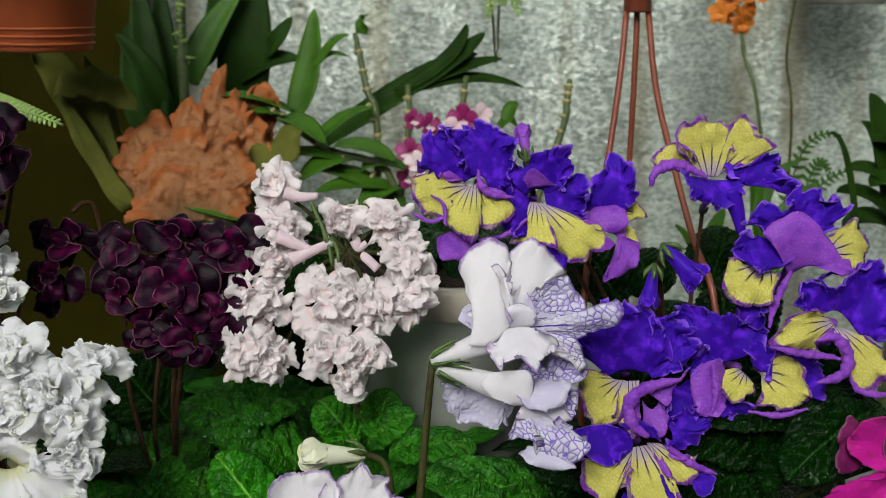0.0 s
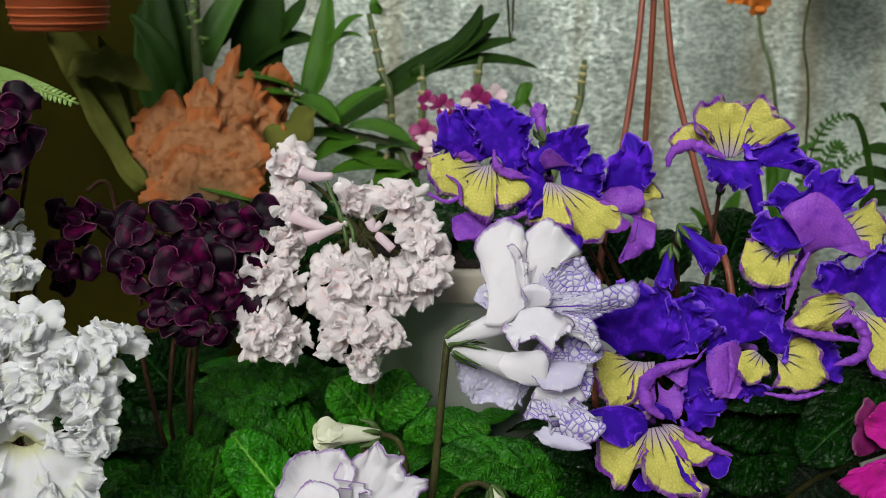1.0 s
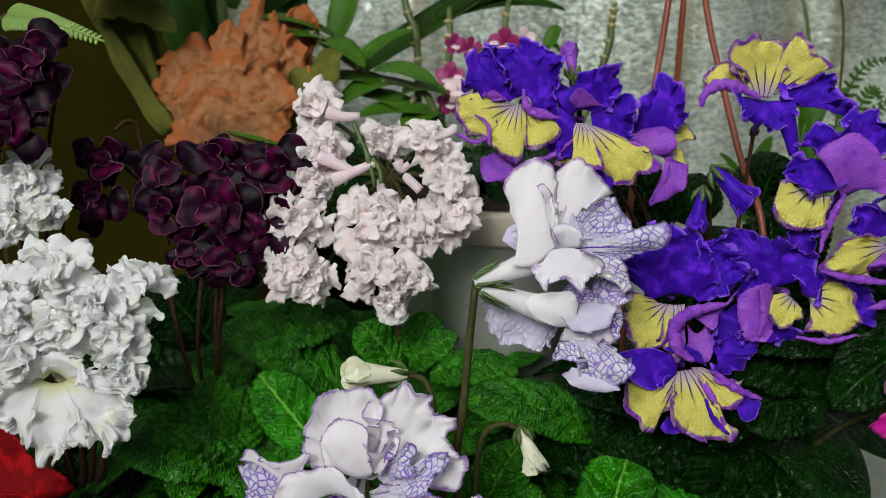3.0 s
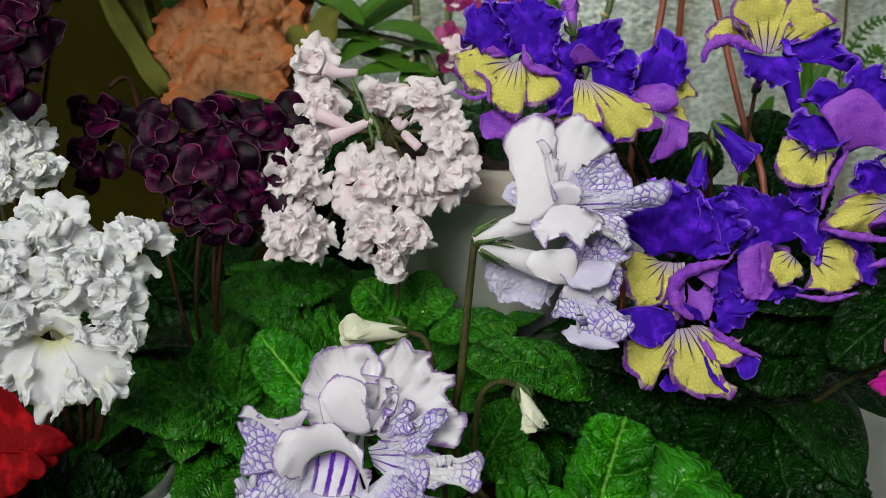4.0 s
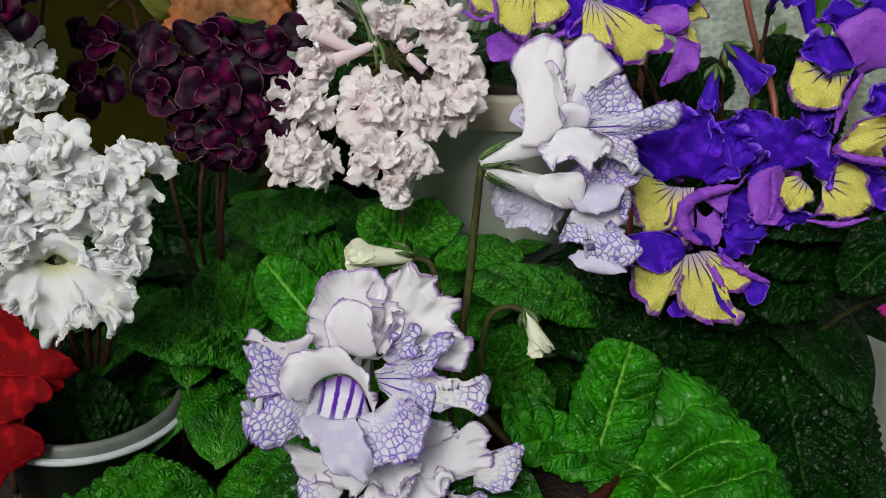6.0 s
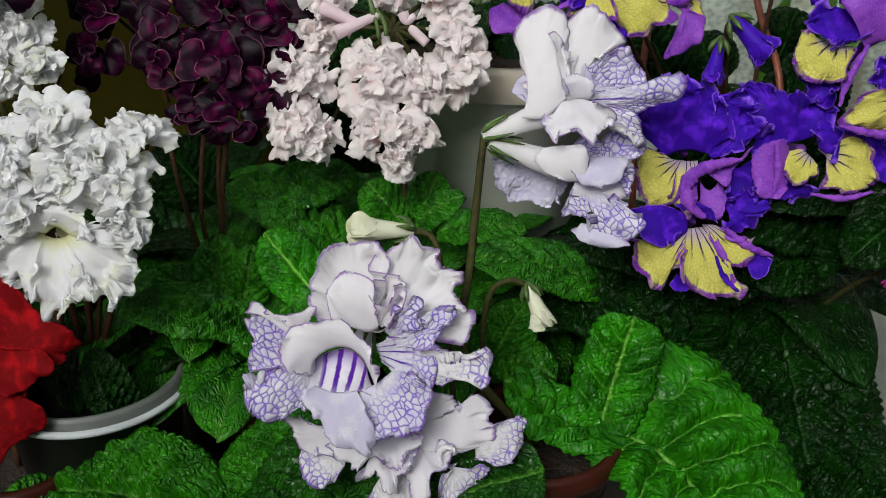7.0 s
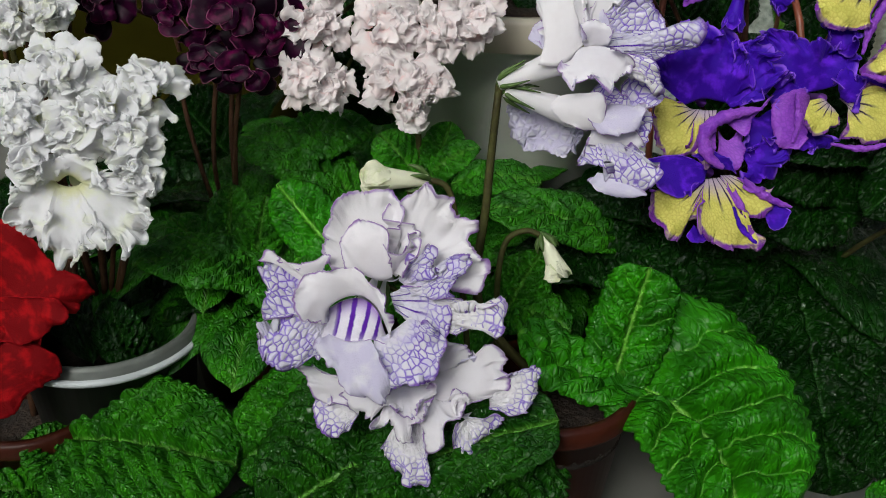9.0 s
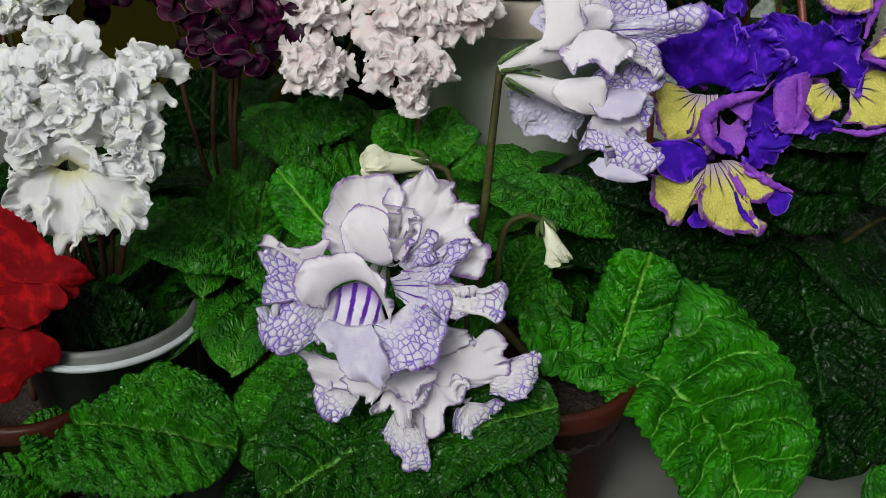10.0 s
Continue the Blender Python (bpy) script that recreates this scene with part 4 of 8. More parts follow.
lobe(head, place, ((-10, -4.5, -3), (-4.5, -6, -3), (1, -4, -3.5)), ((-18.5, 1.5, 10), (-22.5, 13.5, 8.5), (-19, 21.5, 7.5), (-10.5, 25.5, 6.5), (-2, 21.5, 6.5), (1, 13.5, 7.5), (1, 5.5, 8.5)), "lilac", "lilac", bulge=0.22, frill=0.7, wl=7.5, wave=1.4)
lobe(head, place, ((-0.5, -1.5, -5), (2.5, -4, -4.5)), ((0, 14, 6.5), (1.5, 10, 7), (6.5, 9, 6.5), (11, 11.5, 6), (13.5, 15.5, 5.5), (12, 9, 6.5), (6, 1.5, 7.5)), "lilac", "lilac", bulge=0.05, frill=0.5, wl=7.5, wave=1.4)
lobe(head, place, ((4, -5.5, -2.5), (7, -8, -2.5), (9.5, -12.5, -2)), ((9.5, 1, 5.5), (14.5, 9, 4), (21.5, 14, 3.5), (24, 10, 3.5), (21.5, 1, 5), (28, 2, 4.5), (32.5, 8.5, 3.5), (40, 8.5, 3), (40, 2.5, 4), (34, -4.5, 5), (32.5, -13, 6)), "netted", "lilac_back", bulge=0.15, frill=1.4, wl=5.2, wave=1.4)
lobe(head, place, ((20, -16, -2), (23, -23, -1.5), (23, -28.5, -1)), ((31, -12.5, 6), (44.5, -17, 6), (55, -13.5, 5), (59, -16.5, 5), (58, -22, 6), (54, -29.5, 7), (45, -25, 7), (33, -29.5, 8)), "tipped", "lilac", bulge=0.2, frill=0.8, wl=6.0, wave=1.4)
lobe(head, place, ((-0.5, -12.5, -5.5), (2.5, -21.5, -4.5)), ((13, -8, 2.5), (28, -13, 2), (32.5, -21.5, 3), (29, -31.5, 4.5), (23, -33.5, 5), (16, -27.5, 4.5)), "striped", "lilac", bulge=0.1, frill=0.8, wl=6.0, wave=1.4)
# open mouth of the front cluster
place = (-0.0741, 0.4285, 1.0445)
b1, head = flower(lil, place, (-0.15, -0.05, 1), 0.03, "lilac", 0.0105, bent=(0.0, 0.0, 0.012), deep=14)
lobe(head, place, ((-15, -1.5, 3), (-13, 5.5, 2), (-6, 10.5, 1), (3, 11.5, 0.5), (10.5, 6, 1), (15, -3.5, 1.5), (17, -9, 2)), ((-14, -5, 11.5), (-24, -0.5, 11.5), (-28.5, 9.5, 10.5), (-27, 18.5, 9), (-18.5, 23.5, 8), (-5, 27.5, 7), (6.5, 22.5, 7), (15.5, 11.5, 8), (18.5, 1.5, 9)), "lilac", "lilac", bulge=0.12, frill=1.3, wl=7.5, wave=1.4)
lobe(head, place, ((-15.5, 3, -8.5), (-7.5, 7.5, -9.5), (1.5, 8.5, -10), (9, 3, -10), (13.5, -8.5, -8.5)), ((-16, -7, 4.5), (-7.5, -9, 4.5), (1, -10, 4), (10, -10, 3.5), (16.5, -12, 3.5)), "mouth", "lilac", bulge=-0.35, frill=0.3, wl=6.8, wave=0.2)
lobe(head, place, ((-17.5, 16.5, -8), (-21, 8, -7), (-19, 2, -6.5)), ((-14.5, 31, -1), (-23.5, 25.5, 0), (-34, 26, 0.5), (-43, 33, 0), (-48, 26, 1.5), (-45, 13.5, 2.5), (-47, 1, 4), (-38.5, -1, 4)), "netted", "lilac", bulge=0.15, frill=1.4, wl=6.8, wave=1.4)
lobe(head, place, ((-19, 17.5, -6), (-22, 14, -5.5)), ((-13.5, 32, 2), (-22.5, 26.5, 3), (-33.5, 27, 3.5), (-41.5, 33.5, 3), (-46, 29.5, 4)), "lilac", "lilac", bulge=0.2, frill=1.0, wl=6.8, wave=1.4)
lobe(head, place, ((-15, 8, -7.5), (-13.5, -8.5, -5.5)), ((-35.5, 1.5, 4.5), (-45.5, -5.5, 6), (-51, -9, 6.5), (-42.5, -21, 7.5), (-33, -26.5, 8), (-22.5, -20, 6.5), (-16.5, -12.5, 5.5)), "netted", "lilac_back", bulge=0.2, frill=1.4, wl=6.0, wave=1.4)
lobe(head, place, ((-13, -7, 3.5), (-3.5, -10, 3.5), (7.5, -9, 2.5)), ((-17, -9.5, 12), (-16, -17, 13), (-9, -21.5, 13), (-5.5, -29.5, 14), (5, -35, 14), (14.5, -37.5, 14), (19, -34, 13), (18, -23.5, 12)), "lilac_back", "lilac_back", bulge=0.22, frill=1.4, wl=6.0, wave=1.4)
lobe(head, place, ((9, -10, 1), (16.5, -6.5, 0), (25.5, 0.5, -1.5)), ((9.5, -30, 11), (18, -32.5, 11), (27, -30.5, 10.5), (35, -28, 9.5), (42, -24.5, 9), (43, -18, 8), (45, -10.5, 7), (40, -0.5, 6)), "netted", "lilac_back", bulge=0.18, frill=1.4, wl=6.0, wave=1.4)
# lowest flower of the front cluster
place = (-0.0498, 0.4329, 1.0004)
b3, head = flower(lil, place, (0.05, -0.15, 1), 0.03, "lilac", 0.005)
lobe(head, place, ((1.5, 10, -7.5), (7.5, -1.5, -6.5), (8.5, -11.5, -5)), ((18, 25, -2), (26.5, 24, -2), (36, 19, -2), (43, 23, -3), (49, 15.5, -2.5), (51.5, 4, -1), (46, -2.5, 0), (35, -5.5, 1), (25.5, -13.5, 2.5)), "lilac", "lilac_back", bulge=0.15, frill=1.4, wl=6.8, wave=1.4)
lobe(head, place, ((40.5, 4.5, -3.5), (42, -7, -2.5)), ((48, 10, 2.5), (58.5, 11.5, 2), (69, 14.5, 1), (69, 5, 2), (63.5, -4.5, 3.5), (53, -9.5, 4.5), (43.5, -8.5, 5)), "tipped", "lilac_back", bulge=0.25, frill=1.4, wl=5.2, wave=1.4)
lobe(head, place, ((24.5, -15, -4.5), (33, -12.5, -5)), ((48.5, -13, 0), (46, -21.5, 1.5), (38, -27, 2.5), (32.5, -34, 3.5), (25, -31.5, 3.5), (22, -23, 2.5)), "tipped", "lilac_back", bulge=0.15, frill=1.4, wl=5.2, wave=1.4)
lobe(head, place, ((-6.5, -19, -2.5), (6.5, -17, -3.5)), ((-11.5, -27.5, 6), (-10, -38.5, 7), (0, -47.5, 7.5), (11.5, -49, 7.5), (11.5, -36.5, 6), (9.5, -25.5, 4.5)), "tipped", "lilac_back", bulge=0.18, frill=1.4, wl=5.2, wave=1.4)
lobe(head, place, ((-21.5, 1, -5), (-20, -6, -4.5)), ((-38, 10, 2.5), (-49, 11.5, 3), (-57, 12, 3.5), (-51, 2, 4.5), (-45, -5.5, 5), (-33.5, -7, 4.5)), "lilac", "lilac_back", bulge=0.1, frill=1.2, wl=6.0, wave=1.4)
lobe(head, place, ((-30, -3.5, -4), (-24.5, -11, -3.5)), ((-41, -5, 2.5), (-49, -7, 3.5), (-45, -18.5, 4.5), (-37.5, -25.5, 5), (-28.5, -18, 3.5)), "tipped", "lilac_back", bulge=0.15, frill=1.2, wl=6.0, wave=1.4)
lobe(head, place, ((-20, 6, -3), (-6.5, 2, -3), (8, 2, -3.5)), ((-34.5, -1, 10), (-30.5, -12, 11), (-20, -13, 10.5), (-8.5, -8, 9.5), (4.5, -12, 9.5), (11, -4, 8), (15, 2.5, 7)), "lilac", "lilac_back", bulge=0.3, frill=2.4, wl=6.0, wave=1.4)
lobe(head, place, ((-9.5, -5, -1), (-0.5, -9, -1), (6.5, -7.5, -1.5)), ((-19.5, -20, 12.5), (-8, -14, 11), (-5, -21, 12), (2, -25.5, 12), (4, -15, 10.5), (13, -10.5, 9.5), (15, -1.5, 8.5)), "lilac", "lilac_back", bulge=0.3, frill=2.4, wl=6.0, wave=1.4)
lobe(head, place, ((6.5, -0.5, -2.5), (14, -4.5, -2), (19.5, -7.5, -2)), ((7.5, -21, 10), (12.5, -29, 11), (18.5, -26, 10.5), (20.5, -15, 9), (26.5, -11.5, 8), (31, -1, 6.5), (24.5, 0, 7)), "lilac", "lilac_back", bulge=0.25, frill=2.0, wl=6.0, wave=1.4)
rolled_edge(head, place, ((25, -10.5, 8), (24, -4, 7.5), (28, -1, 7), (31.5, -3.5, 7)), (0.8, 1.7, 1.9, 1.0), "lilac")
hub = (-0.0245, 0.4747, 0.9813)
for b in (b1, b2, b3):
    stalk(lil, b, hub, 0.0016)
tube("flower_stalk", [crown, (-0.0241, 0.4692, 0.9385), hub], [0.0024, 0.0022, 0.0018], "stem", lil)
# tall stalk with two trumpets seen from the side
top = np.array((-0.0060, 0.5186, 1.1365))
tube("flower_stalk", [crown, (-0.0142, 0.4888, 1.0171), (-0.0116, 0.5034, 1.0755), top], [0.0030, 0.0026, 0.0023, 0.0020], "stem", lil, label="downy olive flower stalk")
# upper trumpet of the tall stalk
place = (0.0299, 0.5118, 1.1540)
_, head = flower(lil, place, (0.62, 0.30, 0.55), 0.030, "lilac", 0.0088, join=top)
lobe(head, place, ((-16.5, -5, 4.5), (-4.5, -5, 4), (7.5, 6.5, 4)), ((-18, 17.5, -2.5), (-23.5, 31, -2), (-22, 40, -2), (-14, 49, -2.5), (-7, 52.5, -2.5), (1, 51, -3), (6, 46.5, -3), (8.5, 33.5, -3), (7.5, 17.5, -3)), "lilac", "lilac", bulge=0.16, frill=0.8, wl=9.0, waist=0.22)
lobe(head, place, ((-1.5, 10, -4), (9.5, 8, -4.5)), ((2, 44.5, -2), (11.5, 50.5, -2), (20, 54.5, -2.5), (27.5, 49, -2.5), (34.5, 42, -3), (35.5, 38, -3), (27, 36.5, -2.5), (15.5, 32, -2.5), (8.5, 22, -2)), "lilac", "lilac", bulge=0.08, frill=0.8, wl=9.0, wave=1.4)
lobe(head, place, ((5, 12.5, 5), (8.5, 9.5, 5)), ((-5, 36.5, 7.5), (-1, 37.5, 7), (2.5, 34, 7), (6, 28, 7), (6, 18.5, 7)), "lilac", "lilac", bulge=0.1, frill=0.8, wl=6.0, wave=1.4)
lobe(head, place, ((-13.5, 8.5, -3.5), (-10.5, -0.5, -3.5)), ((-13, 20, -5.5), (-19.5, 16, -5.5), (-21.5, 8.5, -5), (-16.5, 7, -5.5)), "lilac_back", "lilac_back", bulge=0.1, frill=0.8, wl=6.0, wave=1.4)
lobe(head, place, ((11, 6, -6.5), (16, 9.5, -6.5)), ((22, 13, -4.5), (17, 24.5, -4.5), (22, 29, -4.5), (30, 31.5, -5), (38, 33.5, -5), (44, 25.5, -5.5), (49, 20.5, -5.5), (49, 13, -5.5)), "netted", "lilac_back", bulge=-0.05, frill=0.8, wl=6.0, wave=1.4)
lobe(head, place, ((11.5, 9, -4.5), (13, 0.5, -4.5)), ((40.5, 15, -3.5), (54.5, 12.5, -4), (65.5, 16.5, -4), (66.5, 8.5, -4), (61, 3.5, -4), (46.5, -1, -3.5), (42.5, -6, -3.5)), "striped", "lilac_back", bulge=0.08, frill=0.8, wl=6.8, wave=1.4)
lobe(head, place, ((17, 2, -3.5), (18.5, -6.5, -3.5)), ((37.5, 0, -1.5), (44.5, -6, -1.5), (48, -15, -1.5), (47, -18.5, -1.5), (41.5, -13, -1.5), (34.5, -7.5, -1)), "tipped", "lilac", bulge=0.15, frill=1.0, wl=6.0, wave=1.4)
lobe(head, place, ((4, 3.5, 3), (11.5, 5.5, 2.5), (20.5, 3.5, 2.5)), ((-5.5, -11.5, 11), (1, -15.5, 11), (11, -14, 10.5), (20, -18.5, 10.5), (26.5, -13.5, 10), (29.5, -5, 10), (26.5, 3, 10)), "lilac", "lilac_back", bulge=0.25, frill=2.5, wl=6.0, wave=1.4)
lobe(head, place, ((7, 3.5, 3), (18.5, 5, 2.5)), ((1.5, 11, 10), (6.5, 16, 10), (14.5, 16.5, 9.5), (21, 10.5, 9.5)), "lilac", "lilac_back", bulge=0.3, frill=1.2, wl=6.0, wave=1.4)
# lower trumpet of the tall stalk
place = (0.0430, 0.5095, 1.1222)
_, head = flower(lil, place, (0.70, -0.15, 0.55), 0.032, "lilac", 0.0092, join=top + (0.003, 0, -0.003), deep=7)
lobe(head, place, ((-19, 10, 7.5), (-22.5, 4, 8), (-17, -2.5, 7.5)), ((0.5, 13, 9), (5.5, 7.5, 9), (6.5, 0, 9), (2.5, -7.5, 9), (-4.5, -10, 9)), "lilac", "lilac", bulge=0.22, frill=0.8, wl=6.8, wave=1.4)
lobe(head, place, ((0.5, 1, -1), (12.5, 2.5, -1.5)), ((-0.5, 12, 6), (4, 17, 6), (14, 13, 5.5), (20, 5.5, 5.5)), "netted", "lilac_back", bulge=0.15, frill=1.0, wl=6.0, wave=1.4)
lobe(head, place, ((14.5, 1.5, -7.5), (20, 0.5, -7.5)), ((16, 17.5, -3.5), (24.5, 23.5, -3.5), (32, 18.5, -4), (35, 10, -4), (30.5, 3.5, -4)), "netted", "lilac_back", bulge=0.1, frill=1.0, wl=6.0, wave=1.4)
lobe(head, place, ((0.5, 3.5, 2), (12, 7, 1.5), (22.5, 5.5, 1.5)), ((-4, -1.5, 12), (2.5, -7.5, 12), (14, -9.5, 11.5), (24, -7, 11), (27, 0, 11), (24.5, 6.5, 11)), "lilac_back", "lilac_back", bulge=0.35, frill=1.0, wl=7.5, wave=1.4)
lobe(head, place, ((19, -3, -6.5), (20.5, -7.5, -6.5)), ((27, 4, -4), (33, -4, -4), (32, -11.5, -4), (26, -16.5, -4)), "netted", "lilac_back", bulge=0.1, frill=1.0, wl=6.0, wave=1.4)
lobe(head, place, ((0.5, -5, -3), (22, -6, -4)), ((-2.5, -15, 3), (9, -17, 2.5), (19.5, -20, 2.5), (26.5, -16.5, 2), (25.5, -7.5, 2)), "lilac", "lilac_back", bulge=0.2, frill=1.2, wl=6.8, wave=1.4)
lobe(head, place, ((0.5, -10.5, -2), (14, -12.5, -2.5)), ((-5, -20.5, 5), (-7, -26, 5), (3.5, -25.5, 5), (10, -30, 4.5), (8, -35.5, 4.5), (18, -39.5, 4), (30, -37, 4), (35.5, -28, 3.5), (27.5, -24, 4), (19, -17, 4.5)), "netted", "lilac_back", bulge=0.15, frill=1.0, wl=6.8, wave=1.4)
lobe(head, place, ((3.5, -29, -2), (12.5, -30.5, -2.5)), ((-0.5, -35, 2), (5, -40, 1.5), (15.5, -42.5, 1.5), (27.5, -40, 1)), "lilac_back", "lilac_back", bulge=0.15, frill=0.8, wl=6.8, wave=1.4)
# trumpet behind, seen from its back
place = (0.0263, 0.5354, 1.1121)
_, head = flower(lil, place, (-0.3, -0.5, 0.75), 0.03, "lilac", 0.006, join=top + (0.002, 0.003, -0.003))
lobe(head, place, ((-8, 9, 0.5), (3, 3, 0), (14.5, -6.5, -0.5)), ((-19.5, 10.5, 2.5), (-28, 3, 3), (-26, -9, 3), (-19, -17, 2.5), (-9, -18, 2), (-2.5, -21, 2), (4.5, -23, 2), (7, -16, 1.5), (14.5, -11.5, 1.5)), "puckered", "puckered", bulge=0.15, frill=1.5, wl=6.0, wave=1.4)


def bud(parent, a, b, r, mat, stem_pts, stem_mat="stem", ruff=0.25):
    """A closed flower bud from its calyx a to its crumpled tip b."""
    a, b = np.asarray(a, float), np.asarray(b, float)
    d = unit(b - a)
    Lb = np.linalg.norm(b - a)
    head = new("bud")
    head.parent = parent
    tube("corolla_tube", [a, a + d * Lb * 0.25, a + d * Lb * 0.6, a + d * Lb * 0.85, b], [r * 0.40, r * 0.52, r * 0.74, r * 0.95, r * 0.35], mat, head, sides=14)
    ex = unit(np.cross(d, (0.2, 0.1, 1)))
    fr = (a + d * Lb * 0.62, ex, np.cross(d, ex), d)
    for i in range(5):
        petal(head, fr, i * 72 + 10 + 9 * math.sin(i * 5), Lb * (0.40 + 0.05 * math.sin(i * 3)), 58, 16, -10, ruff * 1.6, mat if mat != "mauve" else "purple", mat, r0=r * 0.66, nu=18, nv=24)
    for i in range(5):
        w = math.cos(i * 1.2566) * ex + math.sin(i * 1.2566) * np.cross(d, ex)
        tube("sepal", [a - d * 0.002, a + w * r * 0.75 + d * r * 0.5, a + w * r * 1.0 + d * Lb * 0.32], [0.0012, 0.0018, 0.0003], "sepal", head, sides=6, steps=3)
    tube("flower_stalk", stem_pts, 0.0017, stem_mat, parent)


bud(lil, (-0.0437, 0.5061, 1.0863), (-0.0766, 0.4969, 1.0908), 0.0080, "bud", [(-0.0200, 0.4808, 0.9850), (-0.0266, 0.4980, 1.0540), (-0.0321, 0.5048, 1.0811), (-0.0437, 0.5062, 1.0869)])
bud(lil, (0.0196, 0.5035, 1.0551), (0.0299, 0.4933, 1.0349), 0.0066, "bud", [(-0.0039, 0.4881, 0.9730), (-0.0050, 0.4966, 1.0237), (-0.0010, 0.5024, 1.0508), (0.0097, 0.5042, 1.0580), (0.0196, 0.5035, 1.0551)], ruff=0.4)
# its leaves
leaf(lil, (0.0762, 0.4767, 0.9767), (0.1241, 0.4080, 0.9202), 0.100, (0.22, 0.35, 1), "leaf", cell=0.0085, arch=0.08, fold=0.22, veins=6, blunt=0.36, quilt=1.9, nu=150, nv=101, halves=(1.32, 0.80), heart=(0.42, 0.12), peak=0.58, creases=0.22, skew=-0.15, sweep=0.22, scallop=0.05,
     label="broad bright green quilted leaf")
leaf(lil, (0.0605, 0.4768, 0.9770), (0.0804, 0.5086, 1.0344), 0.048, (-0.15, -0.2, 1), "leaf", cell=0.0075, arch=-0.08, fold=0.5, veins=5, blunt=0.26, creases=0.25, quilt=1.15, sweep=0.25, scallop=0.05, heart=(0.1, 0.0))
leaf(lil, (0.0687, 0.4731, 0.9748), (0.0075, 0.4898, 1.0003), 0.054, (-0.35, 0.95, 0.3), "leaf", cell=0.0075, arch=-0.12, fold=0.75, veins=5, blunt=0.30, creases=0.25, quilt=1.15, sweep=0.25, scallop=0.06)
leaf(lil, (0.0272, 0.4278, 0.9882), (-0.1328, 0.4374, 0.9064), 0.066, (0.15, 0.7, 0.7), "deep", arch=0.03, fold=0.12, veins=9, blunt=0.38, quilt=1.3, nu=110, nv=61, scallop=0.06)
leaf(lil, (-0.0165, 0.4830, 0.9525), (-0.1264, 0.4142, 0.9246), 0.125, (0.1, 0.75, 0.7), "deep", arch=0.10, fold=0.2, veins=10, blunt=0.45, quilt=1.4, nu=120, nv=71)
leaf(lil, (-0.0035, 0.4840, 0.9563), (-0.0372, 0.3936, 0.9245), 0.120, (0.1, 0.75, 0.7), "deep", arch=0.12, fold=0.2, veins=10, blunt=0.45, quilt=1.4, nu=120, nv=71)
leaf(lil, (-0.0567, 0.4966, 0.9656), (-0.1526, 0.4520, 0.9312), 0.085, (0.2, 0.6, 0.7), "mid", arch=0.08, fold=0.25, veins=9, blunt=0.5, quilt=1.3)

# ---------------------------------------------------------------- dark-leaved plants right
dkl = root("streptocarpus_plant", (0.1838, 0.5872, 0.9570)[:2] + (BENCH,), "magenta streptocarpus with dark quilted leaves in a white pot", "potted plant", "potted plants on the bench")
KC = np.array(dkl.location)
pot(dkl, KC, 0.048, 0.10, "white_pot")
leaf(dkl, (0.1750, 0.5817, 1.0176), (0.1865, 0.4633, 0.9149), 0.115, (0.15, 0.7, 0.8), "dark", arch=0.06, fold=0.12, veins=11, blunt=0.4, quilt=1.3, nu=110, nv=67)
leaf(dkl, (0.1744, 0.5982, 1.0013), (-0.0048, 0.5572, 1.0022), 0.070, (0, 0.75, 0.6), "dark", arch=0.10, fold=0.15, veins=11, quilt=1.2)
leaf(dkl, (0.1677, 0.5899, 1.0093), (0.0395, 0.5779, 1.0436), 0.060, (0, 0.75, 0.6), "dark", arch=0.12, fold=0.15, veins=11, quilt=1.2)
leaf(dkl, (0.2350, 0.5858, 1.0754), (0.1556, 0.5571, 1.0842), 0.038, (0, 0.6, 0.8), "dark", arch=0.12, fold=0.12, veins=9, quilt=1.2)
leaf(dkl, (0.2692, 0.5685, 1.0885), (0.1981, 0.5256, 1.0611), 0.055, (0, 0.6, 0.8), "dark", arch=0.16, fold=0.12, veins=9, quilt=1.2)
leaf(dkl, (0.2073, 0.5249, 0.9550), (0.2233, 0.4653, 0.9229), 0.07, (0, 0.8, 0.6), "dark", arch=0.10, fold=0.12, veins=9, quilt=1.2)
leaf(dkl, (0.1990, 0.4424, 0.9135), (0.2260, 0.4374, 0.9348), 0.04, (0, 0.8, 0.6), "leaf", cell=0.0095, arch=0.10, fold=0.12, veins=9, quilt=1.2)
place = (0.2552, 0.5058, 1.0850)
bk, head = flower(dkl, place, (-0.1, 0.2, 1), 0.02, "magenta", 0.005, deep=8)
stalk(dkl, bk, KC + (0, 0, 0.10))
lobe(head, place, ((4, 9, -5), (1, -0.5, -6)), ((-2, 23.5, 6.5), (-18.5, 22.5, 6.5), (-30.5, 17, 6), (-33.5, 3.5, 4.5), (-22.5, -4.5, 3.5), (-13, -9.5, 3)), "magenta", "magenta", bulge=0.25, frill=1.2, wl=7, wave=1.5)
lobe(head, place, ((2.5, -0.5, -6), (7, -7, -6.5)), ((-9.5, -9.5, 2), (-22, -12, 2), (-37.5, -17, 1.5), (-45, -24, 0.5), (-34.5, -32, -0.5), (-15.5, -37, -1), (3, -33.5, -0.5)), "magenta", "magenta", bulge=0.2, frill=1.2, wl=7, wave=1.5)
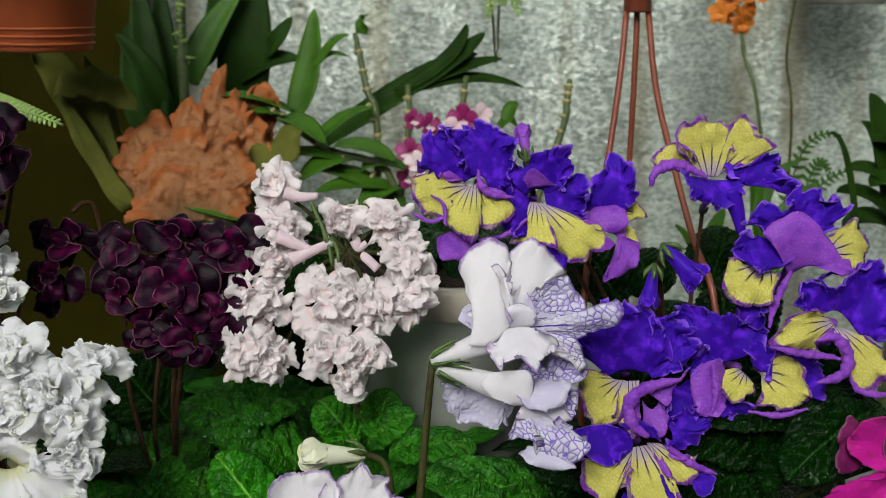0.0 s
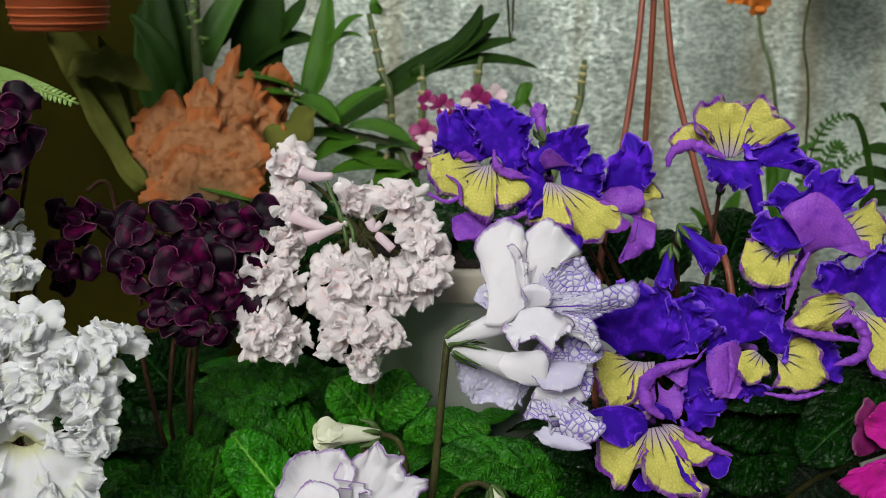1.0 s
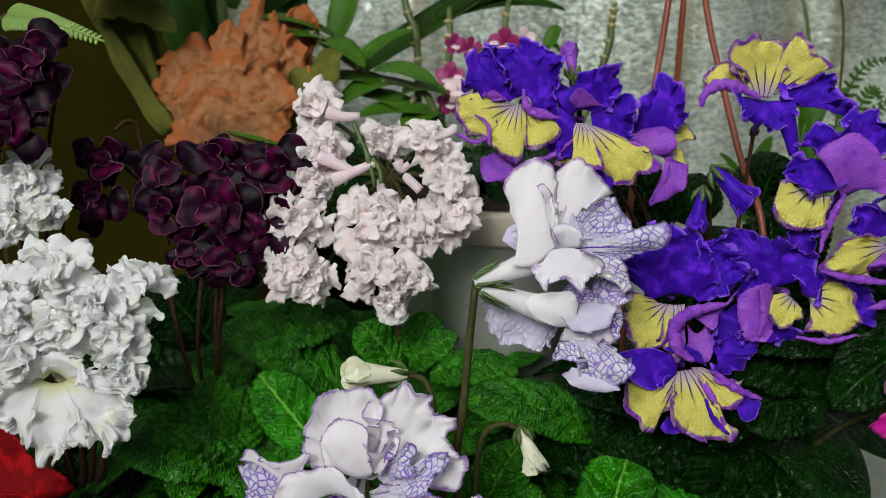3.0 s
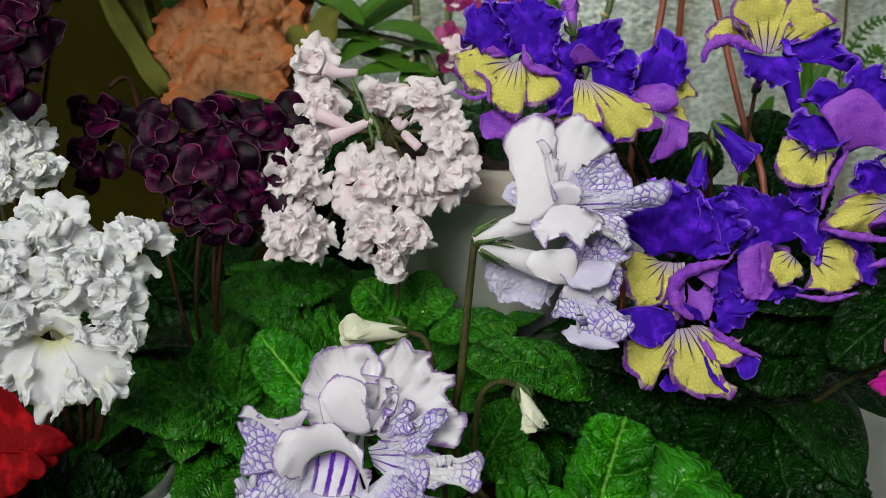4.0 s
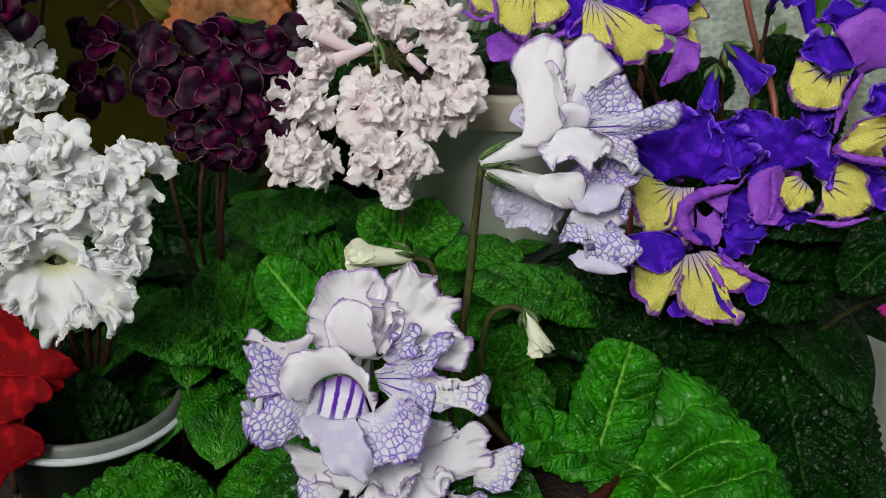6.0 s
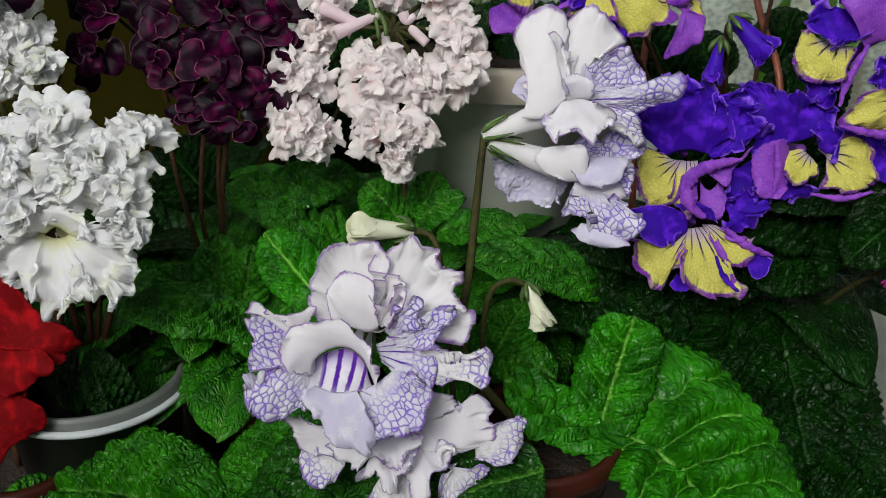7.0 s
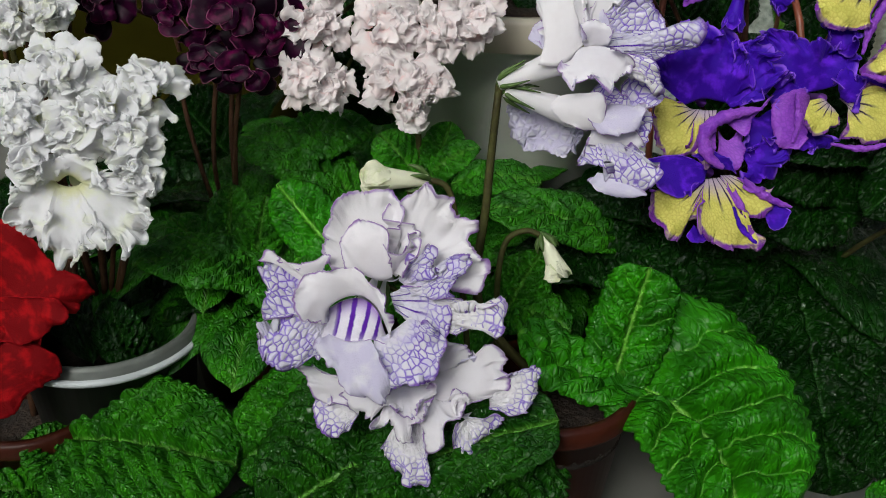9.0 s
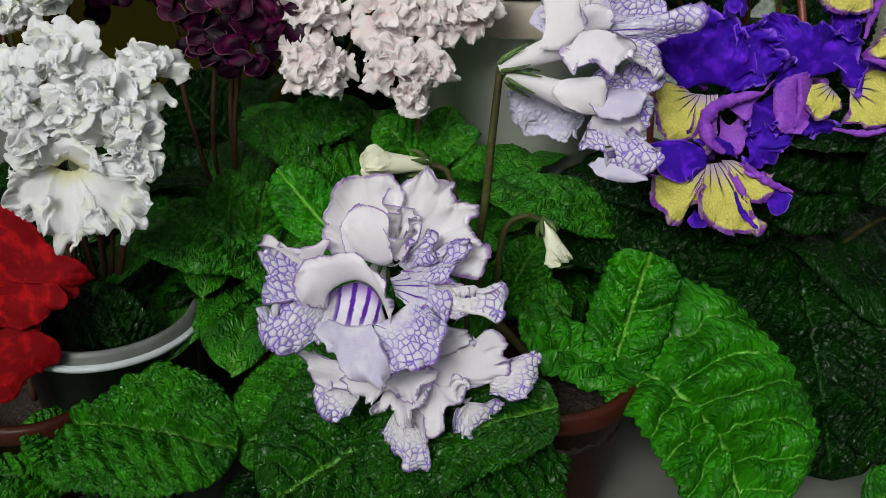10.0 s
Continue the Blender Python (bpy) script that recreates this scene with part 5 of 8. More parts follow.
lobe(head, place, ((-17, 5.5, -8.5), (-13.5, -1, -9)), ((-24.5, 23, -3.5), (-31.5, 13.5, -4.5), (-34, 2.5, -6), (-31.5, -9.5, -7), (-23, -8.5, -7)), "magenta_dark", "magenta_dark", bulge=0.1, frill=1.2, wl=7, wave=1.5)
lobe(head, place, ((7, 9, -5), (13.5, 5.5, -5.5)), ((0.5, 25, 4.5), (16, 28, 5), (28.5, 15.5, 3.5), (28.5, -6, 1.5)), "magenta", "magenta", bulge=0.2, frill=1.2, wl=7, wave=1.5)
lobe(head, place, ((7, -7, -6.5), (13.5, -4, -6.5)), ((3.5, -37, -2), (22, -34, -1.5), (31.5, -15.5, 0.5)), "magenta", "magenta", bulge=0.2, frill=1.2, wl=7, wave=1.5)
lobe(head, place, ((1, 6, -3), (3, -6.5, -3)), ((-6.5, 19, 0.5), (-11.5, 12.5, 0.5), (-12, -1.5, 0.5), (-6.5, -13, 0)), "magenta_dark", "magenta_dark", bulge=0.1, frill=0.8, wl=7)

# ---------------------------------------------------------------- violet and yellow plant in the hanging basket
duo = root("hanging_basket_plant", (0.1676, 0.6696, 1.0393)[:2] + (BENCH,), "violet and yellow streptocarpus in a brown hanging basket with three rods", "hanging plant")
DC = np.array(duo.location)
pot(duo, DC, 0.070, 0.12, "rod", name="basket", label="brown plastic hanging basket", taper=0.7)
hook = np.array((0.1487, 0.7814, 1.3227))
lathe("hanger_cap", hook, [(0.001, -0.001), (0.009, -0.001), (0.0105, 0.001), (0.0105, 0.009), (0.012, 0.010), (0.012, 0.013), (0.007, 0.014), (0.004, 0.03), (0.001, 0.03)], "rod", duo, sides=20)
for pts in (((0.1404, 0.7816, 1.3235), (0.1339, 0.7598, 1.2772), (0.1200, 0.7225, 1.2102), (0.1017, 0.6831, 1.1351), DC + (-0.068, -0.01, 0.115)),
            ((0.1496, 0.7868, 1.3235), (0.1489, 0.7830, 1.2669), (0.1478, 0.7819, 1.2003), (0.1460, 0.7719, 1.1192), DC + (-0.01, 0.066, 0.115)),
            ((0.1569, 0.7816, 1.3235), (0.1582, 0.7476, 1.2698), (0.1638, 0.7165, 1.2277), (0.1734, 0.6715, 1.1711), (0.1830, 0.6344, 1.1255), DC + (0.02, -0.068, 0.115))):
    tube("rod", pts, 0.0024, "rod", duo, sides=8)
DT = DC + (0, 0, 0.11)
# top flowers
place = (0.0186, 0.5973, 1.2247)
bk, head = flower(duo, place, (-0.25, -0.05, 1), 0.03, "mauve", 0.0032, deep=13)
stalk(duo, bk, DT, 0.0016, "brown_stem", 0.02)
lobe(head, place, ((-13, -6, -6.5), (0, 3, -5.5)), ((-33, 6, 2.5), (-30, 21, 4), (-20, 32.5, 5.5), (-14.5, 23, 4.5), (-9, 9, 3)), "purple", "purple", bulge=0.15, frill=2.8, wl=5.0, wave=1.7, frill_from=0.55, fine_steps=14)
lobe(head, place, ((-2, 1.5, -6), (5, 3, -5.5), (10.5, -4, -6.5)), ((-16, 17, 2.5), (-11, 30, 4), (-1.5, 34, 4.5), (11, 33.5, 4.5), (23.5, 25, 3.5), (25.5, 13.5, 2.5), (22, 2, 1), (20.5, -7.5, 0)), "purple", "purple", bulge=0.12, frill=2.8, wl=5.0, wave=1.7, frill_from=0.55, fine_steps=14)
lobe(head, place, ((-5.5, -0.5, -6), (-2.5, -4.5, -6.5)), ((-15, 1.5, 2), (-26, 6, 2.5), (-35.5, 2.5, 2.5), (-38, -7, 1.5), (-33, -17.5, 0), (-24, -24, -0.5), (-16, -24, -0.5)), "yellow", "mauve", bulge=0.2, frill=1.5, wl=6.5, wave=1.4)
lobe(head, place, ((-4, -3.5, -5.5), (3.5, -2, -5)), ((-19.5, -22, 2), (-14.5, -32.5, 0.5), (-7, -38.5, 0), (1, -36.5, 0), (6, -27, 1)), "yellow", "mauve", bulge=0.2, frill=1.5, wl=6.5, wave=1.4)
lobe(head, place, ((1.5, -1.5, -6), (6.5, -3, -6.5)), ((2.5, -29, -2), (13.5, -29.5, -2), (24.5, -25.5, -1.5), (27.5, -18.5, -1), (22.5, -12.5, -0.5), (14.5, -9.5, 0)), "yellow", "mauve", bulge=0.2, frill=1.5, wl=6.5, wave=1.4)
rolled_edge(head, place, ((2.5, 5.5, 3.5), (4.5, -4, 2.5), (11.5, -9.5, 2), (25, -11.5, 2)), (0.8, 3.2, 2.6, 0.8), "mauve")
rolled_edge(head, place, ((-26, -10.5, 6), (-18.5, -16, 5.5), (-17, -28.5, 4)), (0.6, 1.5, 1.2), "mauve")
rolled_edge(head, place, ((-37, -21, 2), (-26, -26, 1.5), (-17, -23, 1.5)), (1.0, 1.6, 1.2), "mauve")
lobe(head, place, ((-14.5, -30.5, -11), (1.5, -36, -12)), ((-22, -35.5, -9.5), (-20.5, -46.5, -11), (-13, -49.5, -11), (3, -45.5, -10.5)), "mauve", "mauve", bulge=0.1, frill=0.8, wl=7, wave=0.9)
place = (0.0576, 0.5993, 1.2124)
bk, head = flower(duo, place, (0.05, -0.2, 1), 0.03, "mauve", 0.0032, deep=13)
stalk(duo, bk, DT, 0.0016, "brown_stem", 0.02)
lobe(head, place, ((-7.5, 3, -3.5), (0.5, 6.5, -3.5), (8, 4, -3.5)), ((-20.5, 13.5, 4.5), (-12.5, 20, 5), (-1, 29, 6), (14, 27.5, 6), (19.5, 21, 5), (17.5, 8.5, 4)), "purple", "purple", bulge=0.25, frill=2.8, wl=5.0, wave=1.7, frill_from=0.55, fine_steps=14)
lobe(head, place, ((5, 5, -5.5), (7, -8, -7)), ((16, 15.5, 2.5), (27.5, 14.5, 2.5), (32.5, 0, 1), (29, -14, -0.5), (17, -18, -1)), "purple", "purple", bulge=0.12, frill=2.8, wl=5.0, wave=1.7, frill_from=0.55, fine_steps=14)
lobe(head, place, ((-5, 3.5, -5.5), (-2, -12.5, -7.5)), ((-18.5, 18, 2), (-25, 7.5, 1), (-23, -6, -0.5), (-16.5, -18.5, -2), (-6, -27.5, -3)), "purple", "purple", bulge=0.12, frill=2.8, wl=5.0, wave=1.7, frill_from=0.55, fine_steps=14)
lobe(head, place, ((-5, 6, -0.5), (5.5, 8, 0)), ((-10, 11, 6), (-4, 16.5, 6.5), (6.5, 11, 6), (14, 6, 5.5)), "mauve", "mauve", bulge=0.3, frill=0.8, wl=7, wave=0.9)
lobe(head, place, ((-3.5, -1, -6), (2.5, -2, -6)), ((-16.5, -29.5, -3), (-7, -29, -3), (4, -29.5, -3), (14.5, -32.5, -3.5)), "yellow", "mauve", bulge=0.12, frill=1.5, wl=6.5, wave=1.4)
lobe(head, place, ((-1, -1, -6), (7, -2.5, -6.5)), ((12.5, -33, -2.5), (22, -39.5, -3), (34.5, -36, -2.5), (43.5, -31, -2), (45.5, -23.5, -1.5), (37.5, -18, -1)), "yellow", "mauve", bulge=0.15, frill=1.5, wl=6.5, wave=1.4)
rolled_edge(head, place, ((-36, -25.5, -2.5), (-19, -22, -2.5), (-6, -12.5, -1.5)), (0.8, 2.0, 1.2), "mauve")
lobe(head, place, ((7, -25.5, -10.5), (13, -28, -11)), ((8, -37.5, -8), (12.5, -45, -8.5), (18.5, -41.5, -8.5), (20, -32, -7.5)), "purple", "purple", bulge=0.1, frill=0.8, wl=7, wave=0.9)
place = (0.1045, 0.6132, 1.2060)
bk, head = flower(duo, place, (0.55, 0.0, 0.7), 0.03, "mauve", 0.0032, deep=13)
stalk(duo, bk, DT, 0.0016, "brown_stem", 0.02)
lobe(head, place, ((-8.5, -5, -5.5), (1, -3, -5.5), (10, -4.5, -5.5)), ((-16.5, 0, 0), (-11.5, 12, 1), (-4.5, 21, 2), (3, 28.5, 3), (11.5, 22.5, 2.5), (16.5, 8.5, 1), (15.5, -3, -0.5)), "purple", "purple", bulge=0.1, frill=2.8, wl=5.0, wave=1.7, frill_from=0.55, fine_steps=14)
lobe(head, place, ((-9, -1.5, -1), (3.5, 0, -1)), ((-18, -10, 4), (-8, -17.5, 3), (3.5, -19, 3), (10.5, -14, 3.5), (9.5, -5, 4.5)), "mauve", "mauve", bulge=0.3, frill=0.8, wl=7, wave=0.9)
lobe(head, place, ((8, -0.5, -6), (9.5, -5.5, -6.5)), ((9.5, 5.5, -4.5), (16.5, 3, -4.5), (24, -5.5, -5.5), (18.5, -8.5, -6), (12.5, -11.5, -6)), "yellow", "mauve", bulge=0.1, frill=1.5, wl=6.5, wave=1.4)
lobe(head, place, ((8, -12.5, -7.5), (11, -16, -7.5)), ((14.5, -12, -6.5), (20, -19, -7), (20, -27, -8), (13, -25.5, -7.5)), "yellow", "mauve", bulge=0.1, frill=1.5, wl=6.5, wave=1.4)
lobe(head, place, ((0.5, -17.5, -5), (11, -16.5, -4.5)), ((17.5, -23.5, -1.5), (16, -35.5, -2.5), (7, -45.5, -3.5), (-3.5, -48, -4), (4, -35.5, -2.5)), "mauve", "mauve", bulge=0.2, frill=0.8, wl=7, wave=0.9)
# flower that shows its yellow lobes
place = (0.1631, 0.5928, 1.2275)
bk, head = flower(duo, place, (-0.05, 0.45, 0.9), 0.025, "mauve", 0.0032, deep=13)
stalk(duo, bk, DT, 0.0016, "brown_stem", 0.02)
lobe(head, place, ((-16.5, 5, -4.5), (-9, 6.5, -4.5)), ((-37, 2, 3), (-34, 14.5, 4.5), (-26.5, 20.5, 5), (-20, 18.5, 5), (-17, 9, 4)), "yellow", "mauve", bulge=0.15, frill=1.5, wl=6.5, wave=1.4)
lobe(head, place, ((-5.5, 0.5, -6), (4.5, 0.5, -6)), ((-24.5, 21, -1), (-18.5, 30.5, 0), (-3.5, 37.5, 1), (10.5, 31, 0), (14, 19, -1)), "yellow", "mauve", bulge=0.1, frill=1.5, wl=6.5, wave=1.4)
lobe(head, place, ((1.5, 1.5, -6), (8.5, 2.5, -6)), ((11.5, 33.5, -1.5), (22, 36.5, -1.5), (25.5, 25, -2.5), (36, 24, -2.5), (39, 18.5, -3), (29.5, 10.5, -4), (18.5, 8.5, -4)), "yellow", "mauve", bulge=0.1, frill=1.5, wl=6.5, wave=1.4)
rolled_edge(head, place, ((-38.5, -7, 4.5), (-36, 1, 5), (-27.5, 6, 5.5), (-17.5, 4.5, 5.5), (-4.5, -1.5, 5)), (1.2, 3.6, 4.6, 3.4, 1.2), "mauve")
lobe(head, place, ((-9, 0.5, -4), (1, -1.5, -4), (11.5, -1.5, -4)), ((-23.5, -3, 4.5), (-15, -12.5, 4), (-1.5, -19, 3), (13, -13, 3.5), (19.5, -3, 4.5)), "purple", "purple", bulge=0.3, frill=2.8, wl=5.0, wave=1.7, frill_from=0.55, fine_steps=14)
lobe(head, place, ((8.5, -0.5, -4), (16, -6, -4.5)), ((9.5, 3, 1.5), (23, 8.5, 2), (38.5, 13.5, 2.5), (45.5, 1, 1), (47.5, -10.5, 0), (40, -5, 0.5), (27, -2, 1)), "purple", "purple", bulge=0.15, frill=2.8, wl=5.0, wave=1.7, frill_from=0.55, fine_steps=14)
tube("corolla_tube", local(place, ((10, -8, -1), (14.5, -21.5, -2), (17, -34, -3.5))), [0.0065, 0.0045, 0.0028], "purple", head, sides=14)
# flower that shows a mauve back
place = (0.2096, 0.5588, 1.1944)
bk, head = flower(duo, place, (0.1, 0.45, 0.8), 0.03, "mauve", 0.0032, deep=13)
stalk(duo, bk, DT, 0.0016, "brown_stem", 0.02)
lobe(head, place, ((-16, 3, -7.5), (-5.5, 7, -7.5), (8, 7.5, -7.5)), ((-34.5, 11, -3), (-26, 21.5, -2), (-13.5, 21.5, -2), (-6, 28, -1), (7, 29, -1), (21.5, 25.5, -1.5), (24, 16, -2.5), (16.5, 9, -3)), "purple", "purple", bulge=0.1, frill=2.8, wl=5.0, wave=1.7, frill_from=0.55, fine_steps=14)
lobe(head, place, ((-8.5, -18.5, -5), (2.5, -12.5, -4.5)), ((-27, 5.5, 5.5), (-17, 13.5, 6.5), (-4.5, 17, 7), (8, 8, 6), (18, -7.5, 4), (29.5, -16.5, 3.5), (19, -20.5, 3)), "mauve", "mauve", bulge=0.25, frill=0.6, wl=9, wave=1.2)
lobe(head, place, ((16, -1, -8), (20, -9.5, -9)), ((19.5, 10, -5), (30.5, 13, -4.5), (38, 4.5, -5.5), (41.5, -8, -7), (35, -16, -7.5), (21.5, -10.5, -7)), "yellow", "mauve", bulge=0.1, frill=1.5, wl=6.5, wave=1.4)
lobe(head, place, ((-15.5, 2.5, -5), (-9, -10, -6)), ((-38, 4, -0.5), (-38.5, -9, -2), (-27.5, -17.5, -3), (-16.5, -17, -2.5)), "purple", "purple", bulge=0.1, frill=2.8, wl=5.0, wave=1.7, frill_from=0.55, fine_steps=14)
lobe(head, place, ((25, -12, -10.5), (28, -17, -11)), ((4, -25.5, -8.5), (13.5, -19, -8), (27, -21, -8), (40, -11, -7), (47, -18.5, -8), (37, -29, -9)), "purple", "purple", bulge=0.1, frill=2.8, wl=5.0, wave=1.7, frill_from=0.55, fine_steps=14)
place = (0.1873, 0.5598, 1.1778)
bk, head = flower(duo, place, (-0.4, -0.4, 0.8), 0.03, "mauve", 0.0032, deep=13)
stalk(duo, bk, DT, 0.0016, "brown_stem", 0.02)
lobe(head, place, ((-8.5, 3.5, -4.5), (1, 1, -5), (9.5, -1, -5)), ((-18.5, 4, 4.5), (-23.5, 0.5, 4), (-26, -10.5, 3), (-18.5, -18, 2), (-8, -20.5, 2), (0.5, -21, 2), (5.5, -11.5, 3), (10.5, -5.5, 3.5)), "yellow", "mauve", bulge=0.25, frill=1.5, wl=6.5, wave=1.4)
rolled_edge(head, place, ((2, -34, 0.5), (4.5, -23, 1.5), (10, -10.5, 3), (15, -1, 4)), (0.8, 2.6, 2.6, 1.2), "mauve")
lobe(head, place, ((-8, -18, -8), (0, -20, -8)), ((-17, -17, -4), (-14.5, -27.5, -5), (-2, -32, -5.5), (2, -23.5, -4.5)), "purple", "purple", bulge=0.1, frill=2.8, wl=5.0, wave=1.7, frill_from=0.55, fine_steps=14)
place = (0.2282, 0.5473, 1.1484)
bk, head = flower(duo, place, (-0.2, -0.1, 1), 0.03, "mauve", 0.0032, deep=13)
stalk(duo, bk, DT, 0.0016, "brown_stem", 0.02)
lobe(head, place, ((-9, 5, -6.5), (3, 8, -6), (15.5, -5.5, -7.5)), ((-24, 5, 0.5), (-23, 20.5, 2), (-13, 27, 3), (-3.5, 22.5, 2.5), (6.5, 31, 3), (19.5, 34, 3.5), (29.5, 30, 3), (36, 14.5, 1.5), (29, -8, -1)), "purple", "purple", bulge=0.1, frill=2.8, wl=5.0, wave=1.7, frill_from=0.55, fine_steps=14)
lobe(head, place, ((-2, 4.5, -5.5), (1, -1, -6)), ((-11, 9.5, 2), (-21.5, 7.5, 2), (-35.5, -4, 0.5), (-39, -12, 0), (-27, -15.5, -0.5), (-13.5, -16.5, -0.5), (-9, -9, 0)), "yellow", "mauve", bulge=0.2, frill=1.5, wl=6.5, wave=1.4)
lobe(head, place, ((0, -2, -7.5), (6.5, -2, -7.5)), ((5.5, -26.5, -4.5), (13.5, -38, -6), (24, -38, -6), (31, -25.5, -4.5), (27, -14, -3.5)), "yellow", "mauve", bulge=0.15, frill=1.5, wl=6.5, wave=1.4)
rolled_edge(head, place, ((-14.5, -9.5, 6), (-4, -7.5, 6.5), (3.5, -17, 5.5), (0.5, -28, 4), (-15, -33.5, 3.5)), (0.8, 3.8, 4.2, 3.6, 0.8), "mauve")
rolled_edge(head, place, ((-40, -12.5, 1.5), (-22, -16.5, 1.5), (-5, -18.5, 1), (1.5, -20, 1)), (0.8, 2.6, 2.8, 1.0), "mauve")
rolled_edge(head, place, ((4.5, -26, 0.5), (11, -37.5, -1), (24, -40.5, -1), (30.5, -37.5, -1)), (0.8, 2.0, 2.4, 1.0), "mauve")
place = (0.1789, 0.5504, 1.1194)
bk, head = flower(duo, place, (0.1, -0.1, 1), 0.03, "mauve", 0.0032, deep=13)
stalk(duo, bk, DT, 0.0016, "brown_stem", 0.02)
lobe(head, place, ((-24, 2, -8), (-8.5, 5, -7.5), (3, 8, -7)), ((-47.5, 18, -2), (-45.5, 31, -1), (-32.5, 38, 0), (-17, 34, -0.5), (-5, 30, -1), (8.5, 31, -1), (11.5, 21, -2)), "purple", "purple", bulge=0.1, frill=2.8, wl=5.0, wave=1.7, frill_from=0.55, fine_steps=14)
lobe(head, place, ((4.5, 1.5, -3), (9, -1.5, -3)), ((-1, 11, 5), (7.5, 16, 5.5), (16, 11, 5), (12.5, -0.5, 4)), "purple", "purple", bulge=0.25, frill=2.8, wl=5.0, wave=1.7, frill_from=0.55, fine_steps=14)
lobe(head, place, ((5, 1, -6), (10.5, -3, -6.5)), ((19.5, 10.5, 4), (35, 1.5, 3), (39, -11.5, 2), (35, -20, 1), (19, -24, 0.5), (5, -21.5, 1)), "yellow", "mauve", bulge=0.2, frill=1.5, wl=6.5, wave=1.4)
lobe(head, place, ((-3, 1, -6), (3, -4.5, -6.5)), ((-15, 1, 1), (-17.5, -11.5, 0), (-7.5, -17.5, -1), (4.5, -13, -0.5)), "yellow", "mauve", bulge=0.15, frill=1.5, wl=6.5, wave=1.4)
lobe(head, place, ((-11.5, -1.5, -4), (-10, -15, -5.5)), ((-16, 6.5, 4.5), (-29.5, 3.5, 4.5), (-33.5, -9, 3), (-29, -24, 1.5), (-19, -27, 1)), "mauve", "mauve", bulge=0.3, frill=0.8, wl=7, wave=0.9)
lobe(head, place, ((-10.5, -12, -13.5), (-4, -15.5, -13.5)), ((-26.5, -15.5, -10.5), (-21.5, -28, -12), (-4.5, -29.5, -12), (9, -24, -11.5)), "purple", "purple", bulge=0.05, frill=2.8, wl=5.0, wave=1.7, frill_from=0.55, fine_steps=14)
lobe(head, place, ((16.5, 8, -11), (23.5, 1.5, -12)), ((19, 18.5, -7), (36, 15, -7.5), (49.5, 1.5, -9), (46, -15.5, -10.5), (36, -15.5, -10.5)), "purple", "purple", bulge=0.05, frill=2.8, wl=5.0, wave=1.7, frill_from=0.55, fine_steps=14)
rolled_edge(head, place, ((-0.5, -24, 1.5), (18, -26.5, 1.5), (34.5, -22.5, 1.5)), (0.8, 2.4, 0.9), "mauve")
rolled_edge(head, place, ((-22, 3.5, 7.5), (-20, -11.5, 6), (-22, -23.5, 4.5)), (1.2, 2.6, 1.0), "mauve")
# lower flowers
place = (0.1072, 0.5445, 1.1183)
bk, head = flower(duo, place, (-0.1, -0.1, 1), 0.03, "mauve", 0.0032, deep=13)
stalk(duo, bk, DT, 0.0016, "brown_stem", 0.02)
lobe(head, place, ((-9.5, -0.5, -6.5), (1.5, 3, -7), (13, 1, -7.5)), ((-27, 11, 3), (-29.5, 24.5, 3), (-26, 35, 3), (-13.5, 40, 2.5), (2.5, 42, 2), (16, 37, 1.5), (22.5, 25.5, 1.5), (26, 10.5, 1)), "purple", "purple", bulge=0.15, frill=2.8, wl=5.0, wave=1.7, frill_from=0.55, fine_steps=14)
lobe(head, place, ((11.5, 3, -5.5), (16, -2, -5.5)), ((13.5, 33, 3.5), (28.5, 36, 3), (38, 25, 3), (41.5, 17, 2.5), (35, 8, 3), (24, 4, 3)), "purple", "purple", bulge=0.15, frill=2.8, wl=5.0, wave=1.7, frill_from=0.55, fine_steps=14)
lobe(head, place, ((-6.5, -2.5, -6), (0.5, -3, -6)), ((-21, 4.5, 2.5), (-27.5, 0.5, 3), (-28, -12, 3), (-22.5, -25, 2.5), (-17, -30, 2.5), (-4.5, -28, 2)), "yellow", "mauve", bulge=0.2, frill=1.5, wl=6.5, wave=1.4)
lobe(head, place, ((-2, -3.5, -6), (8.5, -3, -6.5)), ((-10.5, -24.5, 2), (-3.5, -30, 2), (4.5, -33, 1.5), (5, -18.5, 2)), "yellow", "mauve", bulge=0.15, frill=1.5, wl=6.5, wave=1.4)
rolled_edge(head, place, ((30.5, -2, 7), (16.5, -4.5, 7.5), (5, -9, 8), (-1, -17.5, 8), (2.5, -28.5, 8), (10.5, -35, 7.5)), (1.0, 3.4, 4.2, 4.6, 4.4, 1.4), "mauve")
lobe(head, place, ((15, -6.5, -0.5), (23.5, -7, -1)), ((15, -11.5, 4.5), (22.5, -18.5, 4), (27.5, -7.5, 4), (35.5, 3.5, 4)), "mauve", "mauve", bulge=0.2, frill=0.8, wl=7, wave=0.9)
lobe(head, place, ((23.5, -27.5, -8), (27, -33, -8)), ((30.5, -25.5, -3), (39, -17, -3.5), (45.5, -27, -3.5), (40.5, -40, -3.5), (27.5, -40.5, -3)), "purple", "purple", bulge=0.1, frill=2.8, wl=5.0, wave=1.7, frill_from=0.55, fine_steps=14)
lobe(head, place, ((26, -4.5, -13), (33.5, -7.5, -13)), ((24, -24.5, -11), (35, -33, -11.5), (49, -27.5, -12), (51.5, -7.5, -12), (48, 5.5, -11.5)), "purple", "purple", bulge=0.05, frill=2.8, wl=5.0, wave=1.7, frill_from=0.55, fine_steps=14)
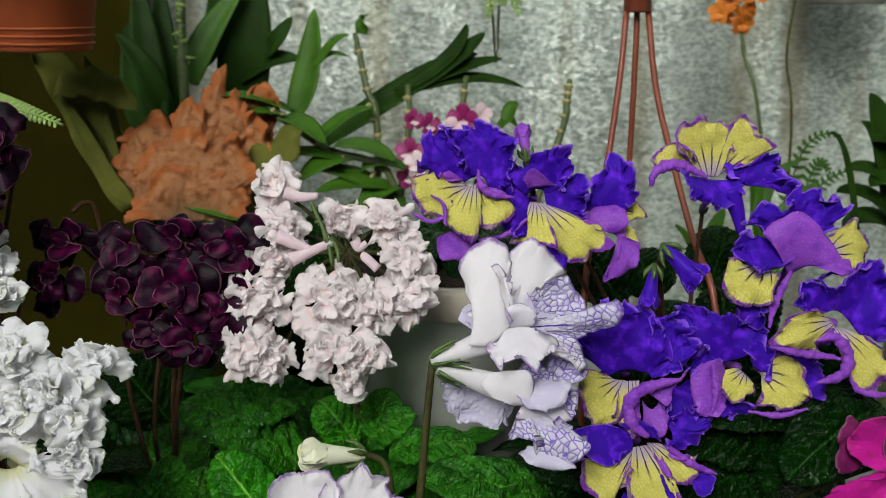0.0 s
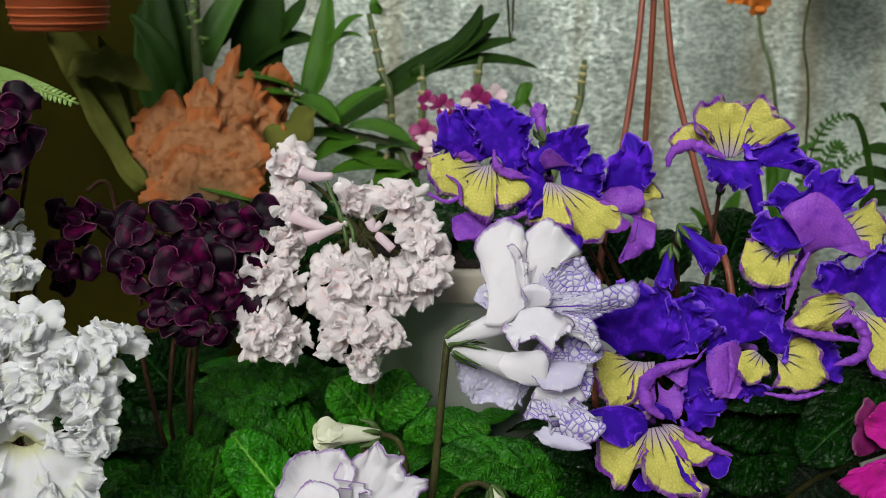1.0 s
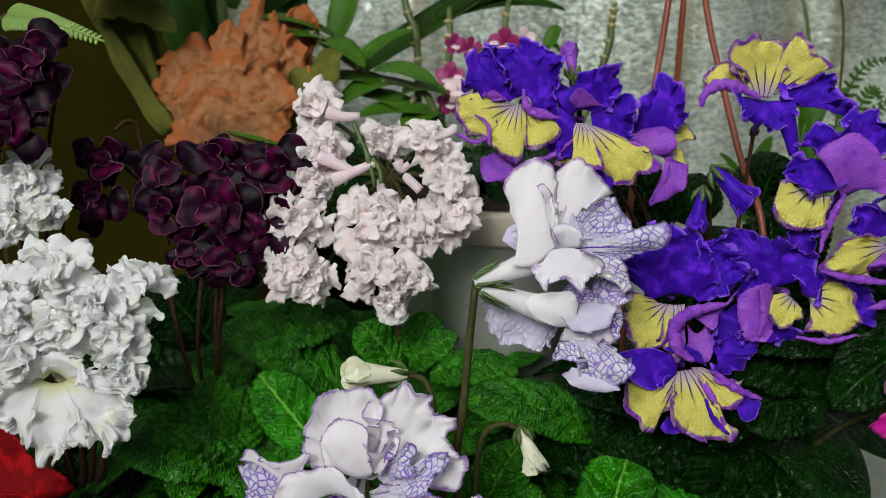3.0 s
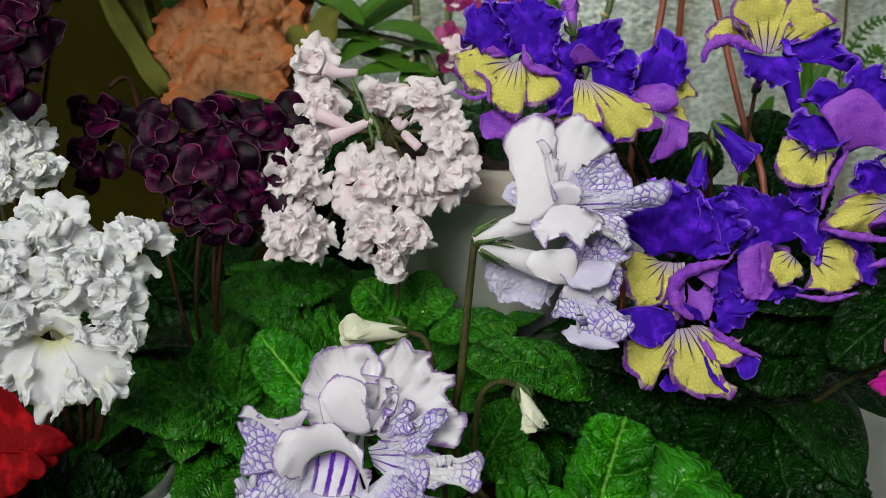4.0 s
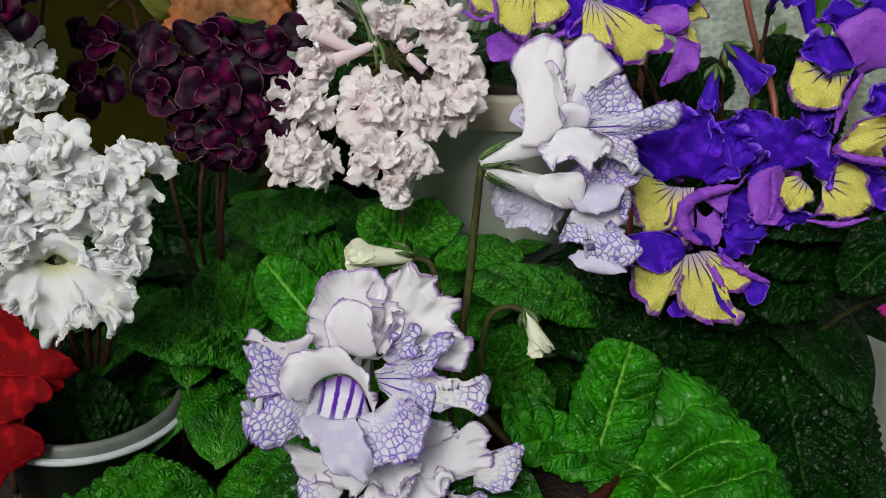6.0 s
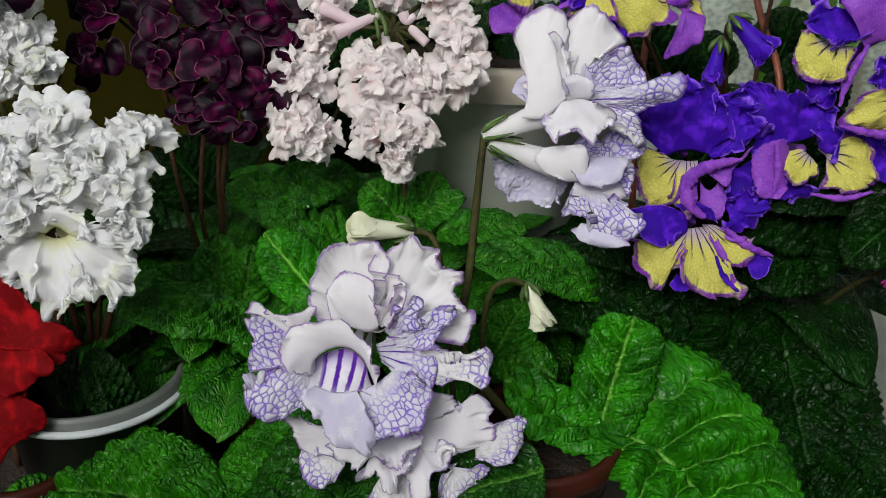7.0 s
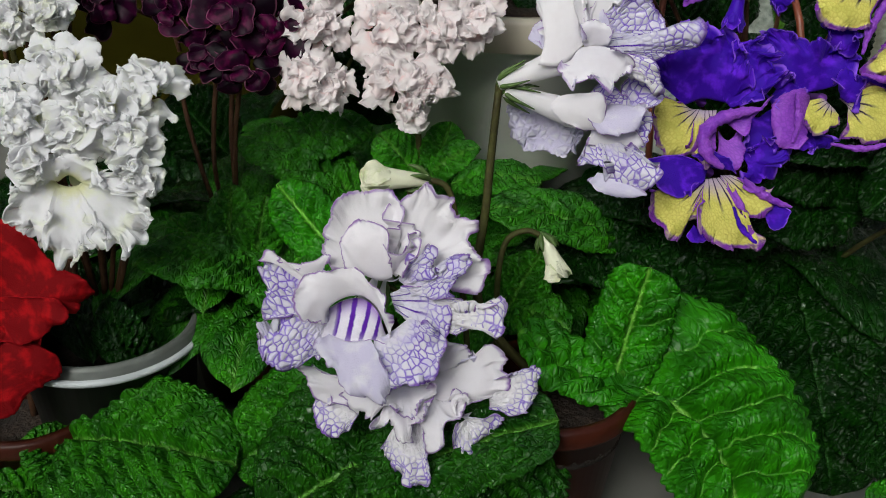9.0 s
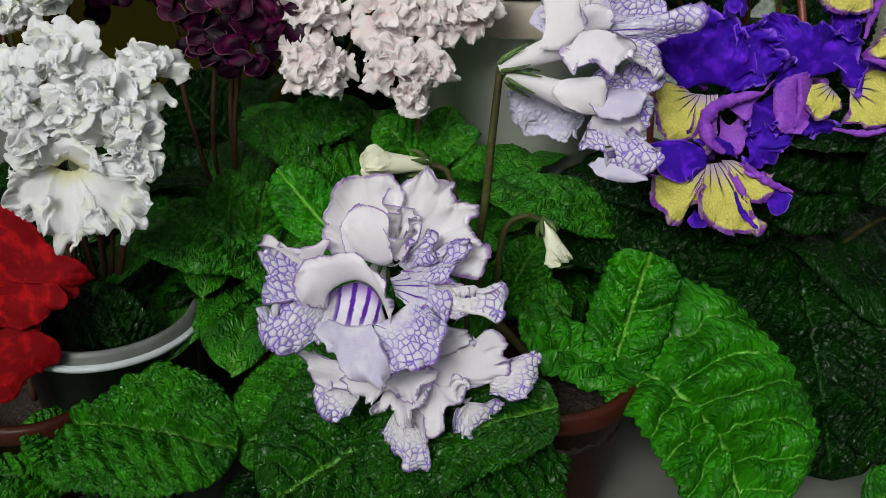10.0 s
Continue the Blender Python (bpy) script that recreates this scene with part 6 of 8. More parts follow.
lobe(head, place, ((35.5, 8.5, -13), (38.5, 2, -13.5)), ((38, -4.5, -10.5), (50, -4.5, -10.5), (55, 9, -11), (47.5, 18.5, -10.5)), "purple", "purple", bulge=0.05, frill=2.8, wl=5.0, wave=1.7, frill_from=0.55, fine_steps=14)
lobe(head, place, ((10, -14.5, -6.5), (14.5, -21, -6.5)), ((11.5, -34, -3.5), (20.5, -36, -4), (24, -24, -4), (22, -14.5, -4)), "mauve", "mauve", bulge=0.1, frill=0.8, wl=7, wave=0.9)
place = (0.1144, 0.5300, 1.0814)
bk, head = flower(duo, place, (0.0, -0.1, 1), 0.03, "mauve", 0.0032, deep=13)
stalk(duo, bk, DT, 0.0016, "brown_stem", 0.02)
lobe(head, place, ((-2.5, 5, -5), (-4, -2.5, -5)), ((-17, 10, 2.5), (-38.5, 8, 3.5), (-34, -4.5, 3), (-20, -13, 2.5), (-9.5, -5.5, 2.5)), "purple", "purple", bulge=0.1, frill=0.8, wl=7, wave=1.0)
lobe(head, place, ((-7, -4, -6), (-0.5, -3.5, -6)), ((-37, -8.5, 3), (-35, -20, 3), (-26.5, -33.5, 2.5), (-20, -36.5, 2.5), (-15.5, -26.5, 2.5), (-8, -24.5, 2)), "yellow", "mauve", bulge=0.2, frill=1.5, wl=6.5, wave=1.4)
lobe(head, place, ((-3.5, -2, -6), (6.5, -0.5, -6)), ((-11.5, -25, 3.5), (-1.5, -34.5, 3), (12, -39.5, 2.5), (25.5, -39.5, 2), (21, -28.5, 2), (14.5, -19.5, 2.5)), "yellow", "mauve", bulge=0.2, frill=1.5, wl=6.5, wave=1.4)
lobe(head, place, ((4.5, 0.5, -6), (10.5, 0.5, -6.5)), ((14, -17, 0.5), (25, -23.5, 0), (32, -19.5, 0), (37.5, -14.5, -0.5), (24.5, -6, 0)), "yellow", "mauve", bulge=0.2, frill=1.5, wl=6.5, wave=1.4)
rolled_edge(head, place, ((15.5, -1.5, 2.5), (24.5, -8.5, 2), (34, -13.5, 2), (43, -16.5, 1.5)), (1.6, 3.0, 2.6, 0.8), "mauve")
lobe(head, place, ((32.5, -15, -3), (37, -15, -3.5)), ((28, -22.5, 2), (31.5, -29, 2), (37.5, -28, 1.5), (42.5, -18, 1.5)), "purple", "purple", bulge=0.2, frill=0.8, wl=7, wave=0.9)
rolled_edge(head, place, ((10, -16.5, 5.5), (15, -28, 5.5), (26, -39, 5)), (0.8, 2.0, 0.8), "purple")
lobe(head, place, ((-9.5, -27.5, -3), (-3, -33.5, -3)), ((-13.5, -33, -0.5), (-8.5, -37, -1), (0.5, -35.5, -1)), "purple", "purple", bulge=0.1, frill=0.8, wl=7, wave=0.9)
lobe(head, place, ((-4.5, 5.5, -4), (4, 3.5, -4)), ((-11, 10.5, 2.5), (-2.5, 13.5, 2), (7, 10, 2), (10.5, 3, 1.5)), "purple", "purple", bulge=0.2, frill=0.8, wl=7, wave=0.9)
bud(duo, (0.1233, 0.5602, 1.1793), (0.1195, 0.5547, 1.1573), 0.0058, "purple", [DT, (0.1339, 0.5907, 1.1364), (0.1286, 0.5688, 1.1727), (0.1233, 0.5605, 1.1806)], "brown_stem")
bud(duo, (0.1280, 0.5582, 1.1921), (0.1471, 0.5484, 1.1734), 0.0080, "purple", [DT, (0.1370, 0.5907, 1.1364), (0.1284, 0.5704, 1.1791), (0.1280, 0.5582, 1.1921)], "brown_stem", 0.5)
bud(duo, (0.0514, 0.6053, 1.2364), (0.0489, 0.6150, 1.2545), 0.005, "mauve", [(0.0595, 0.6146, 1.1910), (0.0569, 0.6148, 1.2123), (0.0514, 0.6051, 1.2354)], "stem")
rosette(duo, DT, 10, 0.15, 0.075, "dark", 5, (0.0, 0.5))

# ---------------------------------------------------------------- blush double plant, white pot behind
blu = root("streptocarpus_plant", (-0.0646, 0.6269, 1.0334)[:2] + (BENCH,), "blush white double streptocarpus with frilled flowers", "potted plant", "potted plants on the bench")
BC = np.array(blu.location)
pot(blu, BC, 0.045, 0.10, "brown_pot")
BH = np.array((-0.0630, 0.6349, 1.1689))
place = (-0.1095, 0.6386, 1.2128)
bk, head = flower(blu, place, (0, 0, 1), 0.016, "blush_tube", 0.0042, deep=6)
pompom(head, place, 17, 19, "blush", spin=20)
stalk(blu, bk, BH, 0.0015, "stem", 0.004)
place = (-0.1025, 0.6229, 1.1859)
bk, head = flower(blu, place, (0, 0, 1), 0.016, "blush_tube", 0.0042, deep=6)
pompom(head, place, 19, 20, "blush", spin=0)
stalk(blu, bk, BH, 0.0015, "stem", 0.004)
place = (-0.0689, 0.6459, 1.1877)
bk, head = flower(blu, place, (0, 0, 1), 0.016, "blush_tube", 0.0042, deep=6)
pompom(head, place, 14, 15, "blush")
stalk(blu, bk, BH, 0.0015, "stem", 0.004)
place = (-0.0374, 0.6351, 1.1900)
bk, head = flower(blu, place, (0, 0, 1), 0.016, "blush_tube", 0.0042, deep=6)
pompom(head, place, 21, 17, "blush")
stalk(blu, bk, BH, 0.0015, "stem", 0.004)
place = (-0.0240, 0.6229, 1.1664)
bk, head = flower(blu, place, (0, 0, 1), 0.016, "blush_tube", 0.0042, deep=6)
pompom(head, place, 22, 21, "blush")
stalk(blu, bk, BH, 0.0015, "stem", 0.004)
place = (-0.0208, 0.6117, 1.1465)
bk, head = flower(blu, place, (0, 0, 1), 0.016, "blush_tube", 0.0042, deep=6)
pompom(head, place, 17, 18, "blush")
stalk(blu, bk, BH, 0.0015, "stem", 0.004)
place = (-0.1087, 0.6122, 1.1684)
bk, head = flower(blu, place, (0, 0, 1), 0.016, "blush_tube", 0.0042, deep=6)
pompom(head, place, 16, 16, "blush")
stalk(blu, bk, BH, 0.0015, "stem", 0.004)
place = (-0.1173, 0.5975, 1.1460)
bk, head = flower(blu, place, (0, 0, 1), 0.016, "blush_tube", 0.0042, deep=6)
pompom(head, place, 23, 20, "blush")
stalk(blu, bk, BH, 0.0015, "stem", 0.004)
place = (-0.1212, 0.5882, 1.1203)
bk, head = flower(blu, place, (0, 0, 1), 0.016, "blush_tube", 0.0042, deep=6)
pompom(head, place, 20, 20, "blush")
stalk(blu, bk, BH, 0.0015, "stem", 0.004)
place = (-0.1091, 0.5894, 1.1107)
bk, head = flower(blu, place, (0, 0, 1), 0.016, "blush_tube", 0.0042, deep=6)
pompom(head, place, 16, 18, "blush")
stalk(blu, bk, BH, 0.0015, "stem", 0.004)
place = (-0.0738, 0.5995, 1.1473)
bk, head = flower(blu, place, (0, 0, 1), 0.016, "blush_tube", 0.0042, deep=6)
pompom(head, place, 23, 25, "blush")
stalk(blu, bk, BH, 0.0015, "stem", 0.004)
place = (-0.0460, 0.6035, 1.1438)
bk, head = flower(blu, place, (0, 0, 1), 0.016, "blush_tube", 0.0042, deep=6)
pompom(head, place, 20, 20, "blush")
stalk(blu, bk, BH, 0.0015, "stem", 0.004)
place = (-0.0662, 0.5867, 1.1195)
bk, head = flower(blu, place, (0, 0, 1), 0.016, "blush_tube", 0.0042, deep=6)
pompom(head, place, 24, 21, "blush")
stalk(blu, bk, BH, 0.0015, "stem", 0.004)
place = (-0.0483, 0.5903, 1.1129)
bk, head = flower(blu, place, (0, 0, 1), 0.016, "blush_tube", 0.0042, deep=6)
pompom(head, place, 18, 14, "blush")
stalk(blu, bk, BH, 0.0015, "stem", 0.004)
place = (-0.0587, 0.5845, 1.1007)
bk, head = flower(blu, place, (0, 0, 1), 0.016, "blush_tube", 0.0042, deep=6)
pompom(head, place, 13, 13, "blush")
stalk(blu, bk, BH, 0.0015, "stem", 0.004)
tube("corolla_tube", local((-0.0774, 0.6137, 1.1755), ((-5, -0.5, 10), (-16, 4, 10.5), (-26.5, 9, 11))), [0.0026, 0.0036, 0.0045], "blush_tube", blu, "rosy flower tube", sides=14)
tube("corolla_tube", local((-0.0774, 0.6137, 1.1755), ((8.5, 5, 9.5), (-7.5, -2, 10), (-18, -6.5, 10.5))), [0.0024, 0.0035, 0.0046], "blush_tube", blu, "rosy flower tube", sides=14)
tube("corolla_tube", local((-0.0774, 0.6137, 1.1755), ((29.5, 4.5, 9), (24.5, 1, 9), (22, 6, 9.5))), [0.002, 0.0026, 0.0036], "blush_tube", blu, "rosy flower tube", sides=14)
tube("corolla_tube", local((-0.0774, 0.6137, 1.1755), ((36.5, -12, 8.5), (28.5, -4.5, 9), (26, -3, 9))), [0.003, 0.0029, 0.0019], "blush_tube", blu, "rosy flower tube", sides=14)
tube("corolla_tube", local((-0.0774, 0.6137, 1.1755), ((-1.5, 34, 10), (-13, 33.5, 10.5), (-22, 36.5, 11))), [0.0022, 0.0032, 0.0043], "blush_tube", blu, "rosy flower tube", sides=14)
tube("flower_stalk", local((-0.0774, 0.6137, 1.1755), ((8.5, -10, 10.5), (4, 9, 11), (-1.5, 21, 11), (-5.5, 30, 11.5))), 0.0013, "sepal", blu, sides=8)
tube("flower_stalk", local((-0.0774, 0.6137, 1.1755), ((4.5, 4, 11), (1, 16, 11), (-3, 17.5, 11))), 0.0013, "sepal", blu, sides=8)
tube("flower_stalk", local((-0.0774, 0.6137, 1.1755), ((12.5, -8, 10.5), (11, 0.5, 10.5), (6.5, 7.5, 11))), 0.0013, "sepal", blu, sides=8)
tube("flower_stalk", [BC + (0, 0, 0.1), (-0.0639, 0.6297, 1.0861), BH], 0.0022, "stem", blu)
tube("flower_stalk", [BC + (0.01, 0, 0.1), (-0.0573, 0.6166, 1.0751), BH], 0.0020, "stem", blu)
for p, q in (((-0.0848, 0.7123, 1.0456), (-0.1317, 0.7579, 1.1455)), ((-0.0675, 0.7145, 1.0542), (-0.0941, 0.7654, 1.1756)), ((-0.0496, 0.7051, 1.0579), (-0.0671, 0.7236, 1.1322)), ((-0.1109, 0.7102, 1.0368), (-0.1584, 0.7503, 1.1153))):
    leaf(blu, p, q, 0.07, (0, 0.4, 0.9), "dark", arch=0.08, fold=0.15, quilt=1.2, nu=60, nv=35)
rosette(blu, BC + (0, 0, 0.095), 12, 0.13, 0.072, "mid", 11, (0.05, 0.6))

# ---------------------------------------------------------------- maroon double plant
mar = root("streptocarpus_plant", (-0.1859, 0.6265, 1.0318)[:2] + (BENCH,), "dark maroon velvety double streptocarpus on brown stalks", "potted plant", "potted plants on the bench")
MC = np.array(mar.location)
pot(mar, MC, 0.045, 0.10, "brown_pot")
place = (-0.2388, 0.6084, 1.1845)
bk, head = flower(mar, place, (0, 0, 1), 0.02, "maroon", 0.0042, deep=6)
pompom(head, place, 22, 18, "maroon", frill=1.1, wl=14.0, inner='maroon_light', count=(4, 3, 1), wave=1.3)
stalk(mar, bk, (-0.1840, 0.6273, 1.1177), 0.0015, "brown_stem", 0.004)
place = (-0.2430, 0.5981, 1.1619)
bk, head = flower(mar, place, (0, 0, 1), 0.02, "maroon", 0.0042, deep=6)
pompom(head, place, 18, 20, "maroon", frill=1.1, wl=14.0, inner='maroon_light', count=(4, 3, 1), wave=1.3)
stalk(mar, bk, (-0.1840, 0.6273, 1.1177), 0.0015, "brown_stem", 0.004)
place = (-0.1971, 0.6083, 1.1741)
bk, head = flower(mar, place, (0, 0, 1), 0.02, "maroon", 0.0042, deep=6)
pompom(head, place, 27, 25, "maroon", frill=1.1, wl=14.0, inner='maroon_light', count=(4, 3, 1), wave=1.3)
stalk(mar, bk, (-0.1840, 0.6273, 1.1177), 0.0015, "brown_stem", 0.004)
place = (-0.1713, 0.6175, 1.1794)
bk, head = flower(mar, place, (0, 0, 1), 0.02, "maroon", 0.0042, deep=6)
pompom(head, place, 25, 19, "maroon", frill=1.1, wl=14.0, inner='maroon_light', count=(4, 3, 1), wave=1.3)
stalk(mar, bk, (-0.1840, 0.6273, 1.1177), 0.0015, "brown_stem", 0.004)
place = (-0.1401, 0.6115, 1.1773)
bk, head = flower(mar, place, (0, 0, 1), 0.02, "maroon", 0.0042, deep=6)
pompom(head, place, 30, 24, "maroon", frill=1.1, wl=14.0, inner='maroon_light', count=(4, 3, 1), wave=1.3)
stalk(mar, bk, (-0.1840, 0.6273, 1.1177), 0.0015, "brown_stem", 0.004)
place = (-0.1972, 0.5938, 1.1572)
bk, head = flower(mar, place, (0, 0, 1), 0.02, "maroon", 0.0042, deep=6)
pompom(head, place, 20, 19, "maroon", frill=1.1, wl=14.0, inner='maroon_light', count=(4, 3, 1), wave=1.3)
stalk(mar, bk, (-0.1840, 0.6273, 1.1177), 0.0015, "brown_stem", 0.004)
place = (-0.1701, 0.5938, 1.1546)
bk, head = flower(mar, place, (0, 0, 1), 0.02, "maroon", 0.0042, deep=6)
pompom(head, place, 26, 25, "maroon", frill=1.1, wl=14.0, inner='maroon_light', count=(4, 3, 1), wave=1.3)
stalk(mar, bk, (-0.1840, 0.6273, 1.1177), 0.0015, "brown_stem", 0.004)
place = (-0.1445, 0.5960, 1.1462)
bk, head = flower(mar, place, (0, 0, 1), 0.02, "maroon", 0.0042, deep=6)
pompom(head, place, 27, 24, "maroon", frill=1.1, wl=14.0, inner='maroon_light', count=(4, 3, 1), wave=1.3)
stalk(mar, bk, (-0.1840, 0.6273, 1.1177), 0.0015, "brown_stem", 0.004)
place = (-0.1843, 0.5875, 1.1323)
bk, head = flower(mar, place, (0, 0, 1), 0.02, "maroon", 0.0042, deep=6)
pompom(head, place, 22, 18, "maroon", frill=1.1, wl=14.0, inner='maroon_light', count=(4, 3, 1), wave=1.3)
stalk(mar, bk, (-0.1840, 0.6273, 1.1177), 0.0015, "brown_stem", 0.004)
place = (-0.1586, 0.5823, 1.1211)
bk, head = flower(mar, place, (0, 0, 1), 0.02, "maroon", 0.0042, deep=6)
pompom(head, place, 25, 20, "maroon", frill=1.1, wl=14.0, inner='maroon_light', count=(4, 3, 1), wave=1.3)
stalk(mar, bk, (-0.1840, 0.6273, 1.1177), 0.0015, "brown_stem", 0.004)
place = (-0.1272, 0.6081, 1.1547)
bk, head = flower(mar, place, (0, 0, 1), 0.02, "maroon", 0.0042, deep=6)
pompom(head, place, 18, 21, "maroon", frill=1.1, wl=14.0, inner='maroon_light', count=(4, 3, 1), wave=1.3)
stalk(mar, bk, (-0.1840, 0.6273, 1.1177), 0.0015, "brown_stem", 0.004)
for a, b in (((-0.1911, 0.5960, 1.0336), (-0.2079, 0.6102, 1.1114)), ((-0.1901, 0.6080, 1.0403), (-0.1843, 0.6159, 1.1136)), ((-0.1775, 0.6080, 1.0404), (-0.1682, 0.6160, 1.1137)), ((-0.1795, 0.6126, 1.0383), (-0.1764, 0.6255, 1.1104))):
    tube("flower_stalk", [MC + (0, 0, 0.095), a, (np.array(a) + b) / 2 + (-0.002, 0, 0), b], 0.0016, "brown_stem", mar)
tube("flower_stalk", [(-0.2075, 0.6186, 1.1242), (-0.2180, 0.6214, 1.1767), (-0.2206, 0.6175, 1.2026), (-0.2261, 0.6134, 1.2069), (-0.2315, 0.6072, 1.2024)], 0.0015, "brown_stem", mar)
rosette(mar, MC + (0, 0, 0.095), 12, 0.12, 0.060, "mid", 12, (0.0, 0.5))

mar2 = root("streptocarpus_plant", (-0.3208, 0.5854, 1.1149)[:2] + (BENCH,), "tall dark maroon streptocarpus at the bench end", "potted plant", "potted plants on the bench")
pot(mar2, mar2.location, 0.045, 0.10, "brown_pot")
place = (-0.2717, 0.5660, 1.2402)
bk, head = flower(mar2, place, (0, 0, 1), 0.02, "maroon", 0.0042, deep=6)
pompom(head, place, 31, 26, "maroon", frill=1.1, wl=14.0, inner='maroon_light', count=(4, 3, 1), wave=1.3)
stalk(mar2, bk, np.array(mar2.location) + (0, 0, 0.1), 0.0015, "brown_stem", 0.004)
place = (-0.2559, 0.5703, 1.2507)
bk, head = flower(mar2, place, (0, 0, 1), 0.02, "maroon", 0.0042, deep=6)
pompom(head, place, 22, 22, "maroon", frill=1.1, wl=14.0, inner='maroon_light', count=(4, 3, 1), wave=1.3)
stalk(mar2, bk, np.array(mar2.location) + (0, 0, 0.1), 0.0015, "brown_stem", 0.004)
place = (-0.2730, 0.5563, 1.2131)
bk, head = flower(mar2, place, (0, 0, 1), 0.02, "maroon", 0.0042, deep=6)
pompom(head, place, 21, 22, "maroon", frill=1.1, wl=14.0, inner='maroon_light', count=(4, 3, 1), wave=1.3)
stalk(mar2, bk, np.array(mar2.location) + (0, 0, 0.1), 0.0015, "brown_stem", 0.004)
place = (-0.2940, 0.5652, 1.2402)
bk, head = flower(mar2, place, (0, 0, 1), 0.02, "maroon", 0.0042, deep=6)
pompom(head, place, 26, 31, "maroon", frill=1.1, wl=14.0, inner='maroon_light', count=(4, 3, 1), wave=1.3)
stalk(mar2, bk, np.array(mar2.location) + (0, 0, 0.1), 0.0015, "brown_stem", 0.004)
rosette(mar2, np.array(mar2.location) + (0, 0, 0.095), 9, 0.12, 0.06, "dark", 13, (0.0, 0.5))

# ---------------------------------------------------------------- white frilled plant
whi = root("streptocarpus_plant", (-0.2419, 0.5205, 0.9789)[:2] + (BENCH,), "white frilled double streptocarpus with yellowish throats in a shaded pot", "potted plant", "potted plants on the bench")
WC = np.array(whi.location)
RIM = (-0.2419, 0.5205, 0.9789)[2]
# outer pot body, coloured as it stands in shadow
pot(whi, WC, 0.054, RIM - BENCH, "dark_pot", rim=0.004, lip=1.01, soil=False, name="cache_pot", label="plastic outer pot coloured dark for shade")
lathe("pot_lip", (WC[0], WC[1], RIM + 0.005), [(0.0500, -0.0060), (0.0515, 0.0010), (0.0540, 0.0022), (0.0556, 0.0018), (0.0566, -0.0006), (0.0574, -0.0048)], "pot_lip", whi, "dull clear plastic pot lip", sides=64)
lathe("lip_edge", (WC[0], WC[1], RIM + 0.005), [(0.0570, -0.0045), (0.0596, -0.0050), (0.0603, -0.0062), (0.0600, -0.0080), (0.0574, -0.0086)], "flange", whi, "pale grey plastic flange", sides=64)
pot(whi, WC + (0, 0, 0.008), 0.0465, RIM - BENCH - 0.011, "brown_pot", label="reddish-brown inner pot")
place = (-0.2370, 0.5114, 1.1444)
bk, head = flower(whi, place, (0, 0, 1), 0.02, "cream", 0.0042, deep=6)
pompom(head, place, 24, 22, "cream", frill=1.8, wl=5.6, count=(6, 4, 4))
stalk(whi, bk, WC + (0, 0, 0.1), 0.0015, "brown_stem", 0.004)
place = (-0.1946, 0.5115, 1.1344)
bk, head = flower(whi, place, (0, 0, 1), 0.02, "cream", 0.0042, deep=6)
pompom(head, place, 23, 20, "cream", frill=1.8, wl=5.6, count=(6, 4, 4))
stalk(whi, bk, WC + (0, 0, 0.1), 0.0015, "brown_stem", 0.004)
place = (-0.2659, 0.5034, 1.1307)
bk, head = flower(whi, place, (0, 0, 1), 0.02, "cream", 0.0042, deep=6)
pompom(head, place, 21, 21, "cream", frill=1.8, wl=5.6, count=(6, 4, 4))
stalk(whi, bk, WC + (0, 0, 0.1), 0.0015, "brown_stem", 0.004)
place = (-0.2529, 0.4922, 1.1220)
bk, head = flower(whi, place, (0, 0, 1), 0.02, "cream", 0.0042, deep=6)
pompom(head, place, 18, 17, "cream", frill=1.8, wl=5.6, count=(6, 4, 4))
stalk(whi, bk, WC + (0, 0, 0.1), 0.0015, "brown_stem", 0.004)
place = (-0.2279, 0.4897, 1.1185)
bk, head = flower(whi, place, (0, 0, 1), 0.02, "cream", 0.0042, deep=6)
pompom(head, place, 21, 17, "cream", frill=1.8, wl=5.6, count=(6, 4, 4))
stalk(whi, bk, WC + (0, 0, 0.1), 0.0015, "brown_stem", 0.004)
place = (-0.1985, 0.4948, 1.1119)
bk, head = flower(whi, place, (0, 0, 1), 0.02, "cream", 0.0042, deep=6)
pompom(head, place, 19, 17, "cream", frill=1.8, wl=5.6, count=(6, 4, 4))
stalk(whi, bk, WC + (0, 0, 0.1), 0.0015, "brown_stem", 0.004)
place = (-0.2496, 0.4853, 1.1021)
bk, head = flower(whi, place, (0, 0, 1), 0.02, "cream", 0.0042, deep=6)
pompom(head, place, 17, 15, "cream", frill=1.8, wl=5.6, count=(6, 4, 4))
stalk(whi, bk, WC + (0, 0, 0.1), 0.0015, "brown_stem", 0.004)
place = (-0.1968, 0.4851, 1.0964)
bk, head = flower(whi, place, (0, 0, 1), 0.02, "cream", 0.0042, deep=6)
pompom(head, place, 14, 13, "cream", frill=1.8, wl=5.6, count=(6, 4, 4))
stalk(whi, bk, WC + (0, 0, 0.1), 0.0015, "brown_stem", 0.004)
place = (-0.2115, 0.4976, 1.1269)
bk, head = flower(whi, place, (0, 0, 1), 0.02, "cream", 0.0042, deep=6)
pompom(head, place, 17, 15, "cream", frill=1.8, wl=5.6, count=(6, 4, 4))
stalk(whi, bk, WC + (0, 0, 0.1), 0.0015, "brown_stem", 0.004)
place = (-0.2721, 0.5679, 1.1812)
bk, head = flower(whi, place, (0, 0, 1), 0.02, "cream", 0.0042, deep=6)
pompom(head, place, 19, 17, "cream", frill=1.8, wl=5.6, count=(6, 4, 4))
stalk(whi, bk, WC + (-0.02, 0, 0.1), 0.0015, "brown_stem", 0.004)
place = (-0.2598, 0.5597, 1.1630)
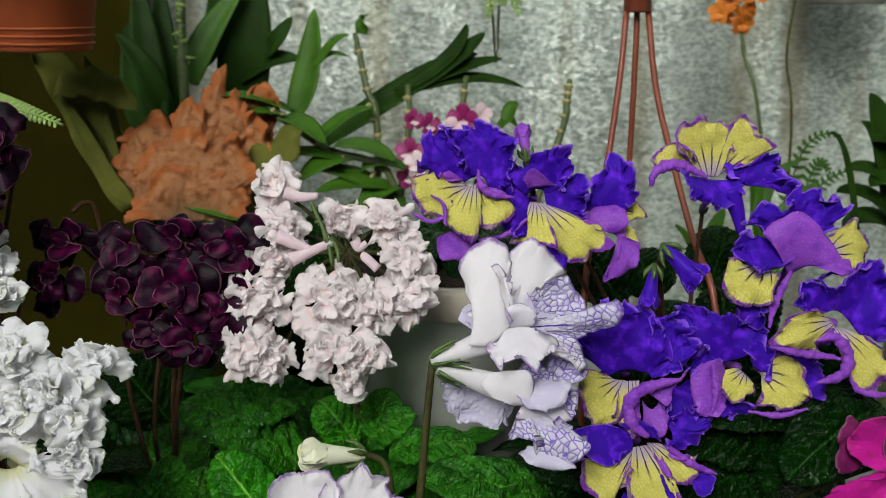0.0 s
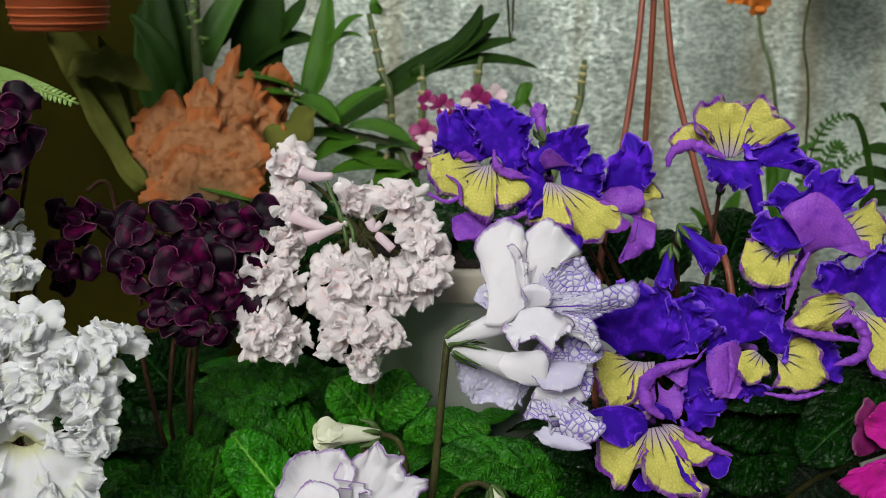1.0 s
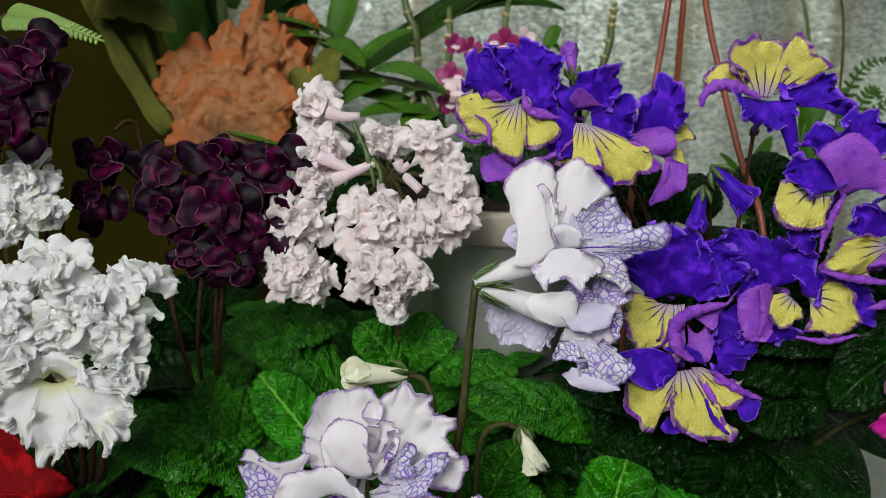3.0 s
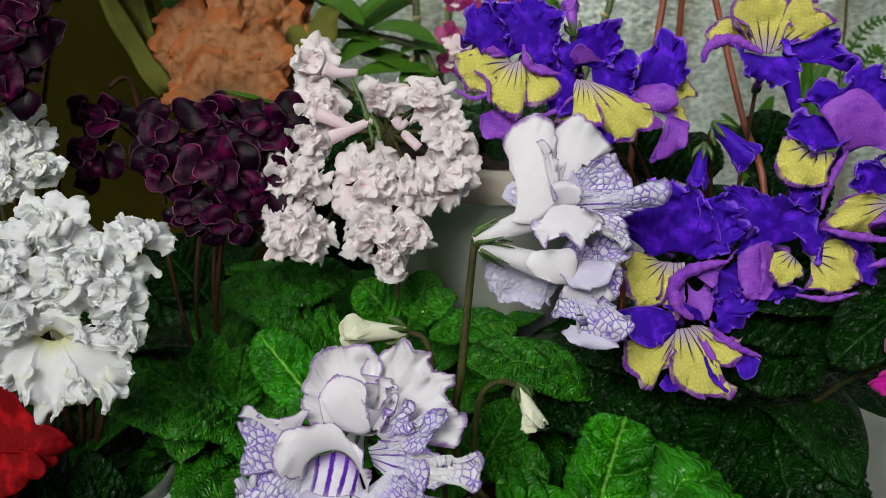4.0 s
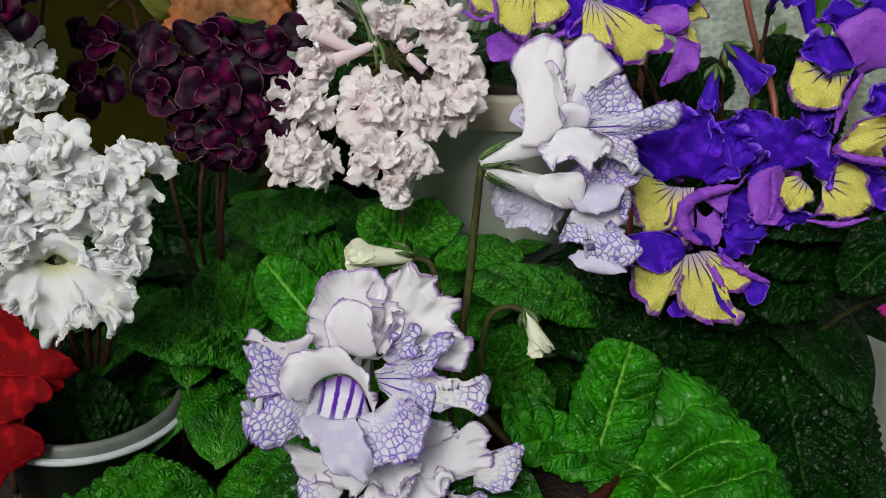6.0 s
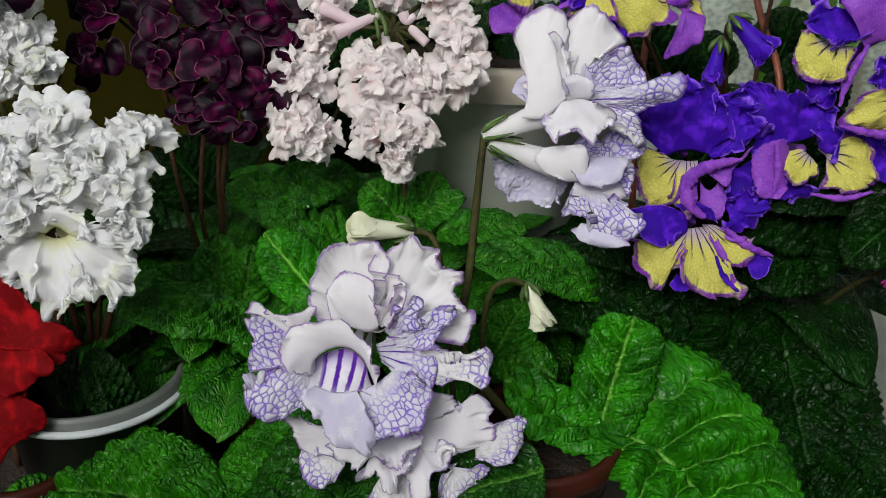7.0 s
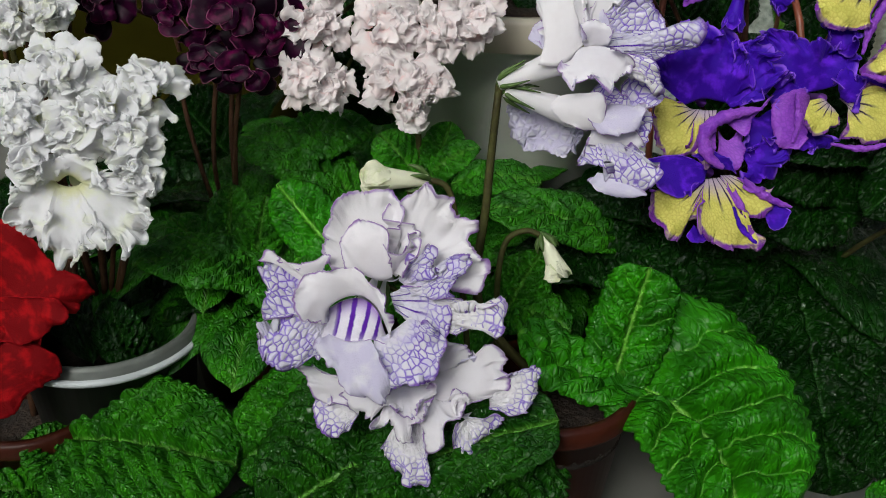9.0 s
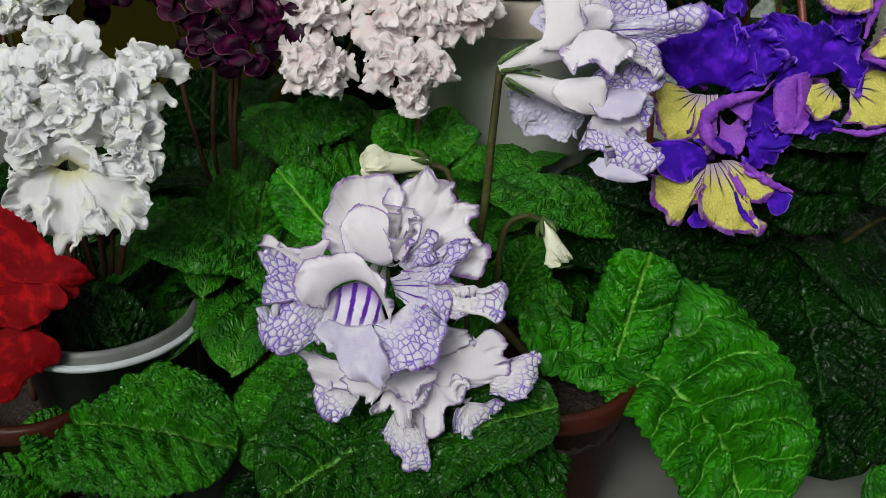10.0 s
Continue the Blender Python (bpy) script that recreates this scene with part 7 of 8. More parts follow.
bk, head = flower(whi, place, (0, 0, 1), 0.02, "cream", 0.0042, deep=6)
pompom(head, place, 15, 12, "cream", frill=1.8, wl=5.6, count=(6, 4, 4))
stalk(whi, bk, WC + (-0.02, 0, 0.1), 0.0015, "brown_stem", 0.004)
place = (-0.2821, 0.5617, 1.1588)
bk, head = flower(whi, place, (0, 0, 1), 0.02, "cream", 0.0042, deep=6)
pompom(head, place, 17, 17, "cream", frill=1.8, wl=5.6, count=(6, 4, 4))
stalk(whi, bk, WC + (-0.02, 0, 0.1), 0.0015, "brown_stem", 0.004)
# the trumpet below, with a fan of broad lobes
place = (-0.2300, 0.4805, 1.0927)
bk, head = flower(whi, place, (0.0, -0.1, 1), 0.03, "cream", 0.006, deep=10)
stalk(whi, bk, WC + (0, 0, 0.1), 0.002, "brown_stem", 0.01)
lobe(head, place, ((-10, -1.5, -8.5), (-4, -3, -9), (2.5, -2, -9)), ((-14, -31, 3.5), (-10, -40, 3), (-2, -43.5, 3), (5.5, -42, 2.5), (9.5, -38.5, 2.5), (18, -34, 2.5), (19, -27.5, 2)), "cream", "cream", bulge=0.12, frill=3.2, wl=4.6, wave=1.6, frill_from=0.62)
lobe(head, place, ((0.5, -3.5, -8), (4, 0, -8)), ((14.5, -34.5, 0.5), (22.5, -31, 0), (31, -37.5, 0), (36.5, -30.5, -0.5), (40, -21, -0.5), (48.5, -0.5, -0.5), (39.5, 2.5, -0.5)), "cream", "cream", bulge=0.12, frill=3.2, wl=4.6, wave=1.6, frill_from=0.62)
lobe(head, place, ((-11.5, 1.5, -7.5), (-7.5, -4, -8)), ((-30, -1.5, 2), (-33, -19.5, 2), (-24.5, -28.5, 1.5), (-15, -31, 1.5), (-11.5, -28, 1.5)), "cream", "cream", bulge=0.12, frill=3.2, wl=4.6, wave=1.6, frill_from=0.62)
lobe(head, place, ((-8.5, -0.5, -6.5), (-3, 3, -7), (3.5, -0.5, -7)), ((-12.5, -0.5, 7.5), (-9, 11, 7.5), (3, 12.5, 7), (17, 11.5, 6.5), (23, 1, 6)), "cream", "cream", bulge=0.35, frill=3.2, wl=4.6, wave=1.6, frill_from=0.62)
lobe(head, place, ((3.5, 0, -6), (6, -1.5, -6)), ((22, 5.5, 3.5), (35.5, 4.5, 3), (46, 2, 2.5), (47.5, -6.5, 2.5), (35.5, -8, 3)), "cream", "cream", bulge=0.25, frill=3.2, wl=4.6, wave=1.6, frill_from=0.62)
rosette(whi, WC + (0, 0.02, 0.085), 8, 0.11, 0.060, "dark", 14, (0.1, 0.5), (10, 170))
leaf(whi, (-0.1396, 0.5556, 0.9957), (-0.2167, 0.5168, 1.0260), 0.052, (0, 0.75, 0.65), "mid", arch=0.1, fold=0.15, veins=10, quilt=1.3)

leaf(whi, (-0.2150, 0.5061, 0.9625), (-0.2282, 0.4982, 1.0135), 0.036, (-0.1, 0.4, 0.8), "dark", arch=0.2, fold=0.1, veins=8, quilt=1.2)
for p, q, w, k, n in (
    (((-0.0970, 0.5403, 1.0167)), (-0.1435, 0.5797, 1.0509), 0.042, "leaf", (-0.1, 0.4, 0.9)), ((-0.0971, 0.6237, 1.0208), (-0.1836, 0.6529, 1.0552), 0.062, "mid", (0.1, 0.8, 0.6)), ((-0.0344, 0.5895, 1.0488), (0.0213, 0.5710, 1.0575), 0.034, "mid", (0.1, 0.7, 0.7)),
    ((0.0741, 0.5624, 1.0229), (-0.0141, 0.5486, 1.0501), 0.046, "mid", (0, 0.7, 0.7)), ((-0.1734, 0.5572, 1.0021), (-0.1721, 0.5796, 1.0504), 0.034, "mid", (0.1, 0.3, 0.9)), ((-0.1725, 0.5481, 1.0069), (-0.2095, 0.5649, 1.0330), 0.034, "mid", (0, 0.6, 0.8)),
    ((-0.1573, 0.5573, 1.0025), (-0.1509, 0.5779, 1.0438), 0.034, "mid", (0.2, 0.5, 0.8)), ((-0.1723, 0.5490, 1.0104), (-0.2145, 0.5414, 1.0211), 0.034, "mid", (0, 0.8, 0.6)), ((-0.0463, 0.6099, 1.0479), (-0.0361, 0.6273, 1.0765), 0.03, "mid", (0.1, 0.5, 0.8)),
    ((-0.0499, 0.6090, 1.0443), (-0.0172, 0.6045, 1.0679), 0.03, "mid", (0.1, 0.7, 0.7)), ((-0.0573, 0.6089, 1.0441), (-0.0841, 0.6254, 1.0688), 0.035, "mid", (-0.1, 0.6, 0.8)), ((-0.1625, 0.6487, 1.0385), (-0.0927, 0.6641, 1.0587), 0.06, "mid", (0, 0.8, 0.6)),
    ((-0.0717, 0.5604, 1.0148), (-0.1280, 0.5401, 1.0161), 0.05, "mid", (0, 0.8, 0.6)), ((-0.0042, 0.5305, 0.9775), (0.0221, 0.5517, 1.0213), 0.04, "mid", (0, 0.5, 0.8)), ((0.0023, 0.5340, 0.9915), (0.0385, 0.5128, 0.9894), 0.04, "mid", (0, 0.8, 0.6)),
    ((-0.0317, 0.5303, 0.9768), (-0.0672, 0.5461, 0.9987), 0.05, "mid", (0, 0.8, 0.6)), ((-0.1011, 0.5299, 0.9751), (-0.1593, 0.5091, 0.9743), 0.05, "mid", (0, 0.8, 0.6)),
    # dark leaves fill the shadowy gaps, with that shade in their colour
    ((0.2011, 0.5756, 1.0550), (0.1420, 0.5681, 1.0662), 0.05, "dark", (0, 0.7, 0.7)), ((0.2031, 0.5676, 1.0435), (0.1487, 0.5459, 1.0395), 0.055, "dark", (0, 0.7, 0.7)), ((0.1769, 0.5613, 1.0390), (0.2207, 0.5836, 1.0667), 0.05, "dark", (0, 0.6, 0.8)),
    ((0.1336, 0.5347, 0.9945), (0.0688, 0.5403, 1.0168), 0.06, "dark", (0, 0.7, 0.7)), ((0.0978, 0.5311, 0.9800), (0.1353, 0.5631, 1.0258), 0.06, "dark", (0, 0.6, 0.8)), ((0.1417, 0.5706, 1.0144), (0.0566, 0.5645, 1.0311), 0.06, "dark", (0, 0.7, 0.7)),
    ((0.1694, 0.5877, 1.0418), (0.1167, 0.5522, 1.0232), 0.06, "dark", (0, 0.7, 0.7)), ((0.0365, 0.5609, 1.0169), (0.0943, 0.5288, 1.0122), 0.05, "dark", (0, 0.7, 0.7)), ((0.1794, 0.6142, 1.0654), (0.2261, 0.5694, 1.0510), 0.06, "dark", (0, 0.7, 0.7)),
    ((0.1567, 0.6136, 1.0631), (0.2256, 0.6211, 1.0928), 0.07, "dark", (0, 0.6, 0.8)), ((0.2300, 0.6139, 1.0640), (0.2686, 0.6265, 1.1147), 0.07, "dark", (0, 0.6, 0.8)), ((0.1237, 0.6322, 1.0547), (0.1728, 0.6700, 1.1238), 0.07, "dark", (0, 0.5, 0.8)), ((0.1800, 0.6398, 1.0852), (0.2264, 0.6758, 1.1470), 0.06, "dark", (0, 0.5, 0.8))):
    leaf(lil if p[0] > -0.08 else whi, p, q, w, n, k, arch=0.10, fold=0.15, veins=6, quilt=1.3, nu=60, nv=35)


# filler leaves; near-black colour carries the shade behind the plants
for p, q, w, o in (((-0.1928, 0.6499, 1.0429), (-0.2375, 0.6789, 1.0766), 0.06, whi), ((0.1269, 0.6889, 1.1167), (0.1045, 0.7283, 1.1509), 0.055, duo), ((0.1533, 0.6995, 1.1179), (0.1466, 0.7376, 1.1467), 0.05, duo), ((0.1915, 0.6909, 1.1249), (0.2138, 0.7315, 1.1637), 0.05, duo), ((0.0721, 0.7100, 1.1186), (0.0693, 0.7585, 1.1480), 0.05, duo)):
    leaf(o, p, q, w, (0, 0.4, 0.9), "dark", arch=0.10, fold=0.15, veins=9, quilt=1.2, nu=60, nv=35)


def leafy(c, n, length, width, kind, seed):
    """A leafy pot plant whose flowers are not out."""
    ob = root("streptocarpus_plant", (c[0], c[1], BENCH), "leafy streptocarpus with green quilted leaves and no flowers", "potted plant", "potted plants on the bench")
    pot(ob, np.array(ob.location), 0.042, 0.08, "brown_pot")
    rosette(ob, np.array(ob.location) + (0, 0, 0.08), n, length, width, kind, seed, (0.05, 0.55))


leafy((-0.1549, 0.6003, 1.0096), 12, 0.12, 0.065, "mid", 31)
leafy((0.0256, 0.6428, 1.0148), 12, 0.12, 0.065, "mid", 32)
leafy((-0.1149, 0.7768, 1.0562), 12, 0.13, 0.07, "mid", 33)
leafy((-0.2522, 0.7488, 1.0263), 12, 0.13, 0.07, "dark", 34)
leafy((0.1322, 0.7208, 0.9966), 12, 0.13, 0.07, "dark", 35)

red = root("streptocarpus_plant", (-0.2851, 0.4942, 0.9354)[:2] + (BENCH,), "bright red velvety streptocarpus in a low pot", "potted plant", "potted plants on the bench")
RC = np.array(red.location)
place = (-0.2835, 0.4680, 1.0290)
bk, head = flower(red, place, (0.15, 0.1, 1), 0.03, "red", 0.008, deep=8)
stalk(red, bk, RC + (0, 0, 0.06), 0.002, "brown_stem", 0.0)
lobe(head, place, ((-6.5, 5, -6.5), (-3, -1, -6), (-3, -7, -5)), ((-8.5, 39.5, -2), (6.5, 45.5, -3.5), (19, 40.5, -3.5), (29, 31, -2.5), (38.5, 19, -1.5), (50, 12.5, -1), (59.5, 4.5, -0.5), (52, -5, 1), (47.5, -9.5, 2)), "red", "red", bulge=0.2, frill=1.1, wl=11, wave=2.0)
lobe(head, place, ((-7, -1.5, -7.5), (-1, -10.5, -6.5)), ((43, 0.5, -2), (48.5, -9, -1), (37.5, -17.5, 0.5), (25, -23.5, 2), (12.5, -22.5, 2.5), (3.5, -24, 3)), "red", "red", bulge=0.2, frill=1.1, wl=11, wave=2.0)
lobe(head, place, ((-11, -14, -7.5), (-1.5, -14, -8)), ((-0.5, -31, 2), (15, -22, 0), (31, -24.5, -0.5), (40, -34, 0.5), (38.5, -45.5, 2), (25.5, -53.5, 4), (16.5, -63.5, 5.5), (0.5, -63, 6.5)), "red", "red", bulge=0.2, frill=1.1, wl=11, wave=2.0)
lobe(head, place, ((-13.5, 7.5, -8.5), (-10.5, -1.5, -7.5)), ((-28, 30, -2.5), (-37, 8.5, 0.5), (-33.5, -12.5, 3.5), (-21, -24.5, 4.5)), "red", "red", bulge=0.2, frill=1.1, wl=11, wave=2.0)
pot(red, RC, 0.040, 0.07, "brown_pot")
leaf(red, (-0.2674, 0.4760, 0.9244), (-0.1472, 0.4434, 0.9383), 0.092, (0.05, 0.7, 0.75), "mid", arch=0.14, fold=0.12, veins=9, blunt=0.42, quilt=1.4, nu=120, nv=71)
leaf(red, (-0.1914, 0.4534, 0.9163), (-0.2205, 0.4085, 0.9016), 0.06, (0, 0.8, 0.6), "dark", arch=0.1, veins=8, quilt=1.3)
leaf(red, (-0.1061, 0.4524, 0.9123), (-0.1487, 0.4092, 0.9043), 0.06, (0, 0.8, 0.6), "dark", arch=0.1, veins=8, quilt=1.3)
leaf(red, (-0.2519, 0.4640, 0.9176), (-0.2758, 0.4595, 0.9408), 0.04, (0, 0.7, 0.7), "mid", arch=0.12, veins=8, quilt=1.3)
leaf(red, (-0.2567, 0.4596, 0.8999), (-0.3071, 0.4422, 0.9127), 0.05, (0, 0.7, 0.7), "mid", arch=0.12, veins=8, quilt=1.3)

# ---------------------------------------------------------------- white planter and back plants
plant_box = root("planter", (0.0102, 0.7421, 1.0823)[:2] + (BENCH,), "white plastic planter with a beige rim and low dark leaves", "planter")
PC = np.array(plant_box.location)
pot(plant_box, PC, 0.085, (0.0004, 0.6730, 1.1358)[2] - BENCH, "white_pot", rim=0.022, taper=0.85, lip=1.04, fill=-0.003)
PT = PC + (0, 0, (0.0004, 0.6730, 1.1358)[2] - BENCH)
lathe("rim_band", PT, [(0.0890, -0.021), (0.0900, -0.020), (0.0902, -0.002), (0.0890, 0.0015), (0.0800, 0.0015), (0.0795, -0.002)], "planter_rim", plant_box, "beige plastic rim", sides=56)
# leaves added over the dark opening, its shade in their colour
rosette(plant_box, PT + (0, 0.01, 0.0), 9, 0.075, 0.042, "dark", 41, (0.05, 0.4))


stag = root("staghorn_fern", (-0.2452, 0.9271, 1.1217), "staghorn fern with dry orange-brown shield fronds and grey-green antlers", "fern")
SC = np.array(stag.location)
place, head = (-0.2196, 0.8600, 1.1419), stag
lobe(head, place, ((8.5, 5.5, -39.5), (29, 8, -39.5)), ((29, 73, -32.5), (39.5, 114.5, -28.5), (54.5, 136.5, -26), (70, 116.5, -28), (64, 83.5, -31.5), (46, 36.5, -36.5), (39.5, 13, -39)), "shield", "shield", bulge=0.05, name='shield_frond', frill=2.8, wl=12, wave=2.4, frill_from=0.6)
lobe(head, place, ((-11.5, -0.5, -15), (11.5, 1, -15)), ((-34.5, 75, -17.5), (-14, 105.5, -14), (2.5, 115, -13.5), (18, 141.5, -10.5), (28, 126, -12), (40.5, 105.5, -14), (45.5, 59.5, -19)), "shield", "shield", bulge=0.15, name='shield_frond', frill=2.8, wl=12, wave=2.4, frill_from=0.6)
lobe(head, place, ((-29, -0.5, -5), (-1, -2, -5)), ((-57.5, 6.5, -9.5), (-74, 41.5, -6), (-72, 77, -2), (-55.5, 91, -0.5), (-34.5, 97, 0), (-16, 77, -2)), "shield", "shield", bulge=0.2, name='shield_frond', frill=2.8, wl=12, wave=2.4, frill_from=0.6)
lobe(head, place, ((-22.5, -3, -0.5), (15, -2, 0)), ((-62.5, 8, 9), (-56, 43.5, 12.5), (-39, 62, 14.5), (-20.5, 77, 16), (4.5, 80, 16.5), (19.5, 68, 15), (39, 75, 16), (51, 43.5, 12.5), (52, 13.5, 9.5)), "shield", "shield", bulge=0.3, name='shield_frond', frill=2.8, wl=12, wave=2.4, frill_from=0.6)
lobe(head, place, ((-11, -4, 5.5), (14, -3, 5.5)), ((-49.5, -2, 22), (-37, 26, 25), (-16.5, 45.5, 27), (8, 41, 26.5), (30.5, 41, 26.5), (52, 19, 24), (52, -0.5, 22)), "shield", "shield", bulge=0.3, name='shield_frond', frill=2.8, wl=12, wave=2.4, frill_from=0.6)
lobe(head, place, ((23, 28, -17), (33.5, 23, -17.5)), ((28.5, 79, -12), (43.5, 99.5, -10), (59, 89, -11), (64, 58.5, -14), (51.5, 28, -17)), "shield", "shield", bulge=0.1, name='shield_frond', frill=2.8, wl=12, wave=2.4, frill_from=0.6)
lobe(head, place, ((-8.5, 45.5, 0.5), (1.5, 45.5, 0.5)), ((-24, 91, 3.5), (-9, 105, 5), (6, 101, 4.5), (12, 76, 2)), "shield", "shield", bulge=0.1, name='shield_frond', frill=2.8, wl=12, wave=2.4, frill_from=0.6)
for pts, w in ((((-0.2809, 0.8827, 1.1500), (-0.3117, 0.8969, 1.2071), (-0.3398, 0.8915, 1.2681), (-0.3687, 0.8772, 1.2932)), 0.036), (((-0.2758, 0.8845, 1.1575), (-0.2996, 0.9069, 1.2057), (-0.3091, 0.9068, 1.2468), (-0.3172, 0.8951, 1.2827)), 0.020),
               (((-0.2747, 0.8637, 1.1564), (-0.2972, 0.8697, 1.1807), (-0.3172, 0.8782, 1.2147), (-0.3448, 0.8891, 1.2584)), 0.014), (((-0.1817, 0.8686, 1.1348), (-0.1589, 0.8796, 1.1790), (-0.1274, 0.9000, 1.2195)), 0.05),
               (((-0.3408, 0.8772, 1.2520), (-0.3100, 0.8689, 1.2600), (-0.2856, 0.8671, 1.2529), (-0.2650, 0.8634, 1.2382)), 0.030), (((-0.2778, 0.8741, 1.1569), (-0.2955, 0.8857, 1.2036), (-0.3016, 0.8931, 1.2330)), 0.008)):
    blade(stag, pts, w, "antler", (-0.2, 0.4, 0.9), name="antler_frond", wave=0.12)
blade(stag, ((-0.2672, 0.8673, 1.1710), (-0.2246, 0.8539, 1.1584), (-0.1731, 0.8405, 1.1461)), 0.012, "orchid_leaf", name="antler_frond")
tube("mount", [np.array((SC[0], SC[1] + 0.05, BENCH)), SC + (0, 0.03, -0.03)], [0.05, 0.045], "olive", stag, "dark wooden mount post", sides=16)

hang = root("hanging_pot", np.array((-0.3193, 0.8149, 1.2914)), "terracotta plastic pot hung above the fern", "hanging pot")
HC = np.array(hang.location)
pot(hang, HC, 0.050, 0.11, "terracotta", rim=0.02, taper=0.72)
for hz, rr in ((0.006, 0.0372), (0.012, 0.0378), (0.018, 0.0384)):
    lathe("rib", HC + (0, 0, hz), [(rr - 0.001, -0.0012), (rr + 0.0008, -0.0008), (rr + 0.0008, 0.0008), (rr - 0.001, 0.0012)], "terracotta", hang, sides=48)
tube("hanger_wire", [HC + (0, 0, 0.09), HC + (0, 0, 1.62)], 0.0012, "rod", hang, sides=6)

orc = root("dendrobium_orchid", (*(-0.0670, 0.9245, 1.1112)[:2], BENCH), "dendrobium orchid with jointed canes, glossy leaves and pink flowers", "orchid")
OC = np.array(orc.location)
pot(orc, OC, 0.06, 0.11, "terracotta")
OT = OC + (0, 0, 0.10)
for pts in ((OT, (-0.0633, 0.9580, 1.2042), (-0.0731, 0.9686, 1.2466), (-0.0860, 0.9920, 1.2992)), (OT, (-0.0444, 0.9159, 1.1594), (-0.1079, 0.9249, 1.1953), (-0.1486, 0.9219, 1.2247), (-0.1643, 0.9251, 1.2374)),
            (OT + (0.1, 0.03, 0), (0.1143, 0.9952, 1.1879), (0.1245, 1.0062, 1.2321), (0.1274, 1.0117, 1.2541)), (OT, (-0.0357, 0.9753, 1.1908), (-0.0345, 0.9901, 1.2503)), (OT, (0.0089, 0.9753, 1.1908), (0.0234, 0.9921, 1.2584))):
    P = np.asarray(pts, float)
    n = 9
    tube("cane", P, [0.0042] + [0.0036] * (len(P) - 2) + [0.0026], "cane", orc, sides=10)
    for k in range(2, n):
        s = k / n * (len(P) - 1)
        i = min(int(s), len(P) - 2)
        q = P[i] + (P[i + 1] - P[i]) * (s - i)
        d = unit(P[i + 1] - P[i])
        lathe("joint", q, [(0.0030, -0.002), (0.0050, -0.0005), (0.0050, 0.0008), (0.0030, 0.0025)], "joint", orc, sides=10, axis=d)
for a, b, w in (((-0.0794, 0.9920, 1.2992), (-0.0742, 0.9860, 1.3165), 0.012), ((-0.1183, 0.9650, 1.2737), (-0.0897, 0.9713, 1.2988), 0.010), ((-0.1237, 0.9640, 1.2695), (-0.0913, 0.9663, 1.2789), 0.010),
                ((-0.1396, 0.9332, 1.2287), (-0.2067, 0.9068, 1.2468), 0.014), ((-0.1460, 0.9225, 1.2272), (-0.1965, 0.9012, 1.2245), 0.010), ((-0.1486, 0.9219, 1.2247), (-0.1070, 0.8963, 1.2046), 0.020), ((-0.1026, 0.9255, 1.1979), (-0.0430, 0.8926, 1.1897), 0.022),
                ((-0.1185, 0.9268, 1.2030), (-0.0663, 0.9445, 1.2328), 0.014), ((-0.0761, 0.9204, 1.1774), (-0.0335, 0.9105, 1.1790), 0.018), ((-0.0867, 0.9230, 1.1876), (-0.1300, 0.8882, 1.1724), 0.02), ((-0.0444, 0.9159, 1.1594), (-0.1146, 0.8858, 1.1624), 0.02),
                ((-0.0444, 0.9166, 1.1620), (-0.0737, 0.8821, 1.1475), 0.022), ((-0.0973, 0.9223, 1.1851), (-0.1521, 0.9031, 1.1907), 0.016), ((0.0619, 0.9814, 1.2151), (0.0747, 0.9853, 1.2308), 0.012), ((0.0563, 0.9800, 1.2097), (0.0730, 0.9800, 1.2097), 0.012),
                ((-0.0497, 0.9140, 1.1517), (-0.1172, 0.9105, 1.1790), 0.024), ((-0.0335, 0.9029, 1.1485), (-0.0993, 0.8796, 1.1376), 0.02)):
    a, b = np.array(a), np.array(b)
    blade(orc, (a, (a + b) / 2 + (0, 0, 0.006), b), w * 1.3, "orchid_leaf", (0.1, 0.8, 0.6))
for pts, w in ((((-0.1177, 0.9866, 1.1948), (-0.0529, 0.9968, 1.2358), (-0.0023, 1.0040, 1.2647), (0.0343, 1.0077, 1.2795)), 0.030), (((-0.0473, 0.9982, 1.2412), (0.0034, 1.0013, 1.2743), (0.0234, 1.0047, 1.3086)), 0.016), (((-0.0360, 0.9989, 1.2440), (0.0090, 1.0009, 1.2727), (0.0412, 1.0025, 1.3000)), 0.022),
               (((-0.0248, 1.0002, 1.2494), (0.0202, 0.9992, 1.2662), (0.0580, 0.9963, 1.2751)), 0.018), (((-0.0473, 0.9975, 1.2385), (0.0202, 0.9965, 1.2553), (0.0780, 0.9896, 1.2481)), 0.017)):
    blade(orc, pts, w, "strap", (0.2, 0.6, 0.8))
blade(orc, ((-0.1460, 0.9834, 1.2232), (-0.1332, 0.9928, 1.2611), (-0.1270, 1.0083, 1.3232)), 0.030, "orchid_leaf", (-0.3, 0.2, 0.9))


def orchid_bloom(parent, c, s, mat, face):
    fr_z = toward(face)
    ey = unit(np.array((0, 0, 1.0)) - fr_z * fr_z[2])
    fr = (np.asarray(c, float), np.cross(ey, fr_z), ey, fr_z)
    head = new("flower")
    head.parent = parent
    for i in range(5):
        petal(head, fr, i * 72, s, 50, 60, 95, 0.15, mat, mat, r0=0.001, nu=10, nv=10)
    petal(head, fr, 180, s * 0.7, 80, 20, 70, 0.3, "pink_white" if mat == "pink" else mat, mat, r0=0.001, nu=10, nv=10)


